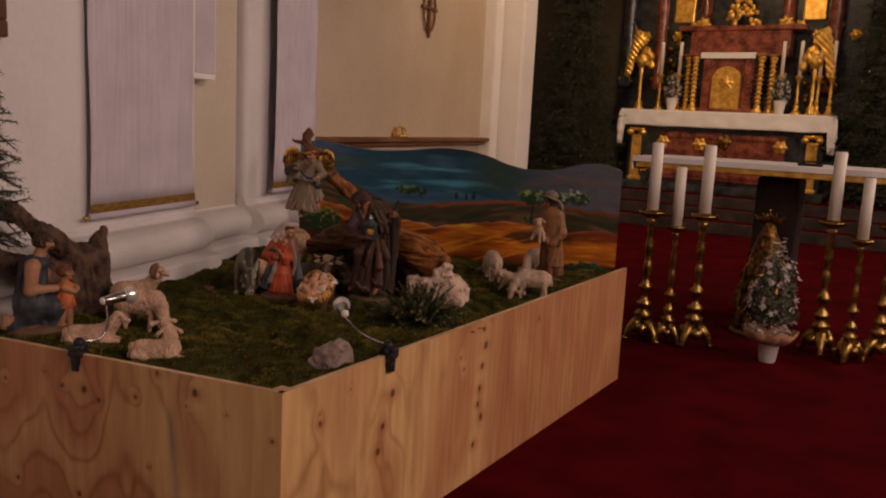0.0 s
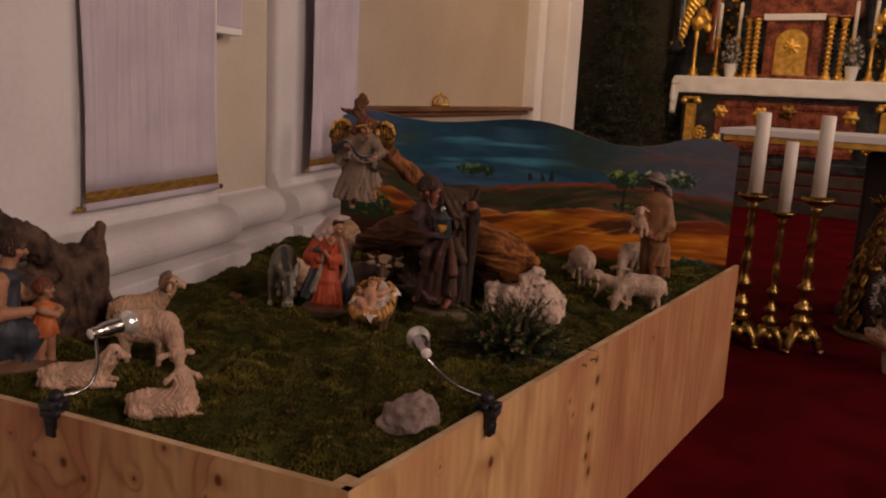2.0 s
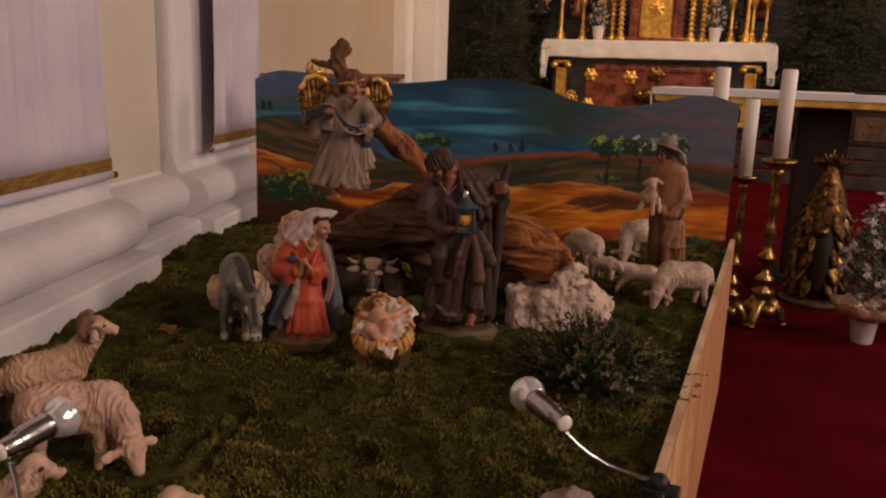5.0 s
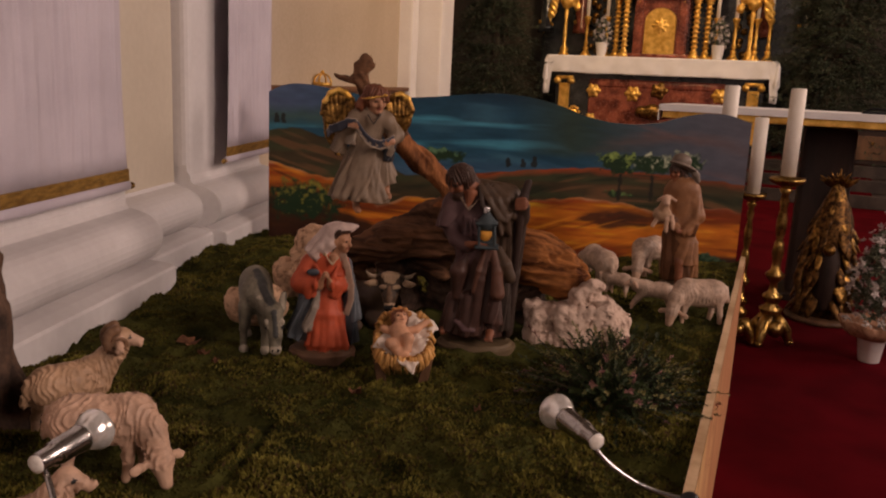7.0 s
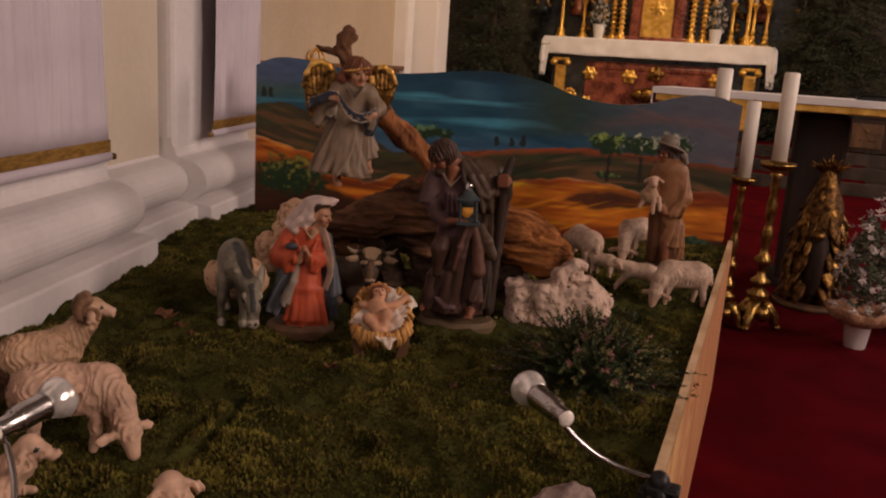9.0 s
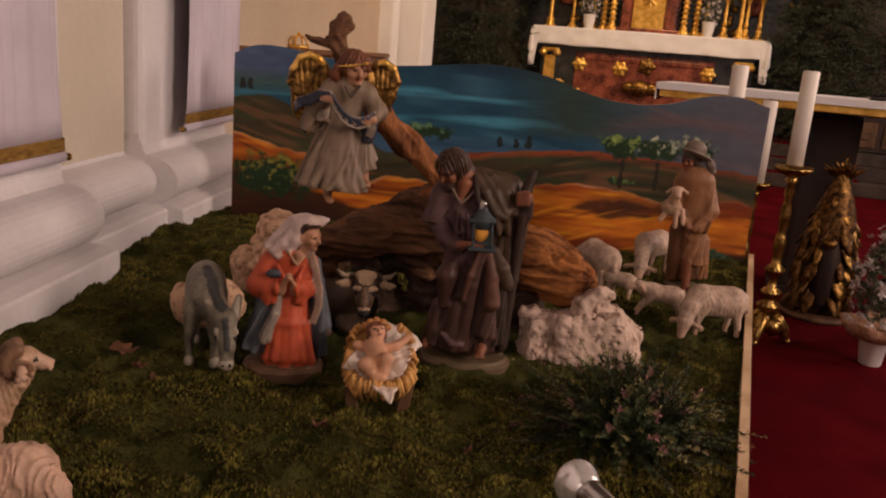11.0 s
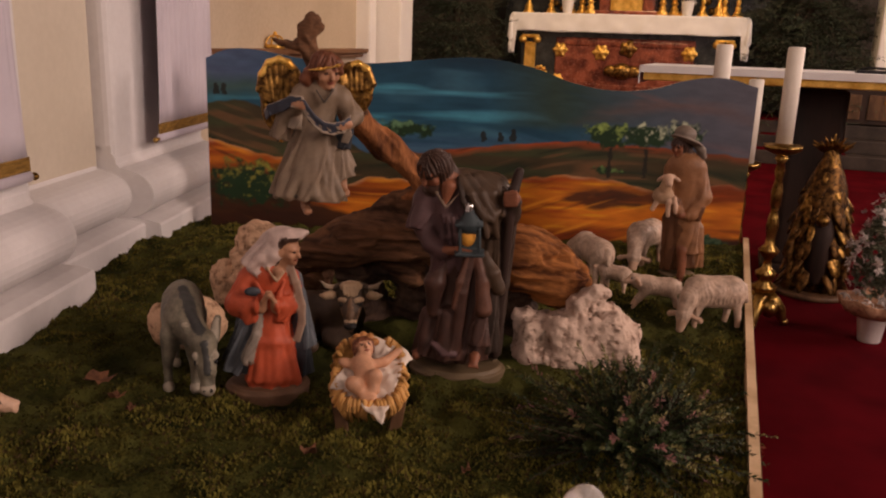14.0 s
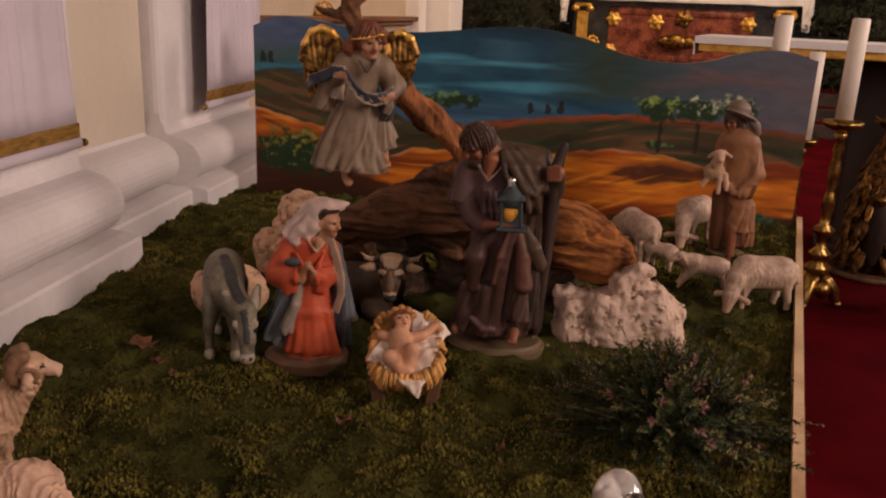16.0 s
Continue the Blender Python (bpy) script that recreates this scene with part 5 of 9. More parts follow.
# angel with a scroll, on the branch above
cv = Carving()
cv.limb((-0.0113, 0.0000, 0.1677), (-0.0242, -0.0040, 0.0322), 0.0355, 0.0710, GREYROBE, 0.0, 9, 0.012, 0.72, hem=True)
cv.limb((-0.0286, -0.0240, 0.1498), (-0.0523, -0.0246, 0.0898), 0.0032, 0.0043, GREYROBE, 0.007)
cv.limb((-0.0523, -0.0246, 0.0898), (-0.0838, -0.0314, 0.0398), 0.0043, 0.0054, GREYROBE, 0.007)
cv.limb((-0.0223, -0.0240, 0.1499), (-0.0385, -0.0306, 0.0910), 0.0032, 0.0065, GREYROBE, 0.007)
cv.limb((-0.0385, -0.0306, 0.0910), (-0.0592, -0.0414, 0.0420), 0.0065, 0.0097, GREYROBE, 0.007)
cv.limb((-0.0161, -0.0240, 0.1501), (-0.0248, -0.0336, 0.0917), 0.0032, 0.0043, GREYROBE, 0.007)
cv.limb((-0.0248, -0.0336, 0.0917), (-0.0350, -0.0464, 0.0433), 0.0043, 0.0054, GREYROBE, 0.007)
cv.limb((-0.0098, -0.0240, 0.1502), (-0.0112, -0.0336, 0.0920), 0.0032, 0.0065, GREYROBE, 0.007)
cv.limb((-0.0112, -0.0336, 0.0920), (-0.0110, -0.0464, 0.0437), 0.0065, 0.0097, GREYROBE, 0.007)
cv.limb((-0.0036, -0.0240, 0.1504), (0.0024, -0.0306, 0.0918), 0.0032, 0.0043, GREYROBE, 0.007)
cv.limb((0.0024, -0.0306, 0.0918), (0.0132, -0.0414, 0.0431), 0.0043, 0.0054, GREYROBE, 0.007)
cv.limb((0.0027, -0.0240, 0.1506), (0.0161, -0.0246, 0.0911), 0.0032, 0.0065, GREYROBE, 0.007)
cv.limb((0.0161, -0.0246, 0.0911), (0.0376, -0.0314, 0.0416), 0.0065, 0.0097, GREYROBE, 0.007)
cv.limb((0.0152, 0.0000, 0.1524), (0.0372, -0.0040, 0.0685), 0.0215, 0.0280, GREYROBE, 0.01, 6, 0.006, 0.8, 0.0, hem=True)
cv.limb((0.0280, 0.0040, 0.1522), (0.0523, 0.0040, 0.0874), 0.0118, 0.0161, GREYROBE, 0.006, 5, 0.005, 1.0, 0.0, hem=True)
cv.limb((0.0002, 0.0000, 0.2283), (-0.0082, 0.0000, 0.1561), 0.0344, 0.0323, GREYROBE, 0.012, 7, 0.003, 0.8)
cv.limb((-0.0291, 0.0000, 0.2273), (0.0360, 0.0000, 0.2252), 0.0204, 0.0194, GREYROBE, 0.012)
cv.limb((-0.0354, 0.0000, 0.2230), (-0.0579, -0.0120, 0.1940), 0.0204, 0.0215, GREYROBE, 0.008, 5, 0.003)
cv.limb((-0.0579, -0.0120, 0.1940), (-0.0402, -0.0380, 0.2090), 0.0194, 0.0129, GREYROBE, 0.008)
cv.limb((-0.0640, -0.0140, 0.1940), (-0.0772, -0.0100, 0.1459), 0.0161, 0.0183, GREYROBE, 0.006, 5, 0.005, 1.0, 0.0, hem=True)
cv.limb((-0.0450, -0.0240, 0.1871), (-0.0493, -0.0240, 0.1661), 0.0108, 0.0140, GREYL, 0.004, 5, 0.004, 1.0, 0.0, hem=True)
cv.limb((0.0403, 0.0000, 0.2190), (0.0616, -0.0120, 0.1911), 0.0183, 0.0183, GREYROBE, 0.01, 5, 0.003)
cv.limb((0.0615, -0.0140, 0.1912), (0.0486, -0.0360, 0.1762), 0.0161, 0.0118, GREYROBE, 0.008)
cv.limb((0.0530, -0.0180, 0.1850), (0.0409, -0.0100, 0.1305), 0.0118, 0.0140, BLUED, 0.006, 5, 0.005, 1.0, 0.0, hem=True)
cv.blob((-0.0398, -0.0500, 0.2120), (0.0108, 0.0086, 0.0075), SKIN, 0.003, (0, 0, 0))
cv.limb((-0.0396, -0.0540, 0.2164), (-0.0293, -0.0600, 0.2151), 0.0030, 0.0026, SKIN, 0.002)
cv.limb((-0.0396, -0.0540, 0.2123), (-0.0293, -0.0600, 0.2111), 0.0030, 0.0026, SKIN, 0.002)
cv.limb((-0.0396, -0.0540, 0.2083), (-0.0293, -0.0600, 0.2070), 0.0030, 0.0026, SKIN, 0.002)
cv.blob((0.0483, -0.0500, 0.1776), (0.0108, 0.0097, 0.0086), SKIN, 0.003, (0, 0, 0))
cv.limb((0.0461, -0.0560, 0.1802), (0.0378, -0.0600, 0.1783), 0.0030, 0.0026, SKIN, 0.002)
cv.limb((0.0461, -0.0560, 0.1761), (0.0379, -0.0600, 0.1742), 0.0030, 0.0026, SKIN, 0.002)
cv.limb((0.0462, -0.0560, 0.1719), (0.0379, -0.0600, 0.1701), 0.0030, 0.0026, SKIN, 0.002)
cv.ribbon([(-0.1015, -0.0100, 0.1884), (-0.0937, -0.0300, 0.1986), (-0.0746, -0.0420, 0.2063), (-0.0518, -0.0520, 0.2179), (-0.0335, -0.0560, 0.2167), (-0.0234, -0.0580, 0.2009), (-0.0112, -0.0590, 0.1851), (0.0051, -0.0600, 0.1733), (0.0235, -0.0590, 0.1696), (0.0420, -0.0570, 0.1740), (0.0544, -0.0500, 0.1840)], (0.1, -0.35, 0.9), 0.01, 0.002, SASH, 0.002)
cv.ribbon([(-0.1013, -0.0110, 0.1983), (-0.0935, -0.0310, 0.2084), (-0.0744, -0.0430, 0.2160), (-0.0516, -0.0530, 0.2275), (-0.0334, -0.0570, 0.2264), (-0.0233, -0.0590, 0.2107), (-0.0112, -0.0600, 0.1949), (0.0051, -0.0610, 0.1832), (0.0235, -0.0600, 0.1795), (0.0419, -0.0580, 0.1839), (0.0543, -0.0510, 0.1939)], (0, -1, 0.2), 0.0032, 0.0017, GREYL, 0.002)
cv.ribbon([(-0.0518, -0.0530, 0.2083), (-0.0335, -0.0570, 0.2072), (-0.0234, -0.0590, 0.1914), (-0.0112, -0.0600, 0.1755), (0.0052, -0.0610, 0.1637), (0.0236, -0.0600, 0.1599), (0.0421, -0.0580, 0.1643), (0.0545, -0.0510, 0.1742)], (0, -1, 0.2), 0.002, 0.0017, GREYL, 0.002)
cv.limb((-0.0263, -0.0605, 0.2021), (-0.0213, -0.0610, 0.1962), 0.0016, 0.0016, GREYL, 0.0)
cv.limb((-0.0162, -0.0605, 0.1881), (-0.0112, -0.0610, 0.1822), 0.0016, 0.0016, GREYL, 0.0)
cv.limb((-0.0020, -0.0605, 0.1773), (0.0031, -0.0610, 0.1713), 0.0016, 0.0016, GREYL, 0.0)
cv.limb((0.0133, -0.0605, 0.1726), (0.0184, -0.0610, 0.1666), 0.0016, 0.0016, GREYL, 0.0)
cv.limb((0.0296, -0.0605, 0.1751), (0.0348, -0.0610, 0.1691), 0.0016, 0.0016, GREYL, 0.0)
cv.ribbon([(0.0463, -0.0460, 0.1730), (0.0507, -0.0400, 0.1578), (0.0447, -0.0340, 0.1443)], (1, 0, 0.2), 0.008, 0.0022, GREYL, 0.003)
cv.limb((-0.0854, -0.0148, 0.0367), (-0.0692, -0.0302, 0.0393), 0.0022, 0.0022, GREYD, 0.0)
cv.limb((-0.0692, -0.0302, 0.0393), (-0.0535, -0.0412, 0.0410), 0.0022, 0.0022, GREYD, 0.0)
cv.limb((-0.0535, -0.0412, 0.0410), (-0.0381, -0.0478, 0.0419), 0.0022, 0.0022, GREYD, 0.0)
cv.limb((-0.0381, -0.0478, 0.0419), (-0.0229, -0.0500, 0.0420), 0.0022, 0.0022, GREYD, 0.0)
cv.limb((-0.0229, -0.0500, 0.0420), (-0.0078, -0.0478, 0.0424), 0.0022, 0.0022, GREYD, 0.0)
cv.limb((-0.0078, -0.0478, 0.0424), (0.0074, -0.0412, 0.0419), 0.0022, 0.0022, GREYD, 0.0)
cv.limb((0.0074, -0.0412, 0.0419), (0.0227, -0.0302, 0.0406), 0.0022, 0.0022, GREYD, 0.0)
cv.limb((0.0227, -0.0302, 0.0406), (0.0384, -0.0148, 0.0385), 0.0022, 0.0022, GREYD, 0.0)
cv.limb((0.0384, -0.0148, 0.0385), (0.0545, 0.0050, 0.0355), 0.0022, 0.0022, GREYD, 0.0)
cv.limb((0.0065, -0.0060, 0.2310), (0.0107, -0.0120, 0.2501), 0.0140, 0.0129, SKIN, 0.006)
cv.limb((-0.0076, -0.0320, 0.2383), (0.0069, -0.0380, 0.2166), 0.0022, 0.0022, GREYD, 0.0)
cv.limb((0.0232, -0.0300, 0.2392), (0.0079, -0.0380, 0.2166), 0.0022, 0.0022, GREYD, 0.0)
cv.head((0.0086, -0.0140, 0.2727), 0.03, 30, 16, SKIN, HAIRR, 0, 15, 0.44, 0.62, True, 0.20)
cv.limb((-0.0222, -0.0200, 0.2698), (-0.0285, -0.0180, 0.2573), 0.0097, 0.0097, HAIRR, 0.005)
cv.limb((-0.0285, -0.0180, 0.2573), (-0.0203, -0.0160, 0.2493), 0.0097, 0.0065, HAIRR, 0.005)
cv.limb((-0.0038, -0.0160, 0.2948), (0.0168, -0.0240, 0.2977), 0.0086, 0.0075, HAIRR, 0.006)
cv.limb((0.0168, -0.0240, 0.2977), (0.0333, -0.0240, 0.2882), 0.0075, 0.0065, HAIRR, 0.006)
cv.limb((0.0333, -0.0240, 0.2882), (0.0376, -0.0200, 0.2699), 0.0065, 0.0054, HAIRR, 0.006)
cv.limb((-0.0218, -0.0340, 0.2744), (0.0007, -0.0430, 0.2755), 0.0019, 0.0019, GOLD, 0.0)
cv.limb((0.0007, -0.0430, 0.2755), (0.0209, -0.0460, 0.2804), 0.0019, 0.0019, GOLD, 0.0)
cv.limb((0.0209, -0.0460, 0.2804), (0.0372, -0.0400, 0.2848), 0.0019, 0.0019, GOLD, 0.0)
cv.blob((0.0311, -0.0460, 0.2838), (0.0043, 0.0022, 0.0043), GOLD, 0.0, (0, 0, 0))
cv.limb((-0.0294, -0.0080, 0.0329), (-0.0294, -0.0120, 0.0160), 0.0097, 0.0086, SKIN, 0.004)
cv.blob((-0.0248, -0.0220, 0.0092), (0.0086, 0.0140, 0.0065), SKIN, 0.004, (0, 0, 0))
cv.limb((0.0416, 0.0000, 0.0657), (0.0437, -0.0080, 0.0517), 0.0086, 0.0075, SKIN, 0.004)
cv.blob((0.0480, -0.0140, 0.0440), (0.0075, 0.0118, 0.0075), SKIN, 0.004, (0, 0, 0))
cv.blob((-0.0768, 0.0290, 0.2195), (0.0360, 0.0095, 0.0660), WINGGOLD, 0.004, (0, 8, 0))
cv.blob((0.0686, 0.0290, 0.2413), (0.0300, 0.0095, 0.0470), WINGGOLD, 0.004, (0, -10, 0))
cv.limb((-0.0383, 0.0260, 0.2423), (-0.0465, 0.0240, 0.2673), 0.0075, 0.0075, WINGGOLD, 0.003)
cv.limb((-0.0466, 0.0260, 0.2672), (-0.0611, 0.0240, 0.2834), 0.0075, 0.0075, GOLD, 0.003)
cv.limb((-0.0612, 0.0260, 0.2834), (-0.0777, 0.0240, 0.2890), 0.0075, 0.0075, GOLD, 0.003)
cv.limb((-0.0778, 0.0260, 0.2890), (-0.0965, 0.0240, 0.2821), 0.0075, 0.0075, GOLD, 0.003)
cv.limb((-0.0966, 0.0260, 0.2820), (-0.1092, 0.0240, 0.2609), 0.0075, 0.0075, GOLD, 0.003)
cv.limb((-0.1094, 0.0260, 0.2608), (-0.1149, 0.0240, 0.2336), 0.0075, 0.0075, WINGGOLD, 0.003)
cv.limb((-0.0398, 0.0240, 0.2456), (-0.0437, 0.0200, 0.2224), 0.0056, 0.0037, GOLD, 0.0025)
cv.limb((-0.0453, 0.0240, 0.2615), (-0.0490, 0.0200, 0.2223), 0.0056, 0.0037, WINGGOLD, 0.0025)
cv.limb((-0.0539, 0.0240, 0.2732), (-0.0553, 0.0200, 0.2215), 0.0056, 0.0037, WINGGOLD, 0.0025)
cv.limb((-0.0638, 0.0240, 0.2818), (-0.0624, 0.0200, 0.2201), 0.0056, 0.0037, WINGGOLD, 0.0025)
cv.limb((-0.0748, 0.0240, 0.2853), (-0.0709, 0.0200, 0.2170), 0.0056, 0.0037, WINGGOLD, 0.0025)
cv.limb((-0.0868, 0.0240, 0.2826), (-0.0804, 0.0200, 0.2123), 0.0056, 0.0037, WINGGOLD, 0.0025)
cv.limb((-0.0983, 0.0240, 0.2758), (-0.0899, 0.0200, 0.2090), 0.0056, 0.0037, WINGGOLD, 0.0025)
cv.limb((-0.1068, 0.0240, 0.2623), (-0.0982, 0.0200, 0.2116), 0.0056, 0.0037, WINGGOLD, 0.0025)
cv.limb((-0.1118, 0.0240, 0.2459), (-0.1055, 0.0200, 0.2142), 0.0056, 0.0037, WINGGOLD, 0.0025)
cv.limb((-0.0450, 0.0270, 0.2350), (-0.0488, 0.0230, 0.2036), 0.0049, 0.0032, WINGGOLD, 0.0025)
cv.limb((-0.0510, 0.0270, 0.2409), (-0.0539, 0.0230, 0.1944), 0.0049, 0.0032, WINGGOLD, 0.0025)
cv.limb((-0.0589, 0.0270, 0.2447), (-0.0589, 0.0230, 0.1868), 0.0049, 0.0032, WINGGOLD, 0.0025)
cv.limb((-0.0681, 0.0270, 0.2455), (-0.0654, 0.0230, 0.1796), 0.0049, 0.0032, WINGGOLD, 0.0025)
cv.limb((-0.0779, 0.0270, 0.2440), (-0.0727, 0.0230, 0.1729), 0.0049, 0.0032, WINGGOLD, 0.0025)
cv.limb((-0.0889, 0.0270, 0.2390), (-0.0811, 0.0230, 0.1673), 0.0049, 0.0032, WINGGOLD, 0.0025)
cv.limb((-0.0980, 0.0270, 0.2346), (-0.0894, 0.0230, 0.1751), 0.0049, 0.0032, WINGGOLD, 0.0025)
cv.limb((-0.1057, 0.0270, 0.2300), (-0.0978, 0.0230, 0.1878), 0.0049, 0.0032, GOLD, 0.0025)
cv.limb((-0.1114, 0.0270, 0.2242), (-0.1065, 0.0230, 0.2023), 0.0049, 0.0032, WINGGOLD, 0.0025)
cv.limb((-0.0446, 0.0300, 0.2188), (-0.0483, 0.0260, 0.1974), 0.0043, 0.0028, WINGGOLD, 0.0025)
cv.limb((-0.0499, 0.0300, 0.2166), (-0.0533, 0.0260, 0.1801), 0.0043, 0.0028, WINGGOLD, 0.0025)
cv.limb((-0.0560, 0.0300, 0.2143), (-0.0573, 0.0260, 0.1660), 0.0043, 0.0028, WINGGOLD, 0.0025)
cv.limb((-0.0628, 0.0300, 0.2115), (-0.0615, 0.0260, 0.1536), 0.0043, 0.0028, WINGGOLD, 0.0025)
cv.limb((-0.0710, 0.0300, 0.2076), (-0.0673, 0.0260, 0.1434), 0.0043, 0.0028, WINGGOLD, 0.0025)
cv.limb((-0.0802, 0.0300, 0.2026), (-0.0741, 0.0260, 0.1363), 0.0043, 0.0028, GOLD, 0.0025)
cv.limb((-0.0895, 0.0300, 0.1997), (-0.0816, 0.0260, 0.1369), 0.0043, 0.0028, WINGGOLD, 0.0025)
cv.limb((-0.0979, 0.0300, 0.2043), (-0.0899, 0.0260, 0.1569), 0.0043, 0.0028, WINGGOLD, 0.0025)
cv.limb((-0.1055, 0.0300, 0.2094), (-0.0996, 0.0260, 0.1799), 0.0043, 0.0028, WINGGOLD, 0.0025)
cv.limb((0.0190, 0.0260, 0.2442), (0.0360, 0.0240, 0.2639), 0.0075, 0.0075, WINGGOLD, 0.003)
cv.limb((0.0360, 0.0260, 0.2638), (0.0529, 0.0240, 0.2814), 0.0075, 0.0075, WINGGOLD, 0.003)
cv.limb((0.0529, 0.0260, 0.2813), (0.0699, 0.0240, 0.2862), 0.0075, 0.0075, GOLD, 0.003)
cv.limb((0.0700, 0.0260, 0.2861), (0.0872, 0.0240, 0.2763), 0.0075, 0.0075, GOLD, 0.003)
cv.limb((0.0873, 0.0260, 0.2762), (0.0985, 0.0240, 0.2491), 0.0075, 0.0075, WINGGOLD, 0.003)
cv.limb((0.0220, 0.0240, 0.2468), (0.0301, 0.0200, 0.2324), 0.0056, 0.0037, GOLD, 0.0025)
cv.limb((0.0326, 0.0240, 0.2586), (0.0402, 0.0200, 0.2333), 0.0056, 0.0037, WINGGOLD, 0.0025)
cv.limb((0.0431, 0.0240, 0.2696), (0.0489, 0.0200, 0.2347), 0.0056, 0.0037, WINGGOLD, 0.0025)
cv.limb((0.0536, 0.0240, 0.2797), (0.0569, 0.0200, 0.2363), 0.0056, 0.0037, WINGGOLD, 0.0025)
cv.limb((0.0642, 0.0240, 0.2826), (0.0657, 0.0200, 0.2365), 0.0056, 0.0037, WINGGOLD, 0.0025)
cv.limb((0.0748, 0.0240, 0.2816), (0.0750, 0.0200, 0.2374), 0.0056, 0.0037, WINGGOLD, 0.0025)
cv.limb((0.0856, 0.0240, 0.2757), (0.0851, 0.0200, 0.2391), 0.0056, 0.0037, WINGGOLD, 0.0025)
cv.limb((0.0932, 0.0240, 0.2610), (0.0926, 0.0200, 0.2401), 0.0056, 0.0037, WINGGOLD, 0.0025)
cv.limb((0.0319, 0.0270, 0.2408), (0.0398, 0.0230, 0.2209), 0.0049, 0.0032, WINGGOLD, 0.0025)
cv.limb((0.0420, 0.0270, 0.2463), (0.0491, 0.0230, 0.2158), 0.0049, 0.0032, WINGGOLD, 0.0025)
cv.limb((0.0511, 0.0270, 0.2517), (0.0557, 0.0230, 0.2121), 0.0049, 0.0032, WINGGOLD, 0.0025)
cv.limb((0.0604, 0.0270, 0.2548), (0.0629, 0.0230, 0.2097), 0.0049, 0.0032, WINGGOLD, 0.0025)
cv.limb((0.0699, 0.0270, 0.2562), (0.0705, 0.0230, 0.2084), 0.0049, 0.0032, WINGGOLD, 0.0025)
cv.limb((0.0803, 0.0270, 0.2549), (0.0801, 0.0230, 0.2142), 0.0049, 0.0032, WINGGOLD, 0.0025)
cv.limb((0.0895, 0.0270, 0.2517), (0.0889, 0.0230, 0.2220), 0.0049, 0.0032, WINGGOLD, 0.0025)
cv.limb((0.0966, 0.0270, 0.2454), (0.0960, 0.0230, 0.2331), 0.0049, 0.0032, GOLD, 0.0025)
cv.limb((0.0312, 0.0300, 0.2299), (0.0387, 0.0260, 0.2166), 0.0043, 0.0028, WINGGOLD, 0.0025)
cv.limb((0.0412, 0.0300, 0.2295), (0.0482, 0.0260, 0.2062), 0.0043, 0.0028, WINGGOLD, 0.0025)
cv.limb((0.0498, 0.0300, 0.2297), (0.0552, 0.0260, 0.1973), 0.0043, 0.0028, WINGGOLD, 0.0025)
cv.limb((0.0576, 0.0300, 0.2301), (0.0607, 0.0260, 0.1897), 0.0043, 0.0028, WINGGOLD, 0.0025)
cv.limb((0.0662, 0.0300, 0.2301), (0.0675, 0.0260, 0.1871), 0.0043, 0.0028, WINGGOLD, 0.0025)
cv.limb((0.0754, 0.0300, 0.2312), (0.0755, 0.0260, 0.1901), 0.0043, 0.0028, GOLD, 0.0025)
cv.limb((0.0854, 0.0300, 0.2339), (0.0849, 0.0260, 0.1999), 0.0043, 0.0028, WINGGOLD, 0.0025)
cv.limb((0.0930, 0.0300, 0.2369), (0.0924, 0.0260, 0.2176), 0.0043, 0.0028, WINGGOLD, 0.0025)
cv.limb((-0.0434, 0.0200, 0.2446), (0.0042, 0.0200, 0.2356), 0.0151, 0.0151, WINGGOLD, 0.01)
cv.limb((0.0042, 0.0200, 0.2356), (0.0361, 0.0200, 0.2472), 0.0129, 0.0108, WINGGOLD, 0.01)
ob = cv.skin("angel_statue", 0.0023, lambda p: 0.0004 * vnoise(p, 80, 4))
place(ob, (-1.792, 2.815, 0.950), 27, "carved angel with gilded wings and scroll hung on a branch", "statue", "nativity figures")

# shepherd with a lamb on his arm
cv = Carving()
cv.blob((0, 0, 0.004), (0.055, 0.045, 0.012), BASEG, 0.004)
cv.limb((-0.0039, 0.0000, 0.1844), (0.0100, 0.0040, 0.0300), 0.0460, 0.0500, TAND, 0.0, 9, 0.007, 0.8, hem=True)
cv.limb((-0.0327, -0.0100, 0.1745), (-0.0199, -0.0120, 0.0187), 0.0277, 0.0294, TAND, 0.004, 5, 0.006, 0.8, hem=True)
cv.limb((0.0180, -0.0060, 0.1850), (0.0280, -0.0120, 0.0760), 0.0330, 0.0420, TANR, 0.004, 7, 0.006, 0.9, hem=True)
cv.limb((0.0440, -0.0060, 0.1500), (0.0560, -0.0080, 0.0330), 0.0220, 0.0190, TANR, 0.008, 5, 0.005, 0.8, hem=True)
cv.limb((0.0032, -0.0260, 0.1550), (0.0149, -0.0300, 0.0776), 0.0104, 0.0156, TANR, 0.006, 0, 0, 0.8, hem=True)
cv.limb((-0.0064, 0.0000, 0.3319), (0.0007, 0.0000, 0.1725), 0.0519, 0.0485, TANR, 0.014, 6, 0.003, 0.8)
cv.limb((-0.0366, 0.0000, 0.3363), (0.0228, 0.0000, 0.3343), 0.0260, 0.0294, TANR, 0.012)
cv.limb((0.0296, 0.0000, 0.3315), (0.0519, -0.0100, 0.2491), 0.0242, 0.0260, TANR, 0.008, 5, 0.003)
cv.limb((0.0519, -0.0100, 0.2491), (0.0221, -0.0380, 0.1959), 0.0242, 0.0190, TANR, 0.008, 4, 0.003)
cv.limb((0.0458, -0.0240, 0.2165), (0.0399, -0.0260, 0.1815), 0.0156, 0.0121, TAND, 0.004, 4, 0.004, 1.0, 0.0, hem=True)
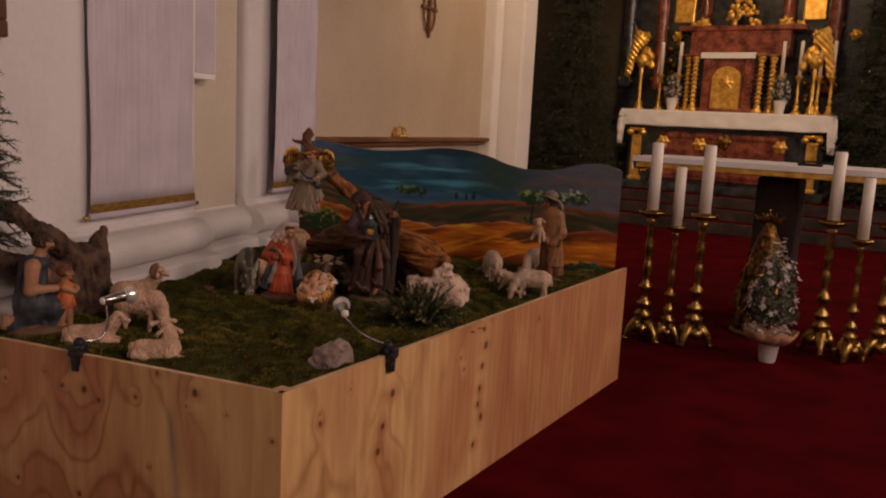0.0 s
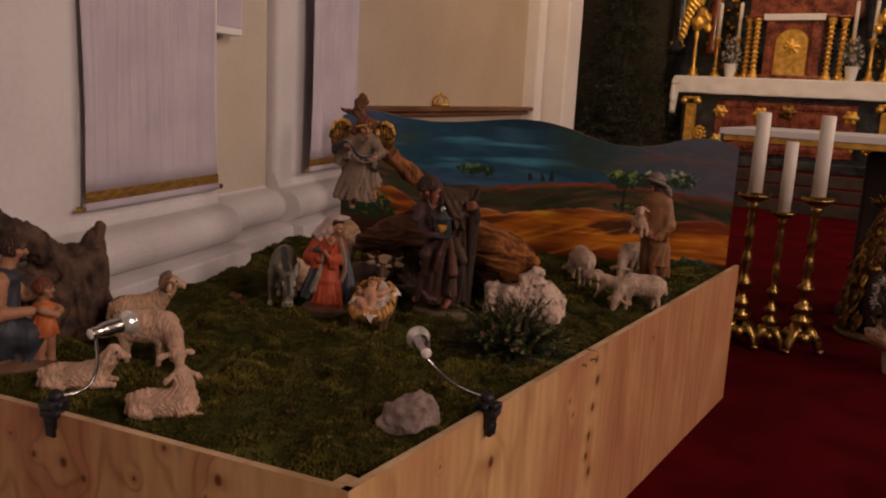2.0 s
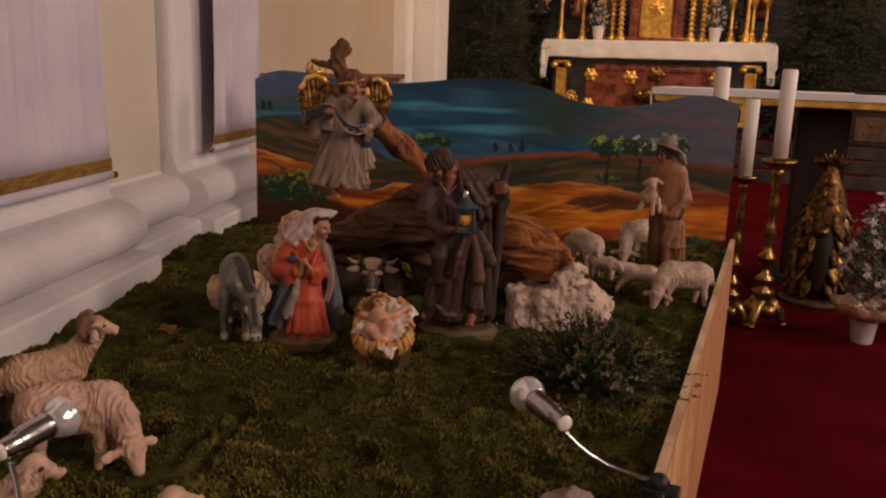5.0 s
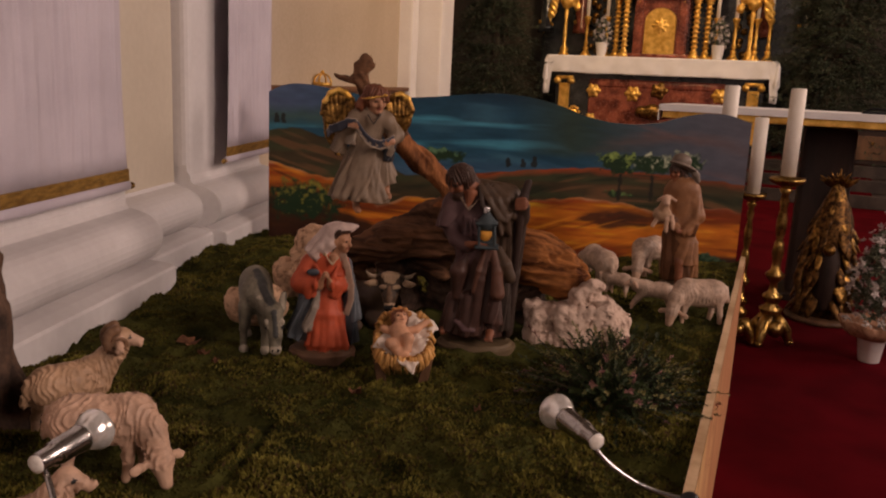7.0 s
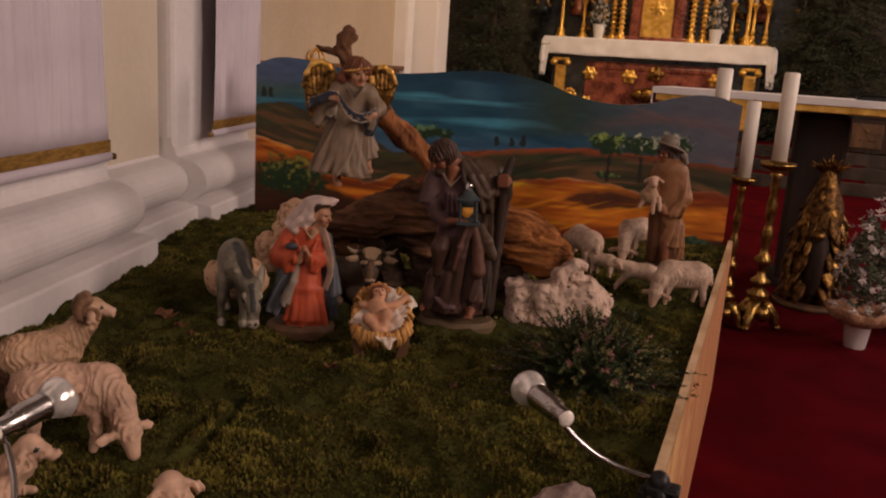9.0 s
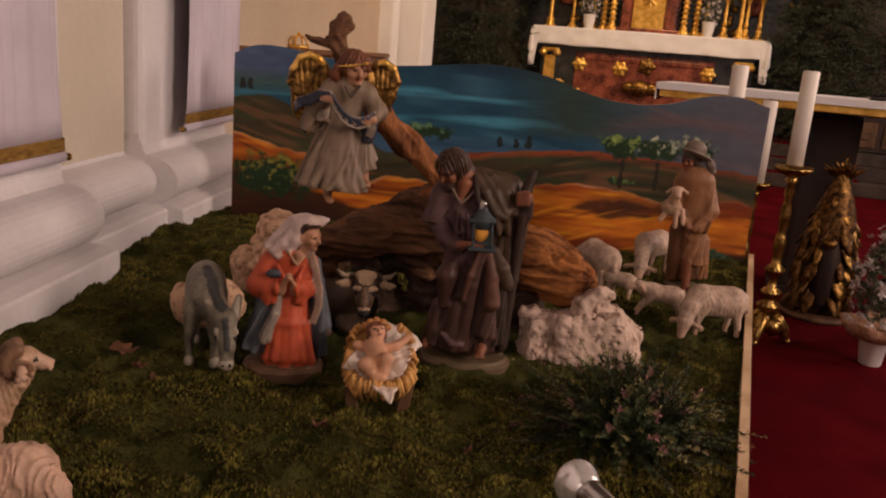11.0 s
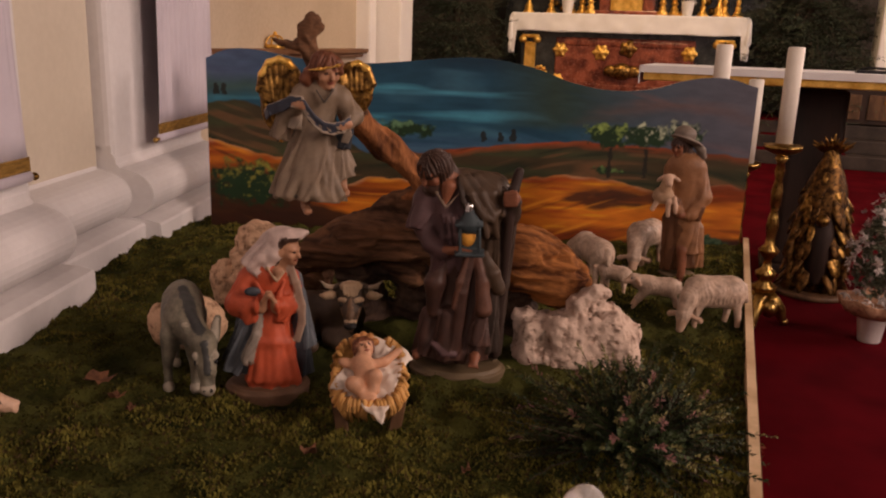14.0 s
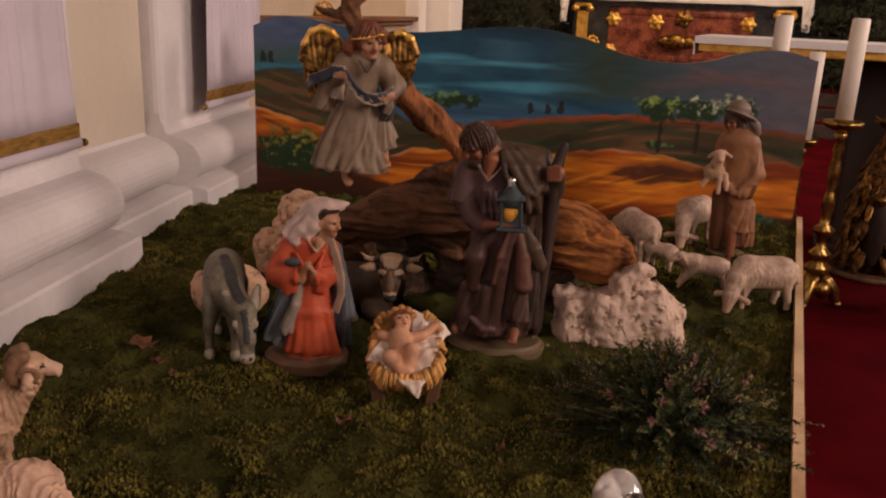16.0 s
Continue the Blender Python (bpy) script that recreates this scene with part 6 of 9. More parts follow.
cv.limb((0.0221, -0.0400, 0.1963), (-0.0070, -0.0520, 0.1957), 0.0104, 0.0087, SKINB, 0.003)
cv.limb((-0.0453, -0.0040, 0.3258), (-0.0528, -0.0240, 0.2452), 0.0225, 0.0208, TANR, 0.01)
cv.limb((-0.0528, -0.0240, 0.2452), (-0.0117, -0.0480, 0.2083), 0.0190, 0.0138, TANR, 0.008)
cv.limb((-0.0212, -0.0400, 0.2336), (-0.0103, -0.0400, 0.1931), 0.0121, 0.0138, TAND, 0.004, 4, 0.003, 1.0, 0.0, hem=True)
cv.limb((0.0100, -0.0360, 0.0900), (0.0140, -0.0400, -0.0053), 0.0150, 0.0110, SKINB, 0.003)
cv.blob((0.0145, -0.0500, -0.0050), (0.0110, 0.0200, 0.0075), SKINB, 0.003, (0, 0, 0))
cv.limb((-0.0283, 0.0000, 0.0292), (-0.0234, 0.0000, -0.0178), 0.0138, 0.0121, DARKBR, 0.004)
cv.blob((-0.0225, -0.0100, -0.0223), (0.0121, 0.0190, 0.0069), DARKBR, 0.003, (0, 0, 0))
cv.limb((-0.0176, -0.0020, 0.3450), (-0.0237, -0.0100, 0.3727), 0.0138, 0.0138, SKINB, 0.004)
cv.head((-0.0292, -0.0140, 0.3947), 0.027, -26, 8, SKINB, HAIR, 0, 18, 0.40, 0.8)
cv.limb((-0.0100, -0.0060, 0.3970), (0.0026, -0.0060, 0.3709), 0.0138, 0.0138, HAIR, 0.004)
cv.limb((0.0026, -0.0060, 0.3709), (0.0051, -0.0060, 0.3473), 0.0138, 0.0104, HAIR, 0.004)
cv.blob((-0.0172, -0.0060, 0.4335), (0.0329, 0.0329, 0.0242), HATG, 0.003, (0, 10, 0))
cv.blob((-0.0118, -0.0080, 0.4139), (0.0485, 0.0467, 0.0069), HATG, 0.006, (-12, 16, 0))
cv.limb((0.0150, -0.0060, 0.4056), (0.0333, -0.0060, 0.3868), 0.0104, 0.0121, HATG, 0.006)
cv.limb((0.0333, -0.0060, 0.3868), (0.0418, -0.0060, 0.3689), 0.0121, 0.0087, HATG, 0.006)
cv.blob((-0.0621, -0.0520, 0.2524), (0.0312, 0.0225, 0.0260), WOOLT, 0.005, (0, -12, 0))
cv.limb((-0.0575, -0.0600, 0.2746), (-0.0513, -0.0660, 0.2965), 0.0173, 0.0156, WOOLT, 0.005)
cv.limb((-0.0506, -0.0700, 0.3073), (-0.0451, -0.0860, 0.2916), 0.0138, 0.0087, FACE, 0.003)
cv.limb((-0.0626, -0.0680, 0.3127), (-0.0792, -0.0640, 0.2971), 0.0052, 0.0052, FACE, 0.002)
cv.limb((-0.0401, -0.0680, 0.3146), (-0.0212, -0.0640, 0.3022), 0.0052, 0.0052, FACE, 0.002)
cv.limb((-0.0736, -0.0580, 0.2386), (-0.0889, -0.0600, 0.2098), 0.0087, 0.0069, FACE, 0.003)
cv.limb((-0.0439, -0.0620, 0.2386), (-0.0425, -0.0640, 0.1944), 0.0087, 0.0062, FACE, 0.003)
cv.limb((-0.0285, -0.0580, 0.2463), (-0.0209, -0.0600, 0.2061), 0.0087, 0.0062, FACE, 0.003)
ob = cv.skin("shepherd_statue", 0.0028, lambda p: 0.0008 * vnoise(p, 80, 4))
place(ob, (-1.165, 3.955, 0.612), 2, "painted carved shepherd in a tan tunic and hat carrying a lamb", "statue", "nativity figures")

# kneeling shepherd with a child
cv = Carving()
base_plate(cv, 0.098, 0.055, BASEP, 0.016)
cv.limb((-0.022, 0.0, 0.225), (-0.035, 0.0, 0.10), 0.044, 0.050, SLATE, 0.0, 8, 0.010, 0.8)
cv.limb((-0.035, 0.0, 0.10), (0.030, -0.010, 0.085), 0.050, 0.042, SLATE, 0.02, 6, 0.004)
cv.limb((0.036, -0.008, 0.09), (0.028, -0.008, 0.025), 0.038, 0.028, SLATE, 0.012, 6, 0.008)
cv.limb((-0.04, 0.0, 0.06), (-0.085, 0.0, 0.030), 0.042, 0.026, SLATE, 0.014, 6, 0.004)
cv.limb((-0.085, 0.0, 0.045), (-0.112, 0.0, 0.030), 0.020, 0.016, SKIN, 0.006)
cv.blob((-0.108, 0.0, 0.045), (0.015, 0.014, 0.024), SKIN, 0.006)
cv.blob((-0.018, 0.0, 0.240), (0.044, 0.046, 0.024), SLATE, 0.012)
cv.limb((-0.028, -0.044, 0.235), (-0.036, -0.050, 0.155), 0.024, 0.020, SKIN, 0.010)
cv.limb((-0.036, -0.050, 0.155), (0.040, -0.042, 0.158), 0.018, 0.013, SKIN, 0.008)
cv.limb((-0.020, 0.042, 0.235), (0.030, 0.040, 0.18), 0.022, 0.017, SKIN, 0.010)
cv.limb((-0.008, 0.0, 0.255), (0.004, 0.0, 0.290), 0.019, 0.018, SKIN, 0.006)
cv.head((0.010, 0.0, 0.312), 0.031, 78, 10, SKIN, HAIR, 0, 22, 0.34, 0.7, True, 0.22)
cv.limb((0.030, -0.006, 0.288), (0.026, 0.006, 0.280), 0.010, 0.008, HAIR, 0.004)
cv.limb((0.070, -0.012, 0.150), (0.070, -0.012, 0.085), 0.022, 0.034, ORANGE, 0.0, 6, 0.006, hem=True)
cv.blob((0.070, -0.012, 0.158), (0.028, 0.024, 0.016), ORANGE, 0.008)
cv.limb((0.060, -0.016, 0.085), (0.058, -0.014, 0.020), 0.014, 0.011, SKIN, 0.004)
cv.limb((0.082, -0.008, 0.085), (0.084, -0.008, 0.020), 0.014, 0.011, SKIN, 0.004)
cv.limb((0.066, -0.036, 0.155), (0.100, -0.030, 0.140), 0.011, 0.009, SKIN, 0.006)
cv.limb((0.084, 0.010, 0.155), (0.106, -0.020, 0.155), 0.011, 0.009, SKIN, 0.006)
cv.blob((0.108, -0.026, 0.150), (0.010, 0.010, 0.010), SKIN, 0.004)
cv.limb((0.070, -0.010, 0.165), (0.072, -0.012, 0.185), 0.012, 0.012, SKIN, 0.004)
cv.head((0.074, -0.012, 0.206), 0.024, 60, 0, SKIN, HAIRR, 0, 18, 0.40, 0.6)
ob = cv.skin("kneeling_shepherd_statue", 0.0026, lambda p: 0.0008 * vnoise(p, 90, 4))
place(ob, (-2.055, 1.775, G), 62, "painted carved kneeling man in slate tunic holding a child in orange", "statue", "nativity figures")


# sheep
def sheep(name, wool_mat, length=0.2, grazing=False, lying=False, horns=False, head_turn=0.0, leap=False, res=0.0025, amp=0.0028, up=1.0, fat=1.0):
    """A carved sheep that looks along +x, its feet on z = 0."""
    cv, q = Carving(), length / 0.2
    leg = 0.0 if lying else 0.062 * q
    zb = leg + (0.030 if lying else 0.034) * q
    zb += 0.020 * q * (fat - 1)
    cv.blob((0.0, 0, zb), (0.070 * q, 0.036 * q * fat, 0.038 * q * fat), wool_mat, 0.0)
    cv.blob((-0.045 * q, 0, zb), (0.040 * q, 0.036 * q * fat, 0.037 * q * fat), wool_mat, 0.016)
    cv.blob((0.048 * q, 0, zb + 0.002), (0.036 * q, 0.034 * q * fat, 0.037 * q * fat), wool_mat, 0.016)
    ct, st = math.cos(radians(head_turn)), math.sin(radians(head_turn))
    if grazing:
        neck, head, nose = (0.094, 0.0, -0.012), (0.118, 0.0, -0.056), (0.130, 0.0, -0.092)
    else:
        neck, head, nose = (0.090, 0.0, 0.050 * up), (0.106, 0.0, 0.078 * up), (0.140, 0.0, 0.078 * up - 0.014)

    def at(p):
        x, y = p[0] - 0.060, p[1]
        return ((0.060 + x * ct - y * st) * q, (x * st + y * ct) * q, zb + p[2] * q)

    cv.limb((0.058 * q, 0, zb + 0.010 * q), at(neck), 0.031 * q, 0.025 * q, wool_mat, 0.014)
    cv.limb(at(neck), at(head), 0.024 * q, 0.020 * q, wool_mat, 0.010)
    cv.limb(at(head), at(nose), 0.0185 * q, 0.0105 * q, FACE, 0.006)
    for s in (-1, 1):
        ear = at((head[0] - 0.010, s * 0.044, head[2] - (0.016 if not grazing else 0.006)))
        cv.limb(at((head[0] - 0.004, s * 0.014, head[2] + 0.004)), ear, 0.0060 * q, 0.0085 * q, FACE, 0.003)
        mid = [h + (n - h) * 0.35 for h, n in zip(head, nose)]
        cv.blob(at((mid[0] + 0.002, s * 0.0150, mid[2] + 0.006)), 0.0028 * q, BLACKP, 0.0)
        if horns:
            before = None
            for j in range(15):
                a = radians(95 + 27 * j)
                r = 0.025 - 0.0010 * j
                p = at((head[0] - 0.010 + r * math.cos(a), s * (0.016 + 0.0016 * j), head[2] - 0.004 + r * math.sin(a)))
                rad = (0.0112 - 0.00060 * j) * q
                if before:
                    cv.limb(before, p, rad * 1.03, rad * 0.88, HORN, 0.001)
                before = p
    if lying:
        for s in (-1, 1):
            cv.limb((0.050 * q, s * 0.026 * q, 0.014 * q), (0.104 * q, s * 0.024 * q, 0.009 * q), 0.013 * q, 0.009 * q, FACE, 0.006)
            cv.limb((-0.060 * q, s * 0.030 * q, 0.018 * q), (-0.020 * q, s * 0.044 * q, 0.010 * q), 0.017 * q, 0.009 * q, wool_mat, 0.008)
    else:
        for sx in (-1, 1):
            for s in (-1, 1):
                shift = ((0.030 if sx > 0 else -0.014) if leap else 0.006 * s * sx) * q
                cv.limb((sx * 0.050 * q, s * 0.022 * q, zb - 0.016 * q), (sx * 0.054 * q + shift, s * 0.022 * q, 0.034 * q), 0.0155 * q, 0.0095 * q, wool_mat, 0.008)
                cv.limb((sx * 0.054 * q + shift, s * 0.022 * q, 0.036 * q), (sx * 0.052 * q + shift * 1.6, s * 0.022 * q, 0.004), 0.0085 * q, 0.0075 * q, FACE, 0.003)
    cv.limb((-0.078 * q, 0, zb + 0.018 * q), (-0.088 * q, 0, zb - 0.024 * q), 0.010 * q, 0.008 * q, wool_mat, 0.006)
    w = wool(q, amp)
    body = zb + (0.045 if not grazing else 0.05) * q
    return cv.skin(name, res * q, lambda p: w(p) * ((p[:, 2] < body + 0.02) & (p[:, 2] > 0.035 * q * (0 if lying else 1))))


FLOCK = "carved sheep on the moss"
place(sheep("ram", WOOLT, 0.186, horns=True, head_turn=-20, fat=1.12), (-2.052, 2.135, G - 0.004), 70, "carved cream ram with curled brown horns standing on moss", "sheep figure", FLOCK)
place(sheep("grazing_sheep", WOOL, 0.200, grazing=True, head_turn=-42, fat=1.15), (-1.872, 2.028, G - 0.006), 30, "carved cream sheep with wavy fleece lowering its head", "sheep figure", FLOCK)
place(sheep("lying_sheep", WOOL, 0.178, lying=True, head_turn=118, up=0.88), (-1.545, 1.832, G - 0.004), 38, "carved cream sheep lying with its head turned back", "sheep figure", FLOCK)
place(sheep("lying_sheep", WOOL, 0.178, lying=True, head_turn=-12, up=0.9), (-1.845, 1.805, G - 0.004), 47, "carved cream sheep lying beside the clip lamp", "sheep figure", FLOCK)
place(sheep("grazing_sheep", WOOLW, 0.184, grazing=True, head_turn=44, amp=0.0012, fat=1.20), (-1.046, 3.515, 0.604), 204, "carved pale sheep grazing at the platform's edge", "sheep figure", FLOCK)
place(sheep("lamb", WOOLW, 0.132, leap=True, amp=0.0008, up=0.40, head_turn=14), (-1.190, 3.600, 0.604), 192, "small carved pale lamb leaping on the moss", "sheep figure", FLOCK)
place(sheep("grazing_sheep", WOOLW, 0.200, grazing=True, head_turn=20, amp=0.0012, fat=1.10), (-1.398, 3.775, 0.606), 128, "carved pale sheep bending over its suckling lamb", "sheep figure", FLOCK)
place(sheep("lamb", WOOLW, 0.112, amp=0.0008, up=0.5), (-1.322, 3.712, 0.606), 165, "tiny carved pale lamb drinking beneath its mother", "sheep figure", FLOCK)
place(sheep("grazing_sheep", WOOLW, 0.205, grazing=True, head_turn=20, amp=0.0016, fat=1.12), (-1.275, 4.060, 0.608), 250, "carved pale sheep grazing behind the shepherd", "sheep figure", FLOCK)

# donkey, head low towards the front
cv = Carving()
cv.blob((-0.006, 0.062, 0.143), (0.042, 0.086, 0.050), DONK, 0.0)
cv.blob((-0.006, 0.004, 0.132), (0.037, 0.048, 0.045), DONK, 0.02)
cv.limb((-0.004, -0.004, 0.145), (0.026, -0.070, 0.116), 0.031, 0.022, DONK, 0.016)
last = (-0.004, 0.034, 0.186)
for q in ((0.000, 0.006, 0.176), (0.010, -0.034, 0.160), (0.022, -0.066, 0.142), (0.033, -0.090, 0.116)):
    cv.limb(last, q, 0.0095, 0.0095, DONKD, 0.004)
    last = q
cv.limb((0.032, -0.074, 0.112), (0.036, -0.092, 0.062), 0.0245, 0.0165, DONK, 0.010)
cv.limb((0.036, -0.092, 0.062), (0.036, -0.098, 0.036), 0.0155, 0.0135, DONK, 0.006)
cv.blob((0.036, -0.103, 0.030), (0.0145, 0.011, 0.013), DONKL, 0.003)
cv.limb((0.034, -0.094, 0.108), (0.037, -0.106, 0.066), 0.0065, 0.0055, DONKD, 0.004)
for s in (-1, 1):
    cv.blob((0.0345 + s * 0.0175, -0.093, 0.094), (0.0065, 0.006, 0.009), DONKL, 0.002)
    cv.blob((0.0345 + s * 0.0185, -0.096, 0.082), (0.0035, 0.0035, 0.0045), BLACKP, 0.0)
    cv.blob((0.036 + s * 0.006, -0.113, 0.030), (0.0025, 0.002, 0.003), BLACKP, 0.0)
cv.limb((0.016, -0.074, 0.118), (-0.002, -0.056, 0.144), 0.0085, 0.0055, DONKL, 0.003)
cv.limb((0.012, -0.072, 0.122), (-0.004, -0.052, 0.146), 0.0085, 0.0065, DONK, 0.003)
cv.limb((0.050, -0.070, 0.118), (0.056, -0.054, 0.150), 0.0100, 0.0060, DONKL, 0.003)
cv.limb((0.052, -0.066, 0.120), (0.059, -0.049, 0.151), 0.0100, 0.0070, DONK, 0.003)
for x, y in ((-0.036, -0.018), (0.014, -0.032), (-0.026, 0.105), (0.026, 0.105)):
    cv.limb((x * 0.8, y, 0.115), (x, y - 0.004, 0.058), 0.020, 0.0105, DONK, 0.010)
    cv.limb((x, y - 0.004, 0.060), (x, y - 0.006, 0.016), 0.0095, 0.0085, DONK, 0.004)
    cv.blob((x, y - 0.010, 0.009), (0.011, 0.013, 0.012), DONKL, 0.004)
cv.limb((0, 0.140, 0.15), (0.004, 0.152, 0.05), 0.008, 0.007, DONKD, 0.006)
ob = cv.skin("donkey", 0.0025, lambda p: 0.0008 * vnoise(p, 90, 4))
place(ob, (-2.015, 2.680, G), 36, "painted carved grey donkey lowering its pale muzzle to the moss", "donkey figure", "nativity figures")

# ox lying behind the manger
cv = Carving()
cv.blob((-0.085, 0.060, 0.060), (0.110, 0.058, 0.058), OXD, 0.0)
cv.limb((-0.030, 0.030, 0.080), (-0.008, -0.008, 0.120), 0.042, 0.030, OXD, 0.025)
cv.limb((-0.006, -0.018, 0.140), (-0.006, -0.046, 0.104), 0.0265, 0.0180, OXD, 0.010)
cv.limb((-0.006, -0.046, 0.104), (-0.006, -0.056, 0.088), 0.0165, 0.0145, OXD, 0.006)
cv.limb((-0.006, -0.047, 0.130), (-0.006, -0.064, 0.098), 0.0060, 0.0078, OXB, 0.003)
cv.blob((-0.006, -0.064, 0.089), (0.0140, 0.009, 0.0045), OXL, 0.002)
cv.blob((-0.006, -0.068, 0.080), (0.0145, 0.011, 0.0085), BLACKP, 0.002)
cv.limb((-0.006, -0.052, 0.073), (-0.006, -0.060, 0.071), 0.0090, 0.0070, OXB, 0.004)
cv.blob((-0.006, -0.026, 0.156), (0.0235, 0.018, 0.012), OXL, 0.003)
for k in range(-2, 3):
    cv.limb((-0.006 + 0.008 * k, -0.040, 0.160), (-0.006 + 0.006 * k, -0.047, 0.143 - 0.003 * (k % 2)), 0.0050, 0.0026, OXL, 0.002)
for s in (-1, 1):
    cv.limb((-0.006 + s * 0.012, -0.047, 0.130), (-0.006 + s * 0.025, -0.036, 0.128), 0.0055, 0.0048, OXL, 0.002)
    cv.blob((-0.006 + s * 0.0195, -0.046, 0.121), (0.0048, 0.004, 0.0042), BLACKP, 0.0)
    cv.limb((-0.006 + s * 0.018, -0.044, 0.112), (-0.006 + s * 0.012, -0.054, 0.096), 0.0050, 0.0045, OXB, 0.003)
    cv.limb((-0.006 + s * 0.022, -0.014, 0.141), (-0.006 + s * 0.040, -0.016, 0.137), 0.0075, 0.0105, OXD, 0.003)
    cv.limb((-0.006 + s * 0.042, -0.022, 0.135), (-0.006 + s * 0.054, -0.023, 0.133), 0.0095, 0.0082, OXL, 0.002)
    cv.limb((-0.006 + s * 0.054, -0.022, 0.133), (-0.006 + s * 0.066, -0.022, 0.134), 0.0085, 0.0035, OXL, 0.003)
    cv.limb((-0.006 + s * 0.018, -0.014, 0.156), (-0.006 + s * 0.038, -0.020, 0.151), 0.0072, 0.0066, OXD, 0.003)
    cv.limb((-0.006 + s * 0.038, -0.020, 0.151), (-0.006 + s * 0.054, -0.023, 0.155), 0.0066, 0.0050, OXH, 0.003)
    cv.limb((-0.006 + s * 0.054, -0.023, 0.155), (-0.006 + s * 0.067, -0.026, 0.169), 0.0050, 0.0018, OXH, 0.003)
cv.limb((-0.02, -0.006, 0.03), (0.020, -0.036, 0.014), 0.022, 0.013, OXD, 0.010)
cv.limb((-0.05, 0.0, 0.03), (-0.02, -0.030, 0.014), 0.022, 0.013, OXD, 0.010)
cv.limb((-0.13, 0.02, 0.03), (-0.09, -0.02, 0.015), 0.030, 0.014, OXD, 0.010)
ob = cv.skin("ox_figure", 0.0026, lambda p: 0.0008 * vnoise(p, 90, 4))
place(ob, (-1.800, 2.985, G), 24, "painted carved brown ox with pale horns lying behind the manger", "ox figure", "nativity figures")

# manger with straw, cloth and infant
manger = thing("manger", (-1.628, 2.690, G), "small wooden manger heaped with golden straw and a white cloth", "manger", rz=24)
TILT_M = pose(0, 0, 0.078, 24, 0, 0)
for sx in (-1, 1):
    for sy in (-1, 1):
        bm = box(bmesh.new(), (0.022, 0.014, 0.078 if sy < 0 else 0.110), (sx * 0.050, sy * 0.050 - 0.006, 0.028 if sy < 0 else 0.044), (0, sx * 9, 0), 0.002, 1)
        part("leg", bm, WOOD, manger)


def bed(a, f=1.0):
    """A point of the manger's rounded oblong rim at the angle a."""
    c, q = math.cos(a), math.sin(a)
    return 0.062 * f * math.copysign(abs(c) ** 0.62, c), 0.080 * f * math.copysign(abs(q) ** 0.62, q)


bm = bmesh.new()
rings = []
for f, z in ((0.55, -0.020), (0.85, -0.012), (0.96, 0.012), (0.92, 0.020), (0.70, 0.010), (0.30, 0.004)):
    rings.append([bm.verts.new(TILT_M @ Vector((*bed(2 * math.pi * k / 36, f), z))) for k in range(36)])
for lo, hi in zip(rings, rings[1:]):
    for k in range(36):
        bm.faces.new((lo[k], lo[(k + 1) % 36], hi[(k + 1) % 36], hi[k]))
bm.faces.new(rings[0]), bm.faces.new(rings[-1])
part("basket", bm, STRAW, manger, smooth=True)
rng = random.Random(5)
for j in range(30):
    a = 2 * math.pi * j / 30 + rng.uniform(-0.06, 0.06)
    for q in range(5):
        b0 = a + (q - 2) * 0.036 + rng.uniform(-0.012, 0.012)
        tw, lift, r = rng.uniform(-0.10, 0.10), rng.uniform(-0.006, 0.010), rng.uniform(0.0020, 0.0042)
        ends = ((0.84, 0.014 + lift), (0.98, 0.019 + lift), (1.08 + rng.uniform(-0.03, 0.06), 0.004 + lift), (1.00, -0.018 + rng.uniform(-0.010, 0.008)))
        p = [TILT_M @ Vector((*bed(b0 + tw * i / 3 + 0.03 * math.sin(3 * a), f), z)) for i, (f, z) in enumerate(ends)]
        part("straw", tube(bmesh.new(), p, [r * 0.8, r * 1.15, r * 1.1, r * 0.7], 5), STRAW, manger, "", True)
ns = 46
a, b = np.meshgrid(np.linspace(-1, 1, ns), np.linspace(-1, 1, ns), indexing="ij")
cp = np.stack([a * 0.05, b * 0.07, a * 0], -1)
turn = radians(-24)
x0, y0 = 0.050 * a, 0.072 * b
x, y = x0 * math.cos(turn) - y0 * math.sin(turn) + 0.006, x0 * math.sin(turn) + y0 * math.cos(turn)
rim = np.maximum(np.abs(x) / 0.062, np.abs(y) / 0.080)
tip = np.clip((a - b - 0.9) / 1.1, 0, 1)
y = y - 0.040 * tip
z = 0.012 + 0.018 * np.minimum(rim, 1.1) ** 3 + 0.0045 * vnoise(cp, 90, 3) + 0.003 * np.sin(60 * (x0 + 0.6 * y0)) - 0.045 * np.clip(rim - 0.95, 0, 1) * 2
cloth_pts = np.array([TILT_M @ Vector(v) for v in np.stack([x, y, z], -1).reshape(-1, 3)])
ob = grid_mesh("swaddling_cloth", cloth_pts, ns, ns, SWADDLE, manger, "crumpled white cloth")
mod = ob.modifiers.new("thick", "SOLIDIFY")
mod.thickness = 0.003
cv = Carving()
cv.limb((-0.0129, -0.0031, 0.0947), (-0.0062, -0.0319, 0.0819), 0.0200, 0.0189, SKINP, 0.008)
cv.limb((-0.0293, -0.0006, 0.0936), (-0.0437, 0.0031, 0.0953), 0.0095, 0.0084, SKINP, 0.005)
cv.limb((-0.0437, 0.0031, 0.0953), (-0.0498, 0.0031, 0.0975), 0.0084, 0.0063, SKINP, 0.005)
cv.limb((0.0075, -0.0005, 0.0937), (0.0280, 0.0035, 0.0976), 0.0095, 0.0084, SKINP, 0.005)
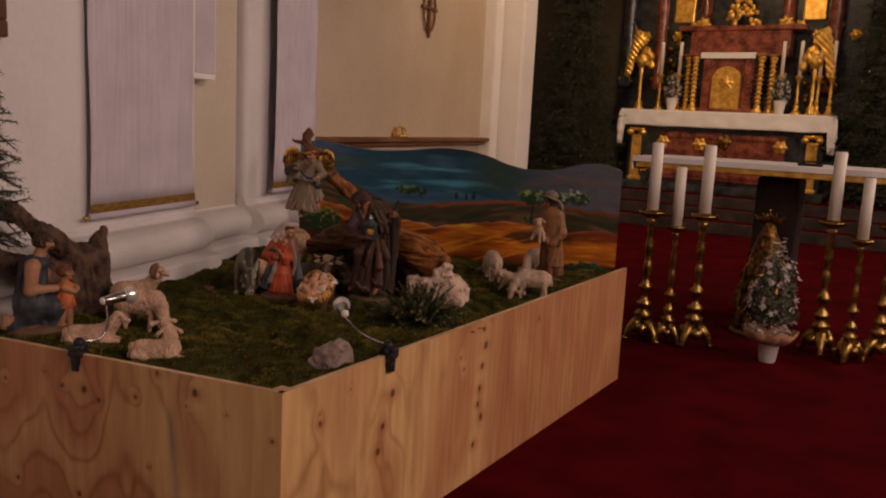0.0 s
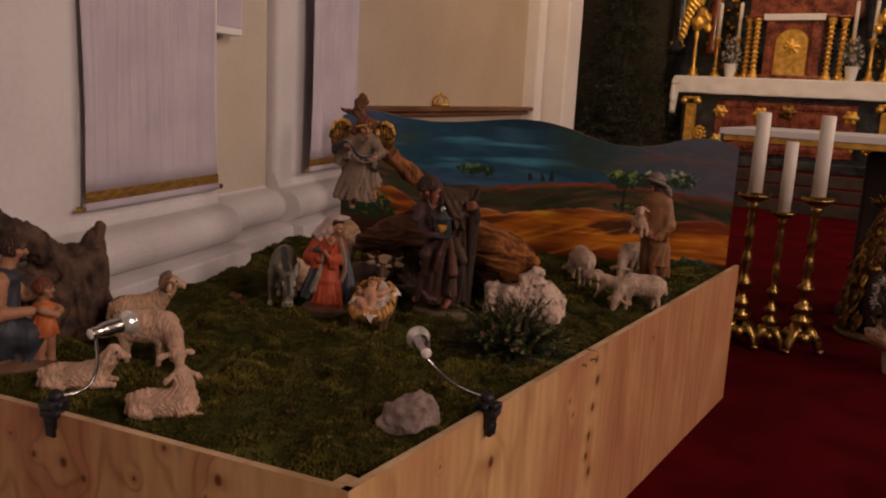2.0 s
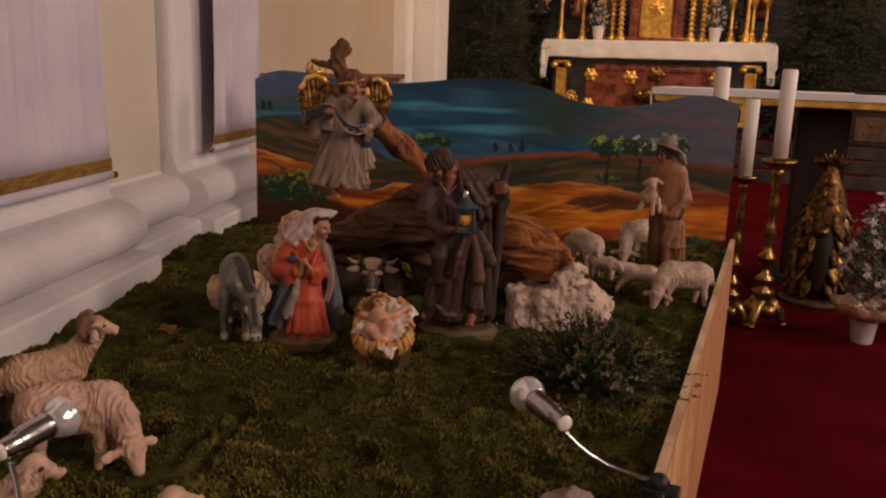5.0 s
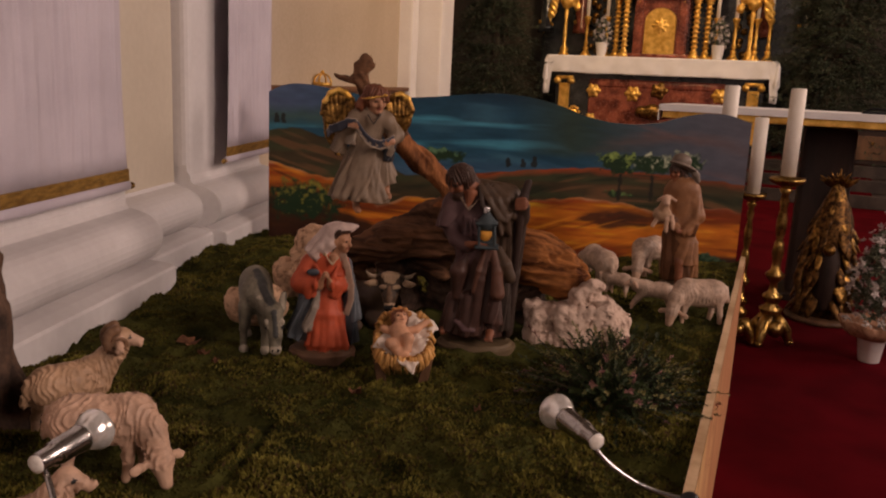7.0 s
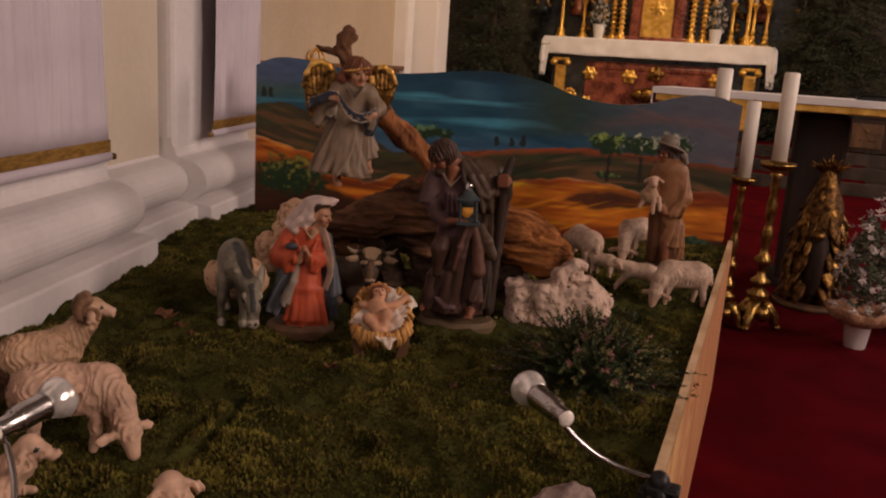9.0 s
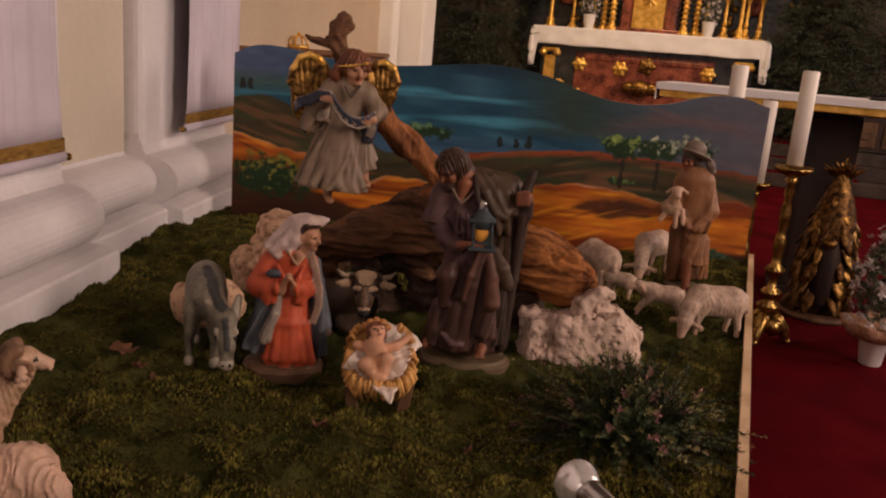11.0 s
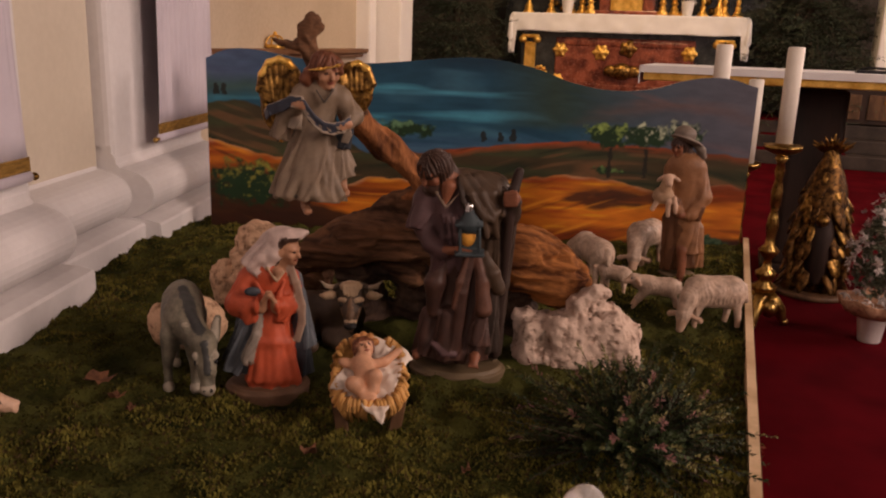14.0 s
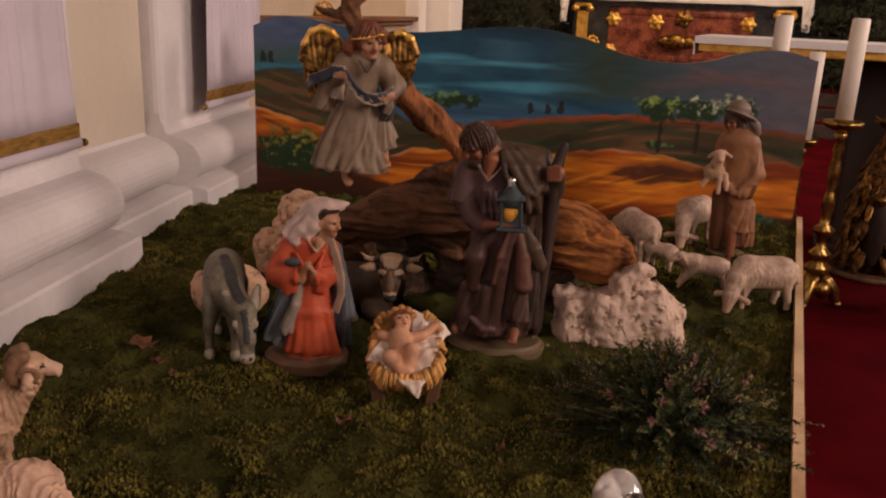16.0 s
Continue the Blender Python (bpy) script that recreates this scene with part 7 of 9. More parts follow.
cv.limb((0.0280, 0.0035, 0.0976), (0.0465, 0.0141, 0.1089), 0.0084, 0.0074, SKINP, 0.005)
cv.blob((0.0527, 0.0168, 0.1123), (0.0074, 0.0063, 0.0063), SKINP, 0.003, (0, 0, 0))
cv.limb((-0.0159, -0.0441, 0.0743), (-0.0273, -0.0686, 0.0852), 0.0137, 0.0126, SKINP, 0.006)
cv.limb((-0.0273, -0.0686, 0.0852), (-0.0135, -0.0633, 0.0679), 0.0126, 0.0095, SKINP, 0.006)
cv.limb((-0.0135, -0.0633, 0.0679), (0.0005, -0.0679, 0.0615), 0.0095, 0.0074, SKINP, 0.006)
cv.limb((-0.0000, -0.0416, 0.0754), (0.0097, -0.0517, 0.0928), 0.0137, 0.0126, SKINP, 0.006)
cv.limb((0.0097, -0.0517, 0.0928), (0.0081, -0.0609, 0.0711), 0.0126, 0.0095, SKINP, 0.006)
cv.limb((0.0081, -0.0609, 0.0711), (-0.0054, -0.0703, 0.0626), 0.0095, 0.0074, SKINP, 0.006)
cv.blob((-0.0054, -0.0738, 0.0610), (0.0095, 0.0074, 0.0063), SKINP, 0.003, (0, 0, 0))
cv.blob((0.0044, -0.0739, 0.0632), (0.0095, 0.0074, 0.0063), SKINP, 0.003, (0, 0, 0))
cv.limb((-0.0110, 0.0033, 0.0997), (-0.0112, 0.0085, 0.1064), 0.0116, 0.0116, SKINP, 0.005)
cv.head((-0.0105, 0.0216, 0.1145), 0.0215, 16, -46, SKINP, HAIRR, 0, 13, 0.46, 0.5)
cv.blob((-0.0305, 0.0321, 0.1235), (0.0074, 0.0074, 0.0074), HAIRG, 0.002, (0, 0, 0))
cv.blob((-0.0246, 0.0442, 0.1289), (0.0074, 0.0074, 0.0074), HAIRG, 0.002, (0, 0, 0))
cv.blob((-0.0122, 0.0498, 0.1314), (0.0074, 0.0074, 0.0074), HAIRG, 0.002, (0, 0, 0))
cv.blob((0.0004, 0.0458, 0.1296), (0.0074, 0.0074, 0.0074), HAIRG, 0.002, (0, 0, 0))
cv.blob((0.0100, 0.0338, 0.1243), (0.0074, 0.0074, 0.0074), HAIRG, 0.002, (0, 0, 0))
ob = cv.skin("infant_statue", 0.0020)
ob.matrix_world = pose(-1.628, 2.690, G + 0.011, 0, 0, 24)
tagged(ob, "painted carved infant lying on a white cloth in straw", "statue", "nativity figures")

# ---- driftwood, rocks, plants and lamps on the platform ----


def bark_relief(amp, axis=2, stretch=0.22):
    sc = np.ones(3)
    sc[axis] = stretch

    def f(p):
        ridge = 1 - 2.6 * np.abs(vnoise(p * sc, 46, 1)) + 0.6 * vnoise(p * sc, 110, 2)
        return amp * 0.75 * ridge + amp * 0.9 * vnoise(p, 15, 3)

    return f


def log_relief(p):
    """Fibres along the log, and along the branch where it rises."""
    low, up = bark_relief(0.0105, 0, 0.14)(p), bark_relief(0.0050, 2, 0.30)(p + 0.55 * p[:, 2:3] * np.array((1, 1, 0)))
    w = np.clip((p[:, 2] - 0.86) / 0.05, 0, 1)
    return low * (1 - w) + up * w


cv = Carving()
K = 0.03
cv.limb((-1.973, 3.066, 0.785), (-1.857, 3.091, 0.830), 0.0350, 0.0493, DRIFT, 0.03)
cv.limb((-1.857, 3.091, 0.830), (-1.744, 3.126, 0.854), 0.0493, 0.0571, DRIFT, 0.03)
cv.limb((-1.744, 3.126, 0.854), (-1.632, 3.160, 0.851), 0.0571, 0.0597, DRIFT, 0.03)
cv.limb((-1.632, 3.160, 0.851), (-1.543, 3.187, 0.837), 0.0597, 0.0597, DRIFT, 0.03)
cv.limb((-1.555, 3.179, 0.837), (-1.468, 3.189, 0.811), 0.0622, 0.0674, DRIFTO, 0.02)
cv.limb((-1.468, 3.189, 0.811), (-1.402, 3.199, 0.776), 0.0674, 0.0597, DRIFTO, 0.02)
cv.limb((-1.402, 3.199, 0.776), (-1.372, 3.203, 0.760), 0.0597, 0.0493, DRIFTO, 0.02)
cv.slab((-1.375, 3.202, 0.763), (0.0337, 0.0441, 0.0441), DRIFTO, 0.015, (10, 34, 17), rnd=0.01)
cv.limb((-1.835, 3.098, 0.865), (-1.771, 3.118, 0.906), 0.0285, 0.0311, DRIFT, 0.02)
cv.limb((-1.771, 3.118, 0.906), (-1.714, 3.141, 0.934), 0.0311, 0.0285, DRIFT, 0.02)
cv.limb((-1.742, 3.116, 0.925), (-1.698, 3.135, 0.949), 0.0156, 0.0169, DRIFTB, 0.012)
cv.limb((-1.906, 3.045, 0.828), (-1.801, 3.062, 0.860), 0.0104, 0.0117, DRIFT, 0.02)
cv.limb((-1.801, 3.062, 0.860), (-1.689, 3.090, 0.872), 0.0117, 0.0104, DRIFT, 0.02)
cv.limb((-1.689, 3.090, 0.872), (-1.604, 3.117, 0.861), 0.0104, 0.0091, DRIFT, 0.02)
cv.limb((-1.520, 3.147, 0.858), (-1.442, 3.156, 0.830), 0.0117, 0.0130, DRIFTO, 0.012)
cv.limb((-1.442, 3.156, 0.830), (-1.372, 3.177, 0.781), 0.0130, 0.0104, DRIFTO, 0.012)
cv.limb((-1.503, 3.147, 0.800), (-1.439, 3.157, 0.777), 0.0104, 0.0117, DRIFTO, 0.012)
cv.limb((-1.439, 3.157, 0.777), (-1.385, 3.173, 0.749), 0.0117, 0.0091, DRIFTO, 0.012)
cv.limb((-1.60, 3.15, 0.835), (-1.672, 3.085, 0.985), 0.040, 0.029, DRIFTB, K)
cv.limb((-1.672, 3.085, 0.985), (-1.742, 3.020, 1.060), 0.029, 0.026, DRIFTB, K)
cv.limb((-1.742, 3.020, 1.060), (-1.790, 2.955, 1.128), 0.026, 0.025, DRIFTB, K)
cv.limb((-1.790, 2.955, 1.128), (-1.800, 2.880, 1.215), 0.026, 0.028, DRIFT, K)
cv.limb((-1.835, 2.872, 1.234), (-1.839, 2.859, 1.255), 0.0160, 0.0160, DRIFT, 0.006)
cv.limb((-1.839, 2.859, 1.255), (-1.838, 2.848, 1.280), 0.0160, 0.0150, DRIFT, 0.006)
cv.limb((-1.838, 2.848, 1.280), (-1.836, 2.849, 1.303), 0.0150, 0.0118, DRIFT, 0.006)
cv.limb((-1.836, 2.849, 1.303), (-1.831, 2.852, 1.324), 0.0118, 0.0075, DRIFT, 0.006)
cv.limb((-1.840, 2.848, 1.262), (-1.872, 2.833, 1.270), 0.0150, 0.0085, DRIFT, 0.006)
cv.limb((-1.872, 2.833, 1.270), (-1.897, 2.822, 1.274), 0.0085, 0.0022, DRIFT, 0.006)
cv.blob((-1.828, 2.846, 1.312), (0.010, 0.009, 0.008), DRIFT, 0.003)
cv.blob((-1.846, 2.846, 1.300), (0.008, 0.009, 0.007), DRIFT, 0.003)
cv.limb((-1.829, 2.849, 1.287), (-1.815, 2.852, 1.299), 0.0075, 0.0053, DRIFT, 0.004)
cv.limb((-1.815, 2.852, 1.299), (-1.807, 2.855, 1.304), 0.0053, 0.0032, DRIFT, 0.004)
cv.limb((-1.831, 2.848, 1.314), (-1.819, 2.852, 1.320), 0.0053, 0.0053, DRIFT, 0.003)
cv.limb((-1.819, 2.852, 1.320), (-1.812, 2.853, 1.314), 0.0053, 0.0032, DRIFT, 0.003)
cv.limb((-1.838, 2.848, 1.305), (-1.841, 2.847, 1.322), 0.0064, 0.0043, DRIFT, 0.004)
cv.limb((-1.841, 2.847, 1.322), (-1.840, 2.848, 1.330), 0.0043, 0.0021, DRIFT, 0.004)
cv.limb((-2.00, 3.22, 0.76), (-2.06, 3.20, 0.63), 0.045, 0.050, DRIFT, K)
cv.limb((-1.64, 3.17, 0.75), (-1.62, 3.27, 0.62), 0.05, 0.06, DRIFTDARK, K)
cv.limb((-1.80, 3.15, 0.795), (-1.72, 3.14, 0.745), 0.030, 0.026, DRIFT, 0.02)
# added dark limbs fill the gap below the log in place of its shade
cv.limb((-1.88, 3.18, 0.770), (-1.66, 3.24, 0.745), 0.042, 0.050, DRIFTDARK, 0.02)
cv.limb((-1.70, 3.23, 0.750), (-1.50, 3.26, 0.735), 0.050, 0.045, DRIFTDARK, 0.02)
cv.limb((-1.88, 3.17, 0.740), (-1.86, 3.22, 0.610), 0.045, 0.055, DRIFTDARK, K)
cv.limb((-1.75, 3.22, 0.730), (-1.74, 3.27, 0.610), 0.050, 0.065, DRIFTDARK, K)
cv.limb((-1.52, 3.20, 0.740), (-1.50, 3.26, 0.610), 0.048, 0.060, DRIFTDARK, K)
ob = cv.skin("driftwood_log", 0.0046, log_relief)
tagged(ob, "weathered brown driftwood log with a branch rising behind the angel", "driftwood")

cv = Carving()
cv.limb((-2.235, 2.075, 0.60), (-2.245, 2.075, 0.80), 0.105, 0.062, DRIFTDARK, K)
cv.limb((-2.245, 2.110, 0.76), (-2.250, 2.150, 0.900), 0.048, 0.016, DRIFTDARK, K)
cv.limb((-2.235, 2.090, 0.80), (-2.235, 2.115, 0.885), 0.030, 0.012, DRIFTDARK, 0.02)
cv.limb((-2.250, 2.060, 0.78), (-2.220, 1.908, 0.904), 0.050, 0.034, DRIFTDARK, K)
cv.limb((-2.220, 1.908, 0.904), (-2.262, 1.788, 1.000), 0.034, 0.026, DRIFTDARK, K)
cv.limb((-2.262, 1.788, 1.000), (-2.271, 1.630, 1.064), 0.026, 0.018, DRIFTDARK, K)
cv.limb((-2.243, 1.807, 0.981), (-2.247, 1.788, 1.029), 0.020, 0.008, DRIFTDARK, 0.015)
cv.limb((-2.276, 1.759, 0.986), (-2.288, 1.749, 0.947), 0.016, 0.006, DRIFTDARK, 0.015)
cv.limb((-2.240, 2.020, 0.72), (-2.203, 1.803, 0.809), 0.050, 0.036, DRIFTDARK, K)
cv.limb((-2.203, 1.803, 0.809), (-2.254, 1.590, 0.905), 0.036, 0.026, DRIFTDARK, K)
cv.limb((-2.20, 2.11, 0.63), (-2.16, 2.18, 0.60), 0.05, 0.03, DRIFTDARK, K)
cv.limb((-2.22, 2.00, 0.64), (-2.20, 1.90, 0.60), 0.06, 0.03, DRIFTDARK, K)
ob = cv.skin("driftwood_stump", 0.0060, bark_relief(0.008))
tagged(ob, "dark gnarled root stump with two branches on the moss", "driftwood")


def rock(name, at, forms, m, seed, rough, label, res=0.006, pits=0.0):
    cv = Carving()
    for c, r, rot in forms:
        cv.blob(c, r, m, 0.03, rot)
    rel = lambda p: rough * vnoise(p, 22, seed) + rough * 0.6 * vnoise(p, 48, seed + 1) + rough * 0.35 * vnoise(p, 110, seed + 2) - pits * np.clip(vnoise(p, 75, seed + 5) - 0.25, 0, 1)
    ob = cv.skin(name, res, rel)
    ob.matrix_world = pose(*at)
    return tagged(ob, label, "rock")


cv = Carving()
cv.slab((0.0734, 0.0000, 0.0491), (0.0552, 0.0502, 0.0627), LIME, 0.02, (6, 24, -14), rnd=0.02)
cv.slab((0.0224, -0.0200, 0.0644), (0.0777, 0.0552, 0.0552), LIME, 0.025, (-10, -10, 12), rnd=0.018)
cv.slab((-0.0774, -0.0100, 0.0503), (0.0527, 0.0502, 0.0527), LIME, 0.02, (8, 8, 16), rnd=0.018)
cv.slab((-0.0167, -0.0300, 0.0104), (0.1003, 0.0502, 0.0301), LIME, 0.025, (12, 6, 4), rnd=0.018)
cv.slab((0.0194, 0.0000, 0.1301), (0.0301, 0.0301, 0.0376), LIME, 0.02, (0, -22, 20), rnd=0.012)
cv.slab((0.0398, -0.0050, 0.1534), (0.0213, 0.0226, 0.0276), LIME, 0.015, (0, 18, 30), rnd=0.008)
cv.slab((-0.1165, 0.0000, 0.0901), (0.0201, 0.0276, 0.0226), LIME, 0.015, (0, -14, 0), rnd=0.01)
cv.slab((0.1029, -0.0200, 0.0196), (0.0401, 0.0426, 0.0351), LIME, 0.02, (0, 16, 0), rnd=0.014)


def lime_relief(p):
    n = vnoise(p, 26, 3)
    pit = np.clip(vnoise(p, 85, 8) - 0.38, 0, 1) * 0.030 + np.clip(vnoise(p, 150, 5) - 0.45, 0, 1) * 0.012
    return 0.007 * n + 0.006 * (0.5 - np.abs(vnoise(p, 40, 6))) + 0.003 * vnoise(p, 100, 4) - pit


ob = cv.skin("limestone_rock", 0.0034, lime_relief)
ob.matrix_world = pose(-1.335, 3.150, 0.595, 0, 0, 9)
tagged(ob, "large pale pitted limestone rock beside the log", "rock")
rock("grey_rock", (-1.062, 2.135, 0.592), (((0, 0, 0.030), (0.062, 0.046, 0.050), (0, 22, 38)), ((-0.035, -0.025, 0.025), (0.036, 0.036, 0.038), (0, 0, 0)), ((0.012, 0.012, 0.062), (0.034, 0.028, 0.026), (0, 15, 0))), GREYROCK, 8, 0.010, "angular grey stone on the moss near the edge", 0.0042, 0.006)
rock("ochre_rock", (-2.225, 3.135, 0.690), (((0, 0, 0), (0.044, 0.042, 0.040), (0, 0, 0)), ((0.01, 0, -0.05), (0.045, 0.045, 0.05), (0, 0, 0))), OCHREROCK, 12, 0.008, "small ochre stone behind the kneeling woman", 0.005, 0.008)
rock("ochre_rock", (-2.135, 3.130, 0.792), (((0, 0, 0), (0.050, 0.046, 0.044), (0, 0, 0)), ((-0.01, 0, -0.09), (0.06, 0.06, 0.08), (0, 0, 0)), ((0.035, 0.01, -0.03), (0.04, 0.045, 0.04), (0, 0, 0))), OCHREROCK, 15, 0.011, "beige pitted stone leaning on the log", 0.0042, 0.014)
rock("pink_rock", (-2.150, 2.865, 0.60), (((0, 0, 0.055), (0.085, 0.060, 0.065), (0, 0, 30)),), OCHREROCK, 19, 0.008, "rounded pinkish stone behind the donkey", 0.005, 0.006)

# heather bush
rng = random.Random(11)
HEATH = material("heather_leaf", (0.012, 0.022, 0.006), (0.050, 0.070, 0.020), 0.7, scale=30, fine=120)
HEATHTIP = material("heather_tip", (0.10, 0.10, 0.03), (0.24, 0.21, 0.08), 0.7, scale=40, fine=120)
PINK = material("heather_flower", (0.13, 0.055, 0.05), (0.28, 0.14, 0.12), 0.7, scale=40, fine=120)
bush = thing("heather_bush", (-1.165, 2.760, 0.604), "dark green heather bush with pale tips and pink flowers", "bush")


def sprig_mesh(name, sprigs, mat, leaf, parent, label):
    """Leaves set round many thin sprigs, as one cloud of small blades."""
    vs, fs = [], []
    for pts in sprigs:
        for p, d in pts:
            side = d.cross(Vector((rng.uniform(-1, 1), rng.uniform(-1, 1), rng.uniform(-1, 1)))).normalized()
            tip = p + (side + d * 0.8).normalized() * leaf * rng.uniform(0.6, 1.3)
            w = d.cross(side) * leaf * 0.22
            k = len(vs)
            vs += [p - w * 0.4, p + w * 0.4, p.lerp(tip, 0.55) + w, tip, p.lerp(tip, 0.55) - w]
            fs.append((k, k + 1, k + 2, k + 3, k + 4))
    me = bpy.data.meshes.new(name)
    me.from_pydata([tuple(v) for v in vs], [], fs)
    ob = finish(name, me, mat, parent, label)
    ob["kind"] = "stuff"
    return ob


stems, low, tips, flowers = bmesh.new(), [], [], []
for j in range(440):
    a, el = rng.uniform(0, 2 * math.pi), rng.uniform(0.05, 1.35)
    ln = rng.uniform(0.11, 0.225) * (1.0 if el < 0.7 else 0.74)
    if rng.random() < 0.06:
        ln *= 1.35
    d = Vector((math.cos(a) * math.cos(el) * 1.1, math.sin(a) * math.cos(el) * 0.95, math.sin(el)))
    p0 = Vector((rng.uniform(-0.04, 0.04), rng.uniform(-0.04, 0.04), 0.008))
    pts = [p0 + d * ln * t + Vector((0, 0, -0.035 * t * t * (1.2 - el))) + Vector((rng.uniform(-1, 1), rng.uniform(-1, 1), rng.uniform(-1, 1))) * 0.004 for t in (0, 0.35, 0.7, 1.0)]
    for q in pts:
        q.z = max(q.z, 0.004)
    tube(stems, pts, [0.0014, 0.0011, 0.0009, 0.0005], 4)
    leaves = []
    for k in range(54):
        t = 0.15 + 0.85 * k / 54
        i = min(2, int(t * 3))
        p = pts[i].lerp(pts[i + 1], t * 3 - i)
        leaves.append((p, (pts[i + 1] - pts[i]).normalized()))
    low.append(leaves[:42])
    (flowers if rng.random() < 0.07 else tips if rng.random() < 0.55 else low).append(leaves[42:])
part("stem", stems, BARK, bush)
sprig_mesh("foliage", low, HEATH, 0.0100, bush, "dark green needle leaves")
sprig_mesh("leaf_tip", tips, HEATHTIP, 0.0085, bush, "pale yellow-green tips")
sprig_mesh("blossom", flowers, PINK, 0.010, bush, "small pink flowers")

# dead leaves on the moss
DEAD = material("dead_leaf", (0.075, 0.032, 0.015), (0.20, 0.085, 0.038), 0.75, scale=30, fine=150)
for x, y, rz, sz in ((-2.185, 2.625, 20, 0.032), (-2.085, 2.560, 60, 0.016), (-1.652, 2.505, 150, 0.020), (-2.03, 2.53, 80, 0.011), (-1.40, 2.57, 70, 0.010), (-1.33, 2.02, 30, 0.011)):
    n = 14
    bm = bmesh.new()
    rim = []
    for k in range(n):
        a = 2 * math.pi * k / n
        r = sz * (0.55 + 0.45 * abs(math.sin(2.5 * a + rz))) * (1.0 if k % 2 else 0.72)
        rim.append(bm.verts.new((r * math.cos(a) * 1.25, r * math.sin(a) * 0.85, 0.004 + 0.006 * math.sin(3 * a + rz) + 0.3 * r * r / sz)))
    c = bm.verts.new((0, 0, 0.001))
    for k in range(n):
        bm.faces.new((c, rim[k], rim[(k + 1) % n]))
    ob = part("fallen_leaf", bm, DEAD)
    zz = float(moss_height(np.array([x]), np.array([y]))[0])
    ob.matrix_world = pose(x, y, zz + 0.006, rng.uniform(-14, 14), rng.uniform(-14, 14), rz)
    mod = ob.modifiers.new("thick", "SOLIDIFY")
    mod.thickness = 0.0008
    tagged(ob, "curled brown fallen leaf lying on moss", "leaf", "fallen leaves")

# clip lamps
BULB = material("reflector_bulb", (0.70, 0.66, 0.60), (0.92, 0.90, 0.86), 0.10, 0.6, scale=60, fine=200, bump=0.25)
LENS = material("frosted_lens", (0.62, 0.56, 0.48), (0.80, 0.76, 0.68), 0.25, scale=60, fine=200, bump=0.3)


def clip_lamp(at, rz, back, front, sag, label):
    """A spot lamp on a bent chrome neck with a black spring clip. back, front: the head's two ends."""
    lamp = thing("clip_lamp", at, label, "clip lamp", "clip lamps", rz)
    inv = lamp.matrix_world.inverted()
    bm = bmesh.new()
    box(bm, (0.034, 0.052, 0.016), (0, -0.002, 0.014), (0, 0, 0), 0.004)
    box(bm, (0.034, 0.014, 0.060), (0, -0.012, -0.010), (10, 0, 0), 0.003)
    box(bm, (0.026, 0.012, 0.030), (0, -0.012, -0.044), (6, 0, 0), 0.003)
    box(bm, (0.044, 0.030, 0.018), (0.004, -0.010, -0.004), (0, 0, 12), 0.005)
    box(bm, (0.026, 0.012, 0.036), (0, 0.024, -0.008), (-8, 0, 0), 0.003)
    tube(bm, [(-0.022, 0, 0.010), (0.022, 0, 0.010)], 0.010, 10)
    ball(bm, 0.017, (0, 0.004, 0.026), 12)
    part("clamp", bm, BLACK, lamp, "black plastic spring clip", True)
    b, f = inv @ Vector(back), inv @ Vector(front)
    d = (f - b).normalized()
    bm = bmesh.new()
    tube(bm, arc((0, 0.004, 0.030), b + d * 0.012 + Vector((0, 0, -0.010)), sag, 16), 0.0042, 10)
    part("gooseneck", bm, CHROME, lamp, "bent chrome neck", True)
    m = Matrix.Translation(b) @ d.to_track_quat("Z", "Y").to_matrix().to_4x4()
    ln = (f - b).length
    bm = bmesh.new()
    lathe(bm, [(0.0125, 0.0), (0.0135, 0.003), (0.0135, ln * 0.20), (0.0165, ln * 0.23), (0.0172, ln * 0.25), (0.0160, ln * 0.27), (0.0172, ln * 0.29), (0.0180, ln * 0.31), (0.0180, ln * 0.62), (0.0195, ln * 0.64), (0.0195, ln * 0.69), (0.016, ln * 0.70)], 28, m)
    head = part("lamp_head", bm, CHROME, lamp, "chrome lamp head", True)
    bm = bmesh.new()
    lathe(bm, [(0.016, ln * 0.68), (0.021, ln * 0.74), (0.0285, ln * 0.86), (0.0300, ln * 0.93), (0.0285, ln * 0.98), (0.020, ln * 1.03), (0.010, ln * 1.05), (0.001, ln * 1.055)], 28, m)
    part("bulb", bm, BULB, lamp, "silvered reflector bulb, unlit", True)
    bm = bmesh.new()
    lathe(bm, [(0.001, -0.0045), (0.008, -0.004), (0.0125, -0.0015), (0.0125, 0.001)], 24, m)
    part("end_cap", bm, LENS, head, "white round end cap", True)
    return lamp


clip_lamp((-0.948, 2.262, 0.640), 90, (-1.090, 2.208, 0.757), (-1.180, 2.300, 0.756), (0.0, 0.01, -0.016), "chrome clip lamp clamped to the platform's side, unlit")
clip_lamp((-1.668, 1.650, 0.640), 11, (-1.727, 1.777, 0.765), (-1.732, 1.890, 0.771), (0.045, 0.0, -0.03), "chrome clip lamp clamped to the platform's front, unlit")

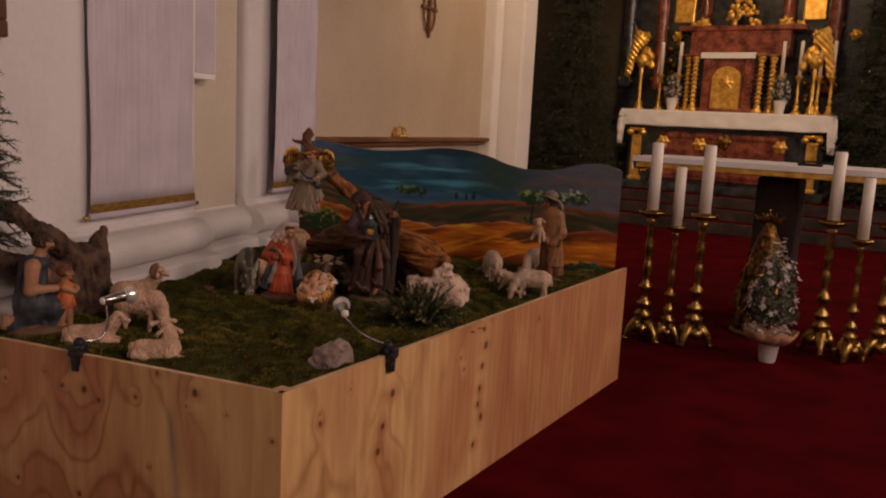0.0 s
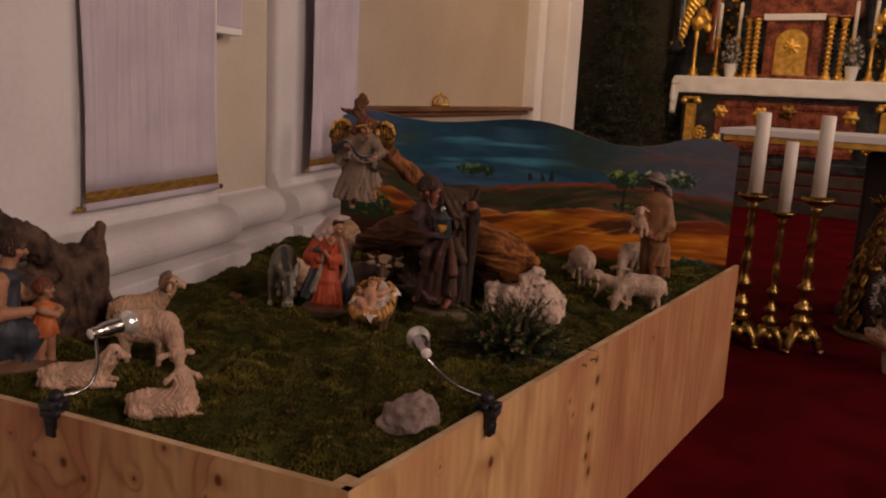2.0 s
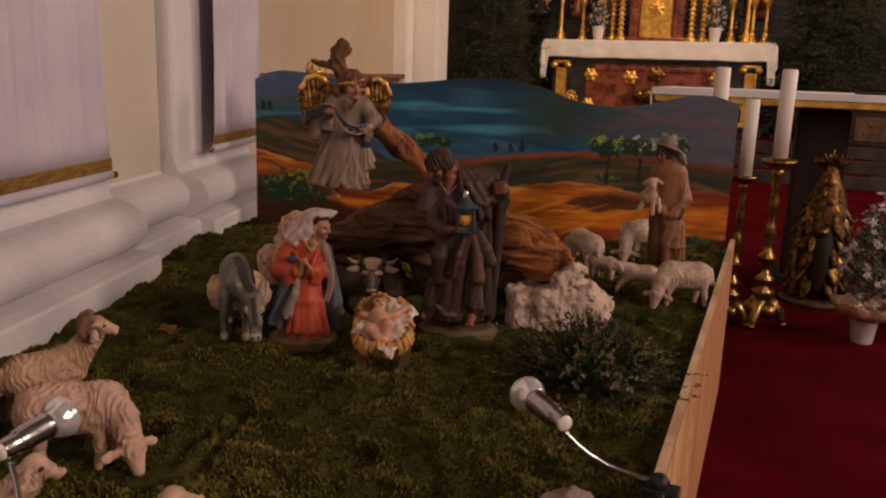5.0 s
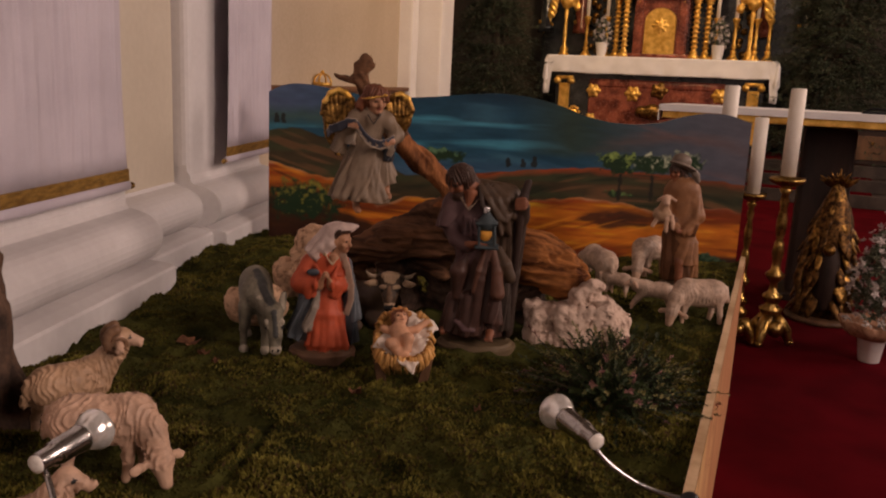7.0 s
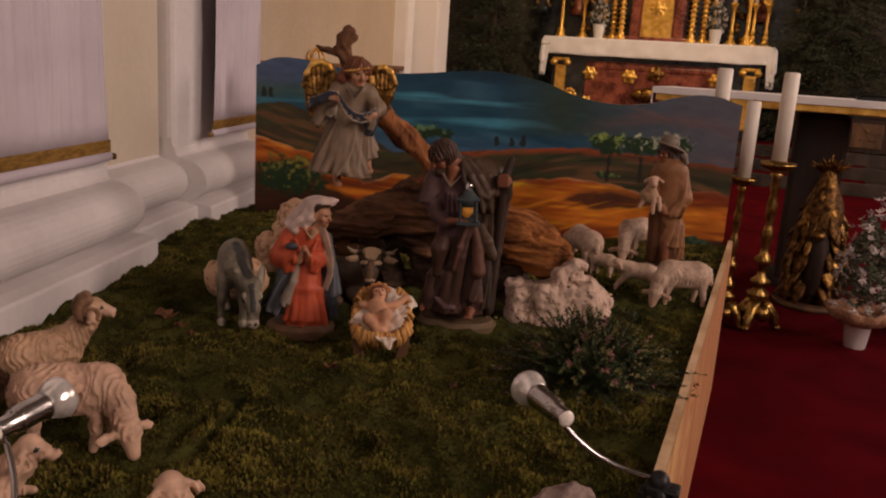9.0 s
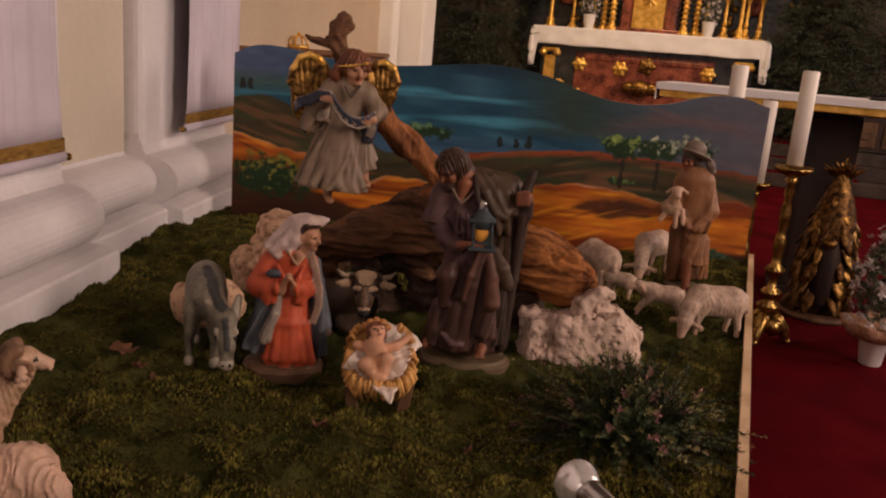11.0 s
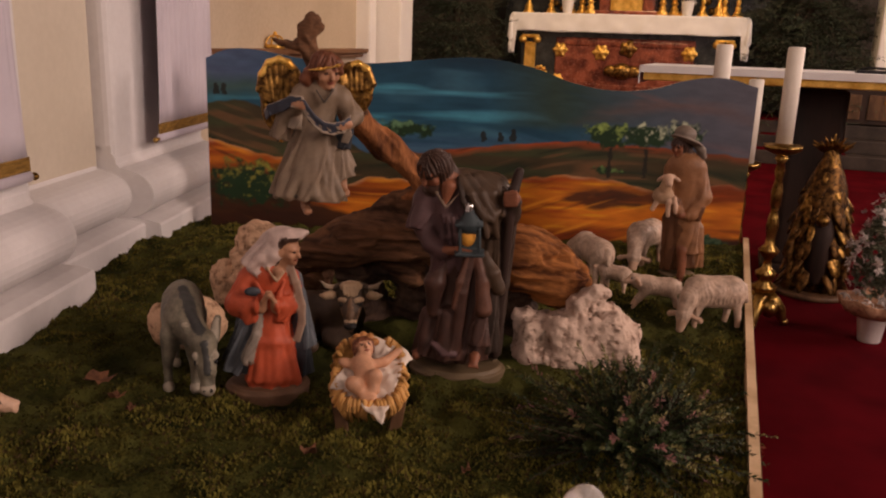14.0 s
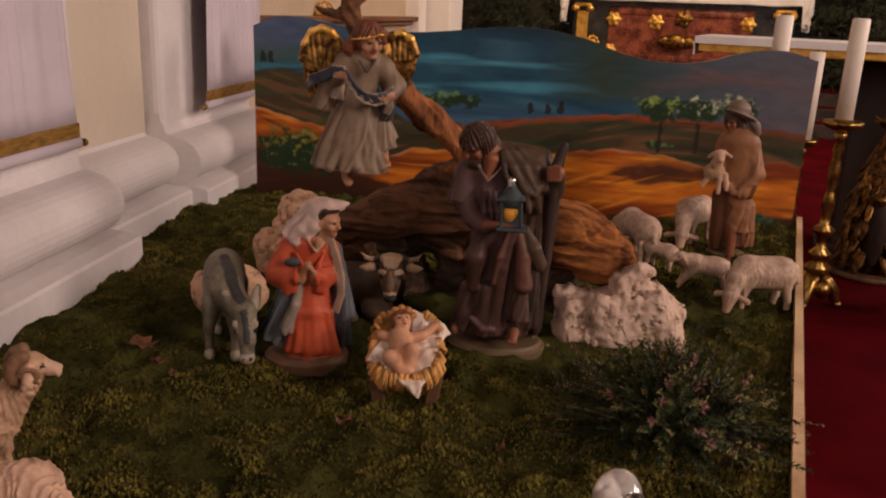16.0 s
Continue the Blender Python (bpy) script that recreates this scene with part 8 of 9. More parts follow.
# moss blades over the bed
rs = np.random.RandomState(3)
NB = 260000
a, b = rs.rand(NB), rs.rand(NB)
near = rs.rand(NB) < 0.35
b = np.where(near, b * 0.45, b)
xy = c0 * ((1 - a) * (1 - b))[:, None] + c1 * (a * (1 - b))[:, None] + c2 * (a * b)[:, None] + c3 * ((1 - a) * b)[:, None]
x, y = xy[:, 0] - (1 - a) ** 2 * 0.10, xy[:, 1]
pt = np.stack([x, y, x * 0], -1)
patch = 1.2 * vnoise(pt, 4, 21) + 0.7 * vnoise(pt, 14, 22) + 0.4 * vnoise(pt, 40, 23)
patch = patch + 0.35 * clump(x, y) - 1.3 * crevice(x, y)
# the log's shade put into the moss: blades below it fewer and darker
log_shade = np.clip(1.4 - np.sqrt(((x + 1.67) / 0.30) ** 2 + ((y - 3.10) / 0.20) ** 2), 0, 1)
patch = patch - 2.6 * log_shade
keep = patch + rs.rand(NB) * 1.5 > 0.25
x, y, patch = x[keep], y[keep], patch[keep]
z = moss_height(x, y)
n = len(x)
ang, tilt = rs.rand(n) * 6.283, rs.rand(n) * 1.1
ln = (0.004 + 0.006 * rs.rand(n)) * (1 + 0.5 * np.clip(patch, -0.6, 1))
d = np.stack([np.cos(ang) * np.sin(tilt), np.sin(ang) * np.sin(tilt), np.cos(tilt)], -1)
s = np.stack([-np.sin(ang), np.cos(ang), np.zeros(n)], -1) * (0.0010 + 0.0008 * rs.rand(n))[:, None]
p0 = np.stack([x, y, z - 0.002], -1)
pts = np.stack([p0 - s, p0 + s, p0 + d * ln[:, None] * 0.6 + s * 1.5, p0 + d * ln[:, None], p0 + d * ln[:, None] * 0.6 - s * 1.5], 1).reshape(-1, 3)
quads = np.arange(n * 5).reshape(n, 5)
me = bpy.data.meshes.new("moss_blades")
me.from_pydata(pts.tolist(), [], quads.tolist())
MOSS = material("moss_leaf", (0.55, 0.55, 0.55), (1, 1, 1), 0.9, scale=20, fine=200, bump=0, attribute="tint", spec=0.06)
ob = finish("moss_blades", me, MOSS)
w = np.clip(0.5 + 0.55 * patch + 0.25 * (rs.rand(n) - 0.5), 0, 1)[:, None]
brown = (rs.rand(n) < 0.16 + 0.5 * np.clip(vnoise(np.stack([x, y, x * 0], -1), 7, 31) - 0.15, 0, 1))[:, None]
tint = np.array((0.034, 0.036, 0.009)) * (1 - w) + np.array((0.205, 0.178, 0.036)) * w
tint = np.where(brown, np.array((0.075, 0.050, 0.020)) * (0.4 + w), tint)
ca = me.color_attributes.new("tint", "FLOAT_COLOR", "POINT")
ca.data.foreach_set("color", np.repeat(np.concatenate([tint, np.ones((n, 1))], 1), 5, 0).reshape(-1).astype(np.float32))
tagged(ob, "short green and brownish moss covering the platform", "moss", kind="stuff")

# ---- banners on the side wall ----


def banner(s0, s1, o, z0, z1, label):
    """A hanging pleated cloth with a braid above its hem and a knobbed rod in the hem."""
    ban = thing("wall_banner", on_wall((s0 + s1) / 2, o, z0), label, "banner", "hanging banners", 90 + math.degrees(SKEW))
    w = s1 - s0
    nu, nv = 260, 40
    a, b = np.meshgrid(np.linspace(-w / 2, w / 2, nu), np.linspace(0.075, z1 - z0, nv), indexing="ij")
    fade = np.clip((b - 0.05) / 0.25, 0.12, 1)
    q = np.stack([a, b * 0.06, a * 0], -1)
    dep = 0.012 * fade * (np.sin(a * 84 + 4.5 * vnoise(q, 5, 3)) * 0.45 + 0.8 * vnoise(q, 30, 5) + 0.35 * vnoise(q, 70, 6))
    inset = 0.012 * np.clip(b / 0.4, 0, 1) * a / (w / 2)
    ob = grid_mesh("cloth", np.stack([a - inset, dep - 0.004, b], -1), nu, nv, CLOTH, ban, "softly pleated lilac-white cloth")
    ob.modifiers.new("thick", "SOLIDIFY").thickness = 0.002
    bm = box(bmesh.new(), (w + 0.004, 0.006, 0.036), (0, -0.004, 0.058), (0, 0, 0), 0.0015, 1)
    part("braid", bm, BRAID, ban, "brown-gold braid above the hem")
    bm = bmesh.new()
    n = 14
    rows = [(0.010 * math.cos(t) - 0.002, 0.014 * math.sin(t)) for t in (math.pi * (0.5 + 2 * k / n) for k in range(n))]
    ends = [[bm.verts.new((x, y, z + (0.026 if abs(z) > 0 else 0.026))) for y, z in rows] for x in (-w / 2 - 0.002, w / 2 + 0.002)]
    for k in range(n):
        bm.faces.new((ends[0][k], ends[0][(k + 1) % n], ends[1][(k + 1) % n], ends[1][k]))
    bm.faces.new(ends[0]), bm.faces.new(ends[1])
    box(bm, (w + 0.002, 0.004, 0.030), (0, -0.002, 0.034), (0, 0, 0), 0.001, 1)
    part("hem", bm, CLOTH, ban, "white hem round the rod", True)
    rod = part("rod", tube(bmesh.new(), [(-w / 2 - 0.022, 0, 0.022), (w / 2 + 0.022, 0, 0.022)], 0.006, 10), BRASS, ban, "thin brass rod", True)
    for sx in (-1, 1):
        part("knob", ball(bmesh.new(), 0.0105, (sx * (w / 2 + 0.028), 0, 0.022), 14), BRASS, rod, "round brass knob", True)
    return ban


banner(-0.800, -0.044, 0.034, 0.891, 3.4, "white pleated banner with a gold-brown braid hanging on the wall")
banner(0.806, 1.40, 0.022, 0.893, 3.4, "white pleated banner beside the painted panel")

spk = thing("wall_loudspeaker", on_wall(0.108, -0.10, 1.535), "white column loudspeaker on the wall", "loudspeaker", rz=90 + math.degrees(SKEW))
part("cabinet", box(bmesh.new(), (0.205, 0.080, 0.80), (0, -0.058, 0.40), (0, 0, 0), 0.008, 3), LINEN, spk)
part("grille", box(bmesh.new(), (0.180, 0.006, 0.74), (0, -0.099, 0.40), (0, 0, 0), 0.002, 1), CLOTH, spk, "fine pale grille")
part("bracket", box(bmesh.new(), (0.04, 0.020, 0.16), (-0.08, -0.009, 0.16), (0, 0, 0), 0.003, 1), BLACK, spk, "dark wall bracket")

# dark framed picture on the pier
pic = thing("framed_picture", on_wall(-1.46, 0.002, 1.60), "dark brown wooden picture frame hanging on the wall", "picture", rz=90 + math.degrees(SKEW))
for name, size, at in (("frame_rail", (0.50, 0.040, 0.060), (0, -0.022, 0.030)), ("frame_rail", (0.50, 0.040, 0.060), (0, -0.022, 0.670)), ("frame_stile", (0.060, 0.038, 0.58), (-0.22, -0.021, 0.35)), ("frame_stile", (0.060, 0.038, 0.58), (0.22, -0.021, 0.35))):
    part(name, box(bmesh.new(), size, at, (0, 0, 0), 0.008, 2), WOOD, pic)
part("picture_field", box(bmesh.new(), (0.38, 0.012, 0.58), (0, -0.010, 0.35), (0, 0, 0), 0.001, 1), LEDGE, pic, "plain brown picture field")

# wheel cross and crown on the far wall
FRZ = FYAW + 180
cross = thing("wheel_cross", on_far(4.40, 0.03, 2.72), "dark iron wheel cross on the ochre wall", "wall cross", rz=FRZ)
bm = bmesh.new()
tube(bm, [(0.17 * math.cos(t), 0, 0.26 * math.sin(t)) for t in (2 * math.pi * k / 40 for k in range(41))], 0.014, 8)
part("ring", bm, LEDGE, cross, smooth=True)
part("upright", box(bmesh.new(), (0.045, 0.03, 0.66), (0, 0, 0), (0, 0, 0), 0.006, 2), LEDGE, cross)
part("crossbar", box(bmesh.new(), (0.44, 0.028, 0.045), (0, 0, 0.02), (0, 0, 0), 0.006, 2), LEDGE, cross)
crown = thing("gilded_diadem", on_far(3.60, 0.08, 1.18), "small gilded open crown standing on the ledge", "crown", rz=FRZ)
bm = bmesh.new()
lathe(bm, [(0.085, 0.0), (0.092, 0.005), (0.092, 0.030), (0.086, 0.034), (0.080, 0.03), (0.080, 0.004)], 28)
part("band", bm, GOLD, crown, smooth=True)
for k in range(4):
    a = math.pi * k / 4
    bm = tube(bmesh.new(), [(0.088 * math.cos(a) * math.cos(t), 0.088 * math.sin(a) * math.cos(t), 0.03 + 0.085 * math.sin(t)) for t in (math.pi * j / 12 for j in range(13))], 0.008, 8)
    part("arch", bm, GOLD, crown, smooth=True)
part("orb", ball(bmesh.new(), 0.018, (0, 0, 0.130), 12), GOLD, crown, smooth=True)


# ---- fir trees ----
def fir(name, at, height, radius, seed, label, needle=0.050, whorls=70, per=10, z_low=0.25):
    tree = thing(name, at, label, "fir tree", "fir trees")
    r = random.Random(seed)
    part("trunk", tube(bmesh.new(), [(0, 0, 0), (0.01, 0, height * 0.5), (0, 0.01, height)], [height * 0.016, height * 0.010, 0.005], 10), BARK, tree, smooth=True)
    limbs, vs, fs = bmesh.new(), [], []
    for wv in range(whorls):
        t = wv / (whorls - 1)
        z = z_low + (height * 0.98 - z_low) * t + r.uniform(-0.10, 0.10) * height / 4
        reach = radius * (1 - t) ** 0.85 + 0.05
        for k in range(per):
            a = 2 * math.pi * (k + r.random()) / per
            ln = reach * r.uniform(0.7, 1.12)
            d = Vector((math.cos(a), math.sin(a), 0))
            droop = r.uniform(-0.85, 0.20)
            pts = [Vector((0, 0, z)) + d * ln * s + Vector((0, 0, droop * ln * s * s + 0.12 * ln * s)) for s in (0, 0.33, 0.66, 1)]
            tube(limbs, pts, [0.008, 0.006, 0.004, 0.002], 4)
            side = Vector((-d.y, d.x, 0))
            for j in range(9):
                s = 0.22 + 0.78 * j / 8
                i = min(2, int(s * 3))
                p = pts[i].lerp(pts[i + 1], s * 3 - i)
                for sg in (-1, 1):
                    tw = (d * 0.75 + side * sg * r.uniform(0.5, 1.1) + Vector((0, 0, r.uniform(-0.35, 0.1)))).normalized() * ln * 0.34 * (1.15 - s * 0.75)
                    nn = max(3, int(tw.length / needle * 1.9))
                    for q in range(nn):
                        o = p + tw * (q + 0.5) / nn
                        nd = (tw.normalized() * 0.7 + Vector((r.uniform(-1, 1), r.uniform(-1, 1), r.uniform(-0.8, 0.8)))).normalized() * needle * r.uniform(0.7, 1.2)
                        wd = nd.cross(Vector((r.uniform(-1, 1), r.uniform(-1, 1), 1))).normalized() * needle * 0.13
                        b = len(vs)
                        vs += [o - wd, o + wd, o + nd]
                        fs.append((b, b + 1, b + 2))
    part("branch", limbs, BARK, tree, "thin brown branches")["kind"] = "stuff"
    me = bpy.data.meshes.new("crown")
    me.from_pydata([tuple(v) for v in vs], [], fs)
    ob = finish("crown", me, FIRN, tree, "dense dark green needles")
    ob["kind"] = "stuff"
    return tree


fir("fir_tree", (-4.88, 12.75, 0.492), 4.6, 0.80, 1, "tall dark fir tree standing beside the high altar")
fir("fir_tree", (-0.26, 13.25, 0.492), 4.6, 1.02, 2, "tall dark fir tree standing beside the high altar and pier", per=12)
fir("small_fir", (-2.170, 1.620, 0.60), 1.15, 0.115, 3, "small fir tree standing behind the root stump", 0.018, 26, 9, 0.34)

# ---- high altar ----
AX, AY = -2.53, 12.80
altar = thing("high_altar", (AX, AY, 0.492), "red and black marble high altar with gilded pilasters", "altar")


def add(name, bm, mat, parent, label="", smooth=False):
    return part(name, bm, mat, parent, label, smooth)


add("base", box(bmesh.new(), (3.0, 0.86, 0.14), (0, 0.46, 0.07), (0, 0, 0), 0.02), BLACKMARBLE, altar)
add("body", box(bmesh.new(), (2.86, 0.72, 0.98), (0, 0.47, 0.63), (0, 0, 0), 0.015), BLACKMARBLE, altar)
bm = box(bmesh.new(), (1.86, 0.06, 0.74), (0, 0.10, 0.56), (0, 0, 0), 0.03, 3)
box(bm, (1.66, 0.05, 0.08), (0, 0.08, 0.86), (0, 0, 0), 0.02)
box(bm, (1.66, 0.05, 0.08), (0, 0.08, 0.28), (0, 0, 0), 0.02)
add("front_panel", bm, REDMARBLE, altar, "red marble front panel")
add("mensa", box(bmesh.new(), (3.06, 0.84, 0.10), (0, 0.44, 1.17), (0, 0, 0), 0.02), BLACKMARBLE, altar)
for sx in (-1, 1):
    bm = box(bmesh.new(), (0.15, 0.06, 0.70), (sx * 1.29, 0.08, 0.50), (0, 0, 0), 0.012)
    box(bm, (0.20, 0.09, 0.07), (sx * 1.29, 0.08, 0.16), (0, 0, 0), 0.02)
    pil = add("pilaster", bm, GOLD, altar, "gilded pilaster")
    bm = box(bmesh.new(), (0.24, 0.10, 0.05), (sx * 1.29, 0.07, 0.93), (0, 0, 0), 0.015)
    for v in (-1, 1):
        tube(bm, [(sx * 1.29 + v * 0.10, 0.00, 0.885), (sx * 1.29 + v * 0.10, 0.12, 0.885)], 0.046, 14)
    add("capital", bm, GOLD, pil, "scrolled gilded capital", True)
    bm = bmesh.new()
    for k in range(22):
        t = k / 21 * 3.6 * math.pi
        r = 0.02 + 0.010 * t
        ball(bm, 0.034 - 0.0006 * k, (sx * 1.13 + sx * r * math.cos(t) * 0.8, 0.04, 0.42 + r * math.sin(t)), 8)
    add("volute", bm, GOLD, altar, "gilded scroll ornament", True)


def rosette(at, size, petals):
    """A domed flower ornament that faces -y."""
    bm = bmesh.new()
    seg, rings = petals * 6, []
    for f, lift in ((0.12, 1.0), (0.32, 0.85), (0.40, 0.45), (0.62, 0.62), (0.85, 0.45), (1.0, 0.12), (0.98, -0.1)):
        ring = []
        for k in range(seg):
            a = 2 * math.pi * k / seg
            r = size * f * (1 - 0.26 * f * (0.5 - 0.5 * math.cos(petals * a)))
            y = at[1] + 0.02 - size * 0.42 * lift * (1 - 0.4 * f * (0.5 - 0.5 * math.cos(petals * a)))
            ring.append(bm.verts.new((at[0] + r * math.cos(a), y, at[2] + r * math.sin(a))))
        rings.append(ring)
    for lo, hi in zip(rings, rings[1:]):
        for k in range(seg):
            bm.faces.new((lo[k], lo[(k + 1) % seg], hi[(k + 1) % seg], hi[k]))
    bm.faces.new(rings[0]), bm.faces.new(rings[-1])
    return bm


for x, z, s in ((-0.86, 0.76, 0.11), (-0.30, 0.74, 0.12), (0.86, 0.76, 0.11), (-0.88, 0.36, 0.09), (0.88, 0.36, 0.09)):
    add("ornament", rosette((x, 0.05, z), s, 6), GOLD, altar, "gilded leaf ornament", True)
add("cartouche", rosette((0.06, 0.05, 0.80), 0.13, 5), AGED, altar, "gilded cartouche", True)
bm = bmesh.new()
for x, r in ((0.0, 0.14), (0.16, 0.10), (-0.14, 0.10)):
    ball(bm, r, (x, 0.02, 0.50), 12, (1, 0.5, 0.8))
add("relief", bm, AGED, altar, "dark gilded relief", True)

cloth = thing("altar_cloth", (AX, AY, 1.715), "white linen cloth laid over the high altar", "altar cloth")
bm = box(bmesh.new(), (3.10, 0.88, 0.014), (0, 0.43, 0.012), (0, 0, 0), 0.005)
add("top", bm, LINEN, cloth)
nu, nv = 120, 12
a, b = np.meshgrid(np.linspace(-1.55, 1.55, nu), np.linspace(0, 1, nv), indexing="ij")
q = np.stack([a, b * 0.3, a * 0], -1)
drop = 0.245 + 0.02 * vnoise(q, 3, 2) + np.where(np.abs(a) > 1.49, 0.30, 0)
ob = grid_mesh("front_drop", np.stack([a, -0.018 - 0.020 * b * (0.5 + vnoise(q, 7, 1)), 0.018 - drop * b], -1), nu, nv, LINEN, cloth, "creased hanging front edge")
ob.modifiers.new("thick", "SOLIDIFY").thickness = 0.004
for sx in (-1, 1):
    bm = bmesh.new()
    lathe(bm, [(0.008, 0.0), (0.030, -0.05), (0.040, -0.20), (0.050, -0.30), (0.02, -0.36), (0.034, -0.40), (0.028, -0.52), (0.004, -0.53)], 12, pose(sx * 1.56, 0.0, 0.0))
    add("corner_fold", bm, LINEN, cloth, "tasselled hanging corner", True)

# tabernacle
tab = thing("tabernacle", (AX - 0.03, AY + 0.32, 1.735), "red marble tabernacle with an arched gilded door", "tabernacle")
add("plinth", box(bmesh.new(), (0.86, 0.46, 0.06), (0, 0.1, 0.03), (0, 0, 0), 0.015), REDMARBLE, tab)
add("body", box(bmesh.new(), (0.74, 0.40, 0.78), (0, 0.12, 0.44), (0, 0, 0), 0.015), REDMARBLE, tab)
for sx in (-1, 1):
    add("pilaster", box(bmesh.new(), (0.10, 0.05, 0.74), (sx * 0.30, -0.095, 0.43), (0, 0, 0), 0.01), REDMARBLE, tab, "red marble pilaster")
    add("capital", rosette((sx * 0.30, -0.12, 0.76), 0.05, 6), GOLD, tab, "small gilded capital", True)
bm = bmesh.new()
rim = [(-0.215, 0.05), (0.215, 0.05)] + [(0.215 * math.cos(t), 0.50 + 0.185 * math.sin(t)) for t in (math.pi * k / 16 for k in range(17))]
lo = [bm.verts.new((x, -0.10, z)) for x, z in rim]
hi = [bm.verts.new((x * 0.96, -0.125, 0.05 + (z - 0.05) * 0.98)) for x, z in rim]
bm.faces.new(lo), bm.faces.new(hi)
for k in range(len(rim)):
    bm.faces.new((lo[k], lo[(k + 1) % len(rim)], hi[(k + 1) % len(rim)], hi[k]))
door = add("door", bm, GOLD, tab, "arched gilded door")
add("door_relief", rosette((0, -0.13, 0.44), 0.13, 8), GOLD, door, "raised gilded roundel", True)
add("cornice", box(bmesh.new(), (0.84, 0.48, 0.05), (0, 0.1, 0.845), (0, 0, 0), 0.015), REDMARBLE, tab)
runner = thing("tabernacle_cloth", (AX - 0.03, AY + 0.32, 2.608), "white linen runner on the tabernacle", "cloth")
add("linen", box(bmesh.new(), (0.80, 0.50, 0.010), (0, 0.1, 0.005), (0, 0, 0), 0.003), LINEN, runner)
add("front_edge", box(bmesh.new(), (0.80, 0.008, 0.085), (0, -0.153, -0.034), (3, 0, 0), 0.003), LINEN, runner, "hanging lace edge")

# gilded turned columns beside it
COLROWS = [(0.062, 0.0), (0.075, 0.02), (0.070, 0.05), (0.034, 0.08)] + [(0.052 - 0.022 * abs(math.sin(math.pi * k / 6)) ** 0.5 + 0.008 * (k % 6 == 0), 0.10 + 0.011 * k) for k in range(61)] + [(0.030, 0.775), (0.060, 0.79), (0.064, 0.82), (0.05, 0.84)]
col_ob = None
for x, y in ((-0.50, 0.22), (-0.64, 0.36), (0.46, 0.22), (0.60, 0.36)):
    m = pose(AX + x - 0.01, AY + y, 1.732)
    if col_ob is None:
        col_ob = thing("gilded_column", (0, 0, 0), "gilded turned column on the high altar", "column", "gilded columns")
        add("shaft", lathe(bmesh.new(), COLROWS, 20), GOLD, col_ob, smooth=True)
        bm = box(bmesh.new(), (0.15, 0.15, 0.03), (0, 0, 0.855), (0, 0, 0), 0.008)
        add("capital", bm, REDMARBLE, col_ob, "red marble cap")
        col_ob.matrix_world = m
    else:
        copy_thing(col_ob, m)

# altar candlesticks
stick = None
for x in (-1.10, -0.81, 0.71, 0.955, 1.23, 1.40):
    m = pose(AX + x, AY + 0.42, 1.732)
    if stick is None:
        stick = thing("altar_candlestick", (0, 0, 0), "gilded altar candlestick with a white candle", "candlestick", "altar candles")
        add("foot", lathe(bmesh.new(), [(0.075, 0), (0.085, 0.02), (0.06, 0.05), (0.03, 0.10), (0.045, 0.13), (0.02, 0.16)], 16), GOLD, stick, smooth=True)
        add("stem", lathe(bmesh.new(), [(0.02, 0.15), (0.034, 0.20), (0.018, 0.25), (0.026, 0.34), (0.016, 0.44), (0.03, 0.50), (0.05, 0.55), (0.052, 0.57), (0.02, 0.575)], 16), GOLD, stick, smooth=True)
        add("candle", lathe(bmesh.new(), [(0.026, 0.56), (0.026, 1.06), (0.018, 1.07), (0.002, 1.066)], 16), WAX, stick, "white wax candle", True)
        stick.matrix_world = m
    else:
        copy_thing(stick, m)


def flower_mass(name, parent, centre, half, count, size, mat, seed, label, cone=0.0):
    """Many small flat blossoms strewn through an egg-shaped bunch."""
    r = random.Random(seed)
    vs, fs = [], []
    while len(fs) < count:
        p = Vector((r.uniform(-1, 1), r.uniform(-1, 1), r.uniform(-1, 1)))
        if p.length > 1 or p.length < 0.45:
            continue
        taper = 1 - cone * (p.z * 0.5 + 0.5)
        c = Vector(centre) + Vector((p.x * half[0] * taper, p.y * half[1] * taper, p.z * half[2]))
        nrm = (p + Vector((r.uniform(-0.6, 0.6), r.uniform(-0.6, 0.6), r.uniform(-0.3, 0.8)))).normalized()
        u = nrm.orthogonal().normalized()
        v = nrm.cross(u)
        s = size * r.uniform(0.6, 1.25)
        k = len(vs)
        n = 10
        vs.append(c + nrm * s * 0.25)
        for j in range(n):
            a = 2 * math.pi * j / n
            rr = s * (1.0 if j % 2 else 0.55)
            vs.append(c + (u * math.cos(a) + v * math.sin(a)) * rr + nrm * s * 0.45 * (j % 2))
        for j in range(n):
            fs.append((k, k + 1 + j, k + 1 + (j + 1) % n))
    me = bpy.data.meshes.new(name)
    me.from_pydata([tuple(v) for v in vs], [], fs)
    ob = finish(name, me, mat, parent, label)
    ob["kind"] = "stuff"
    return ob


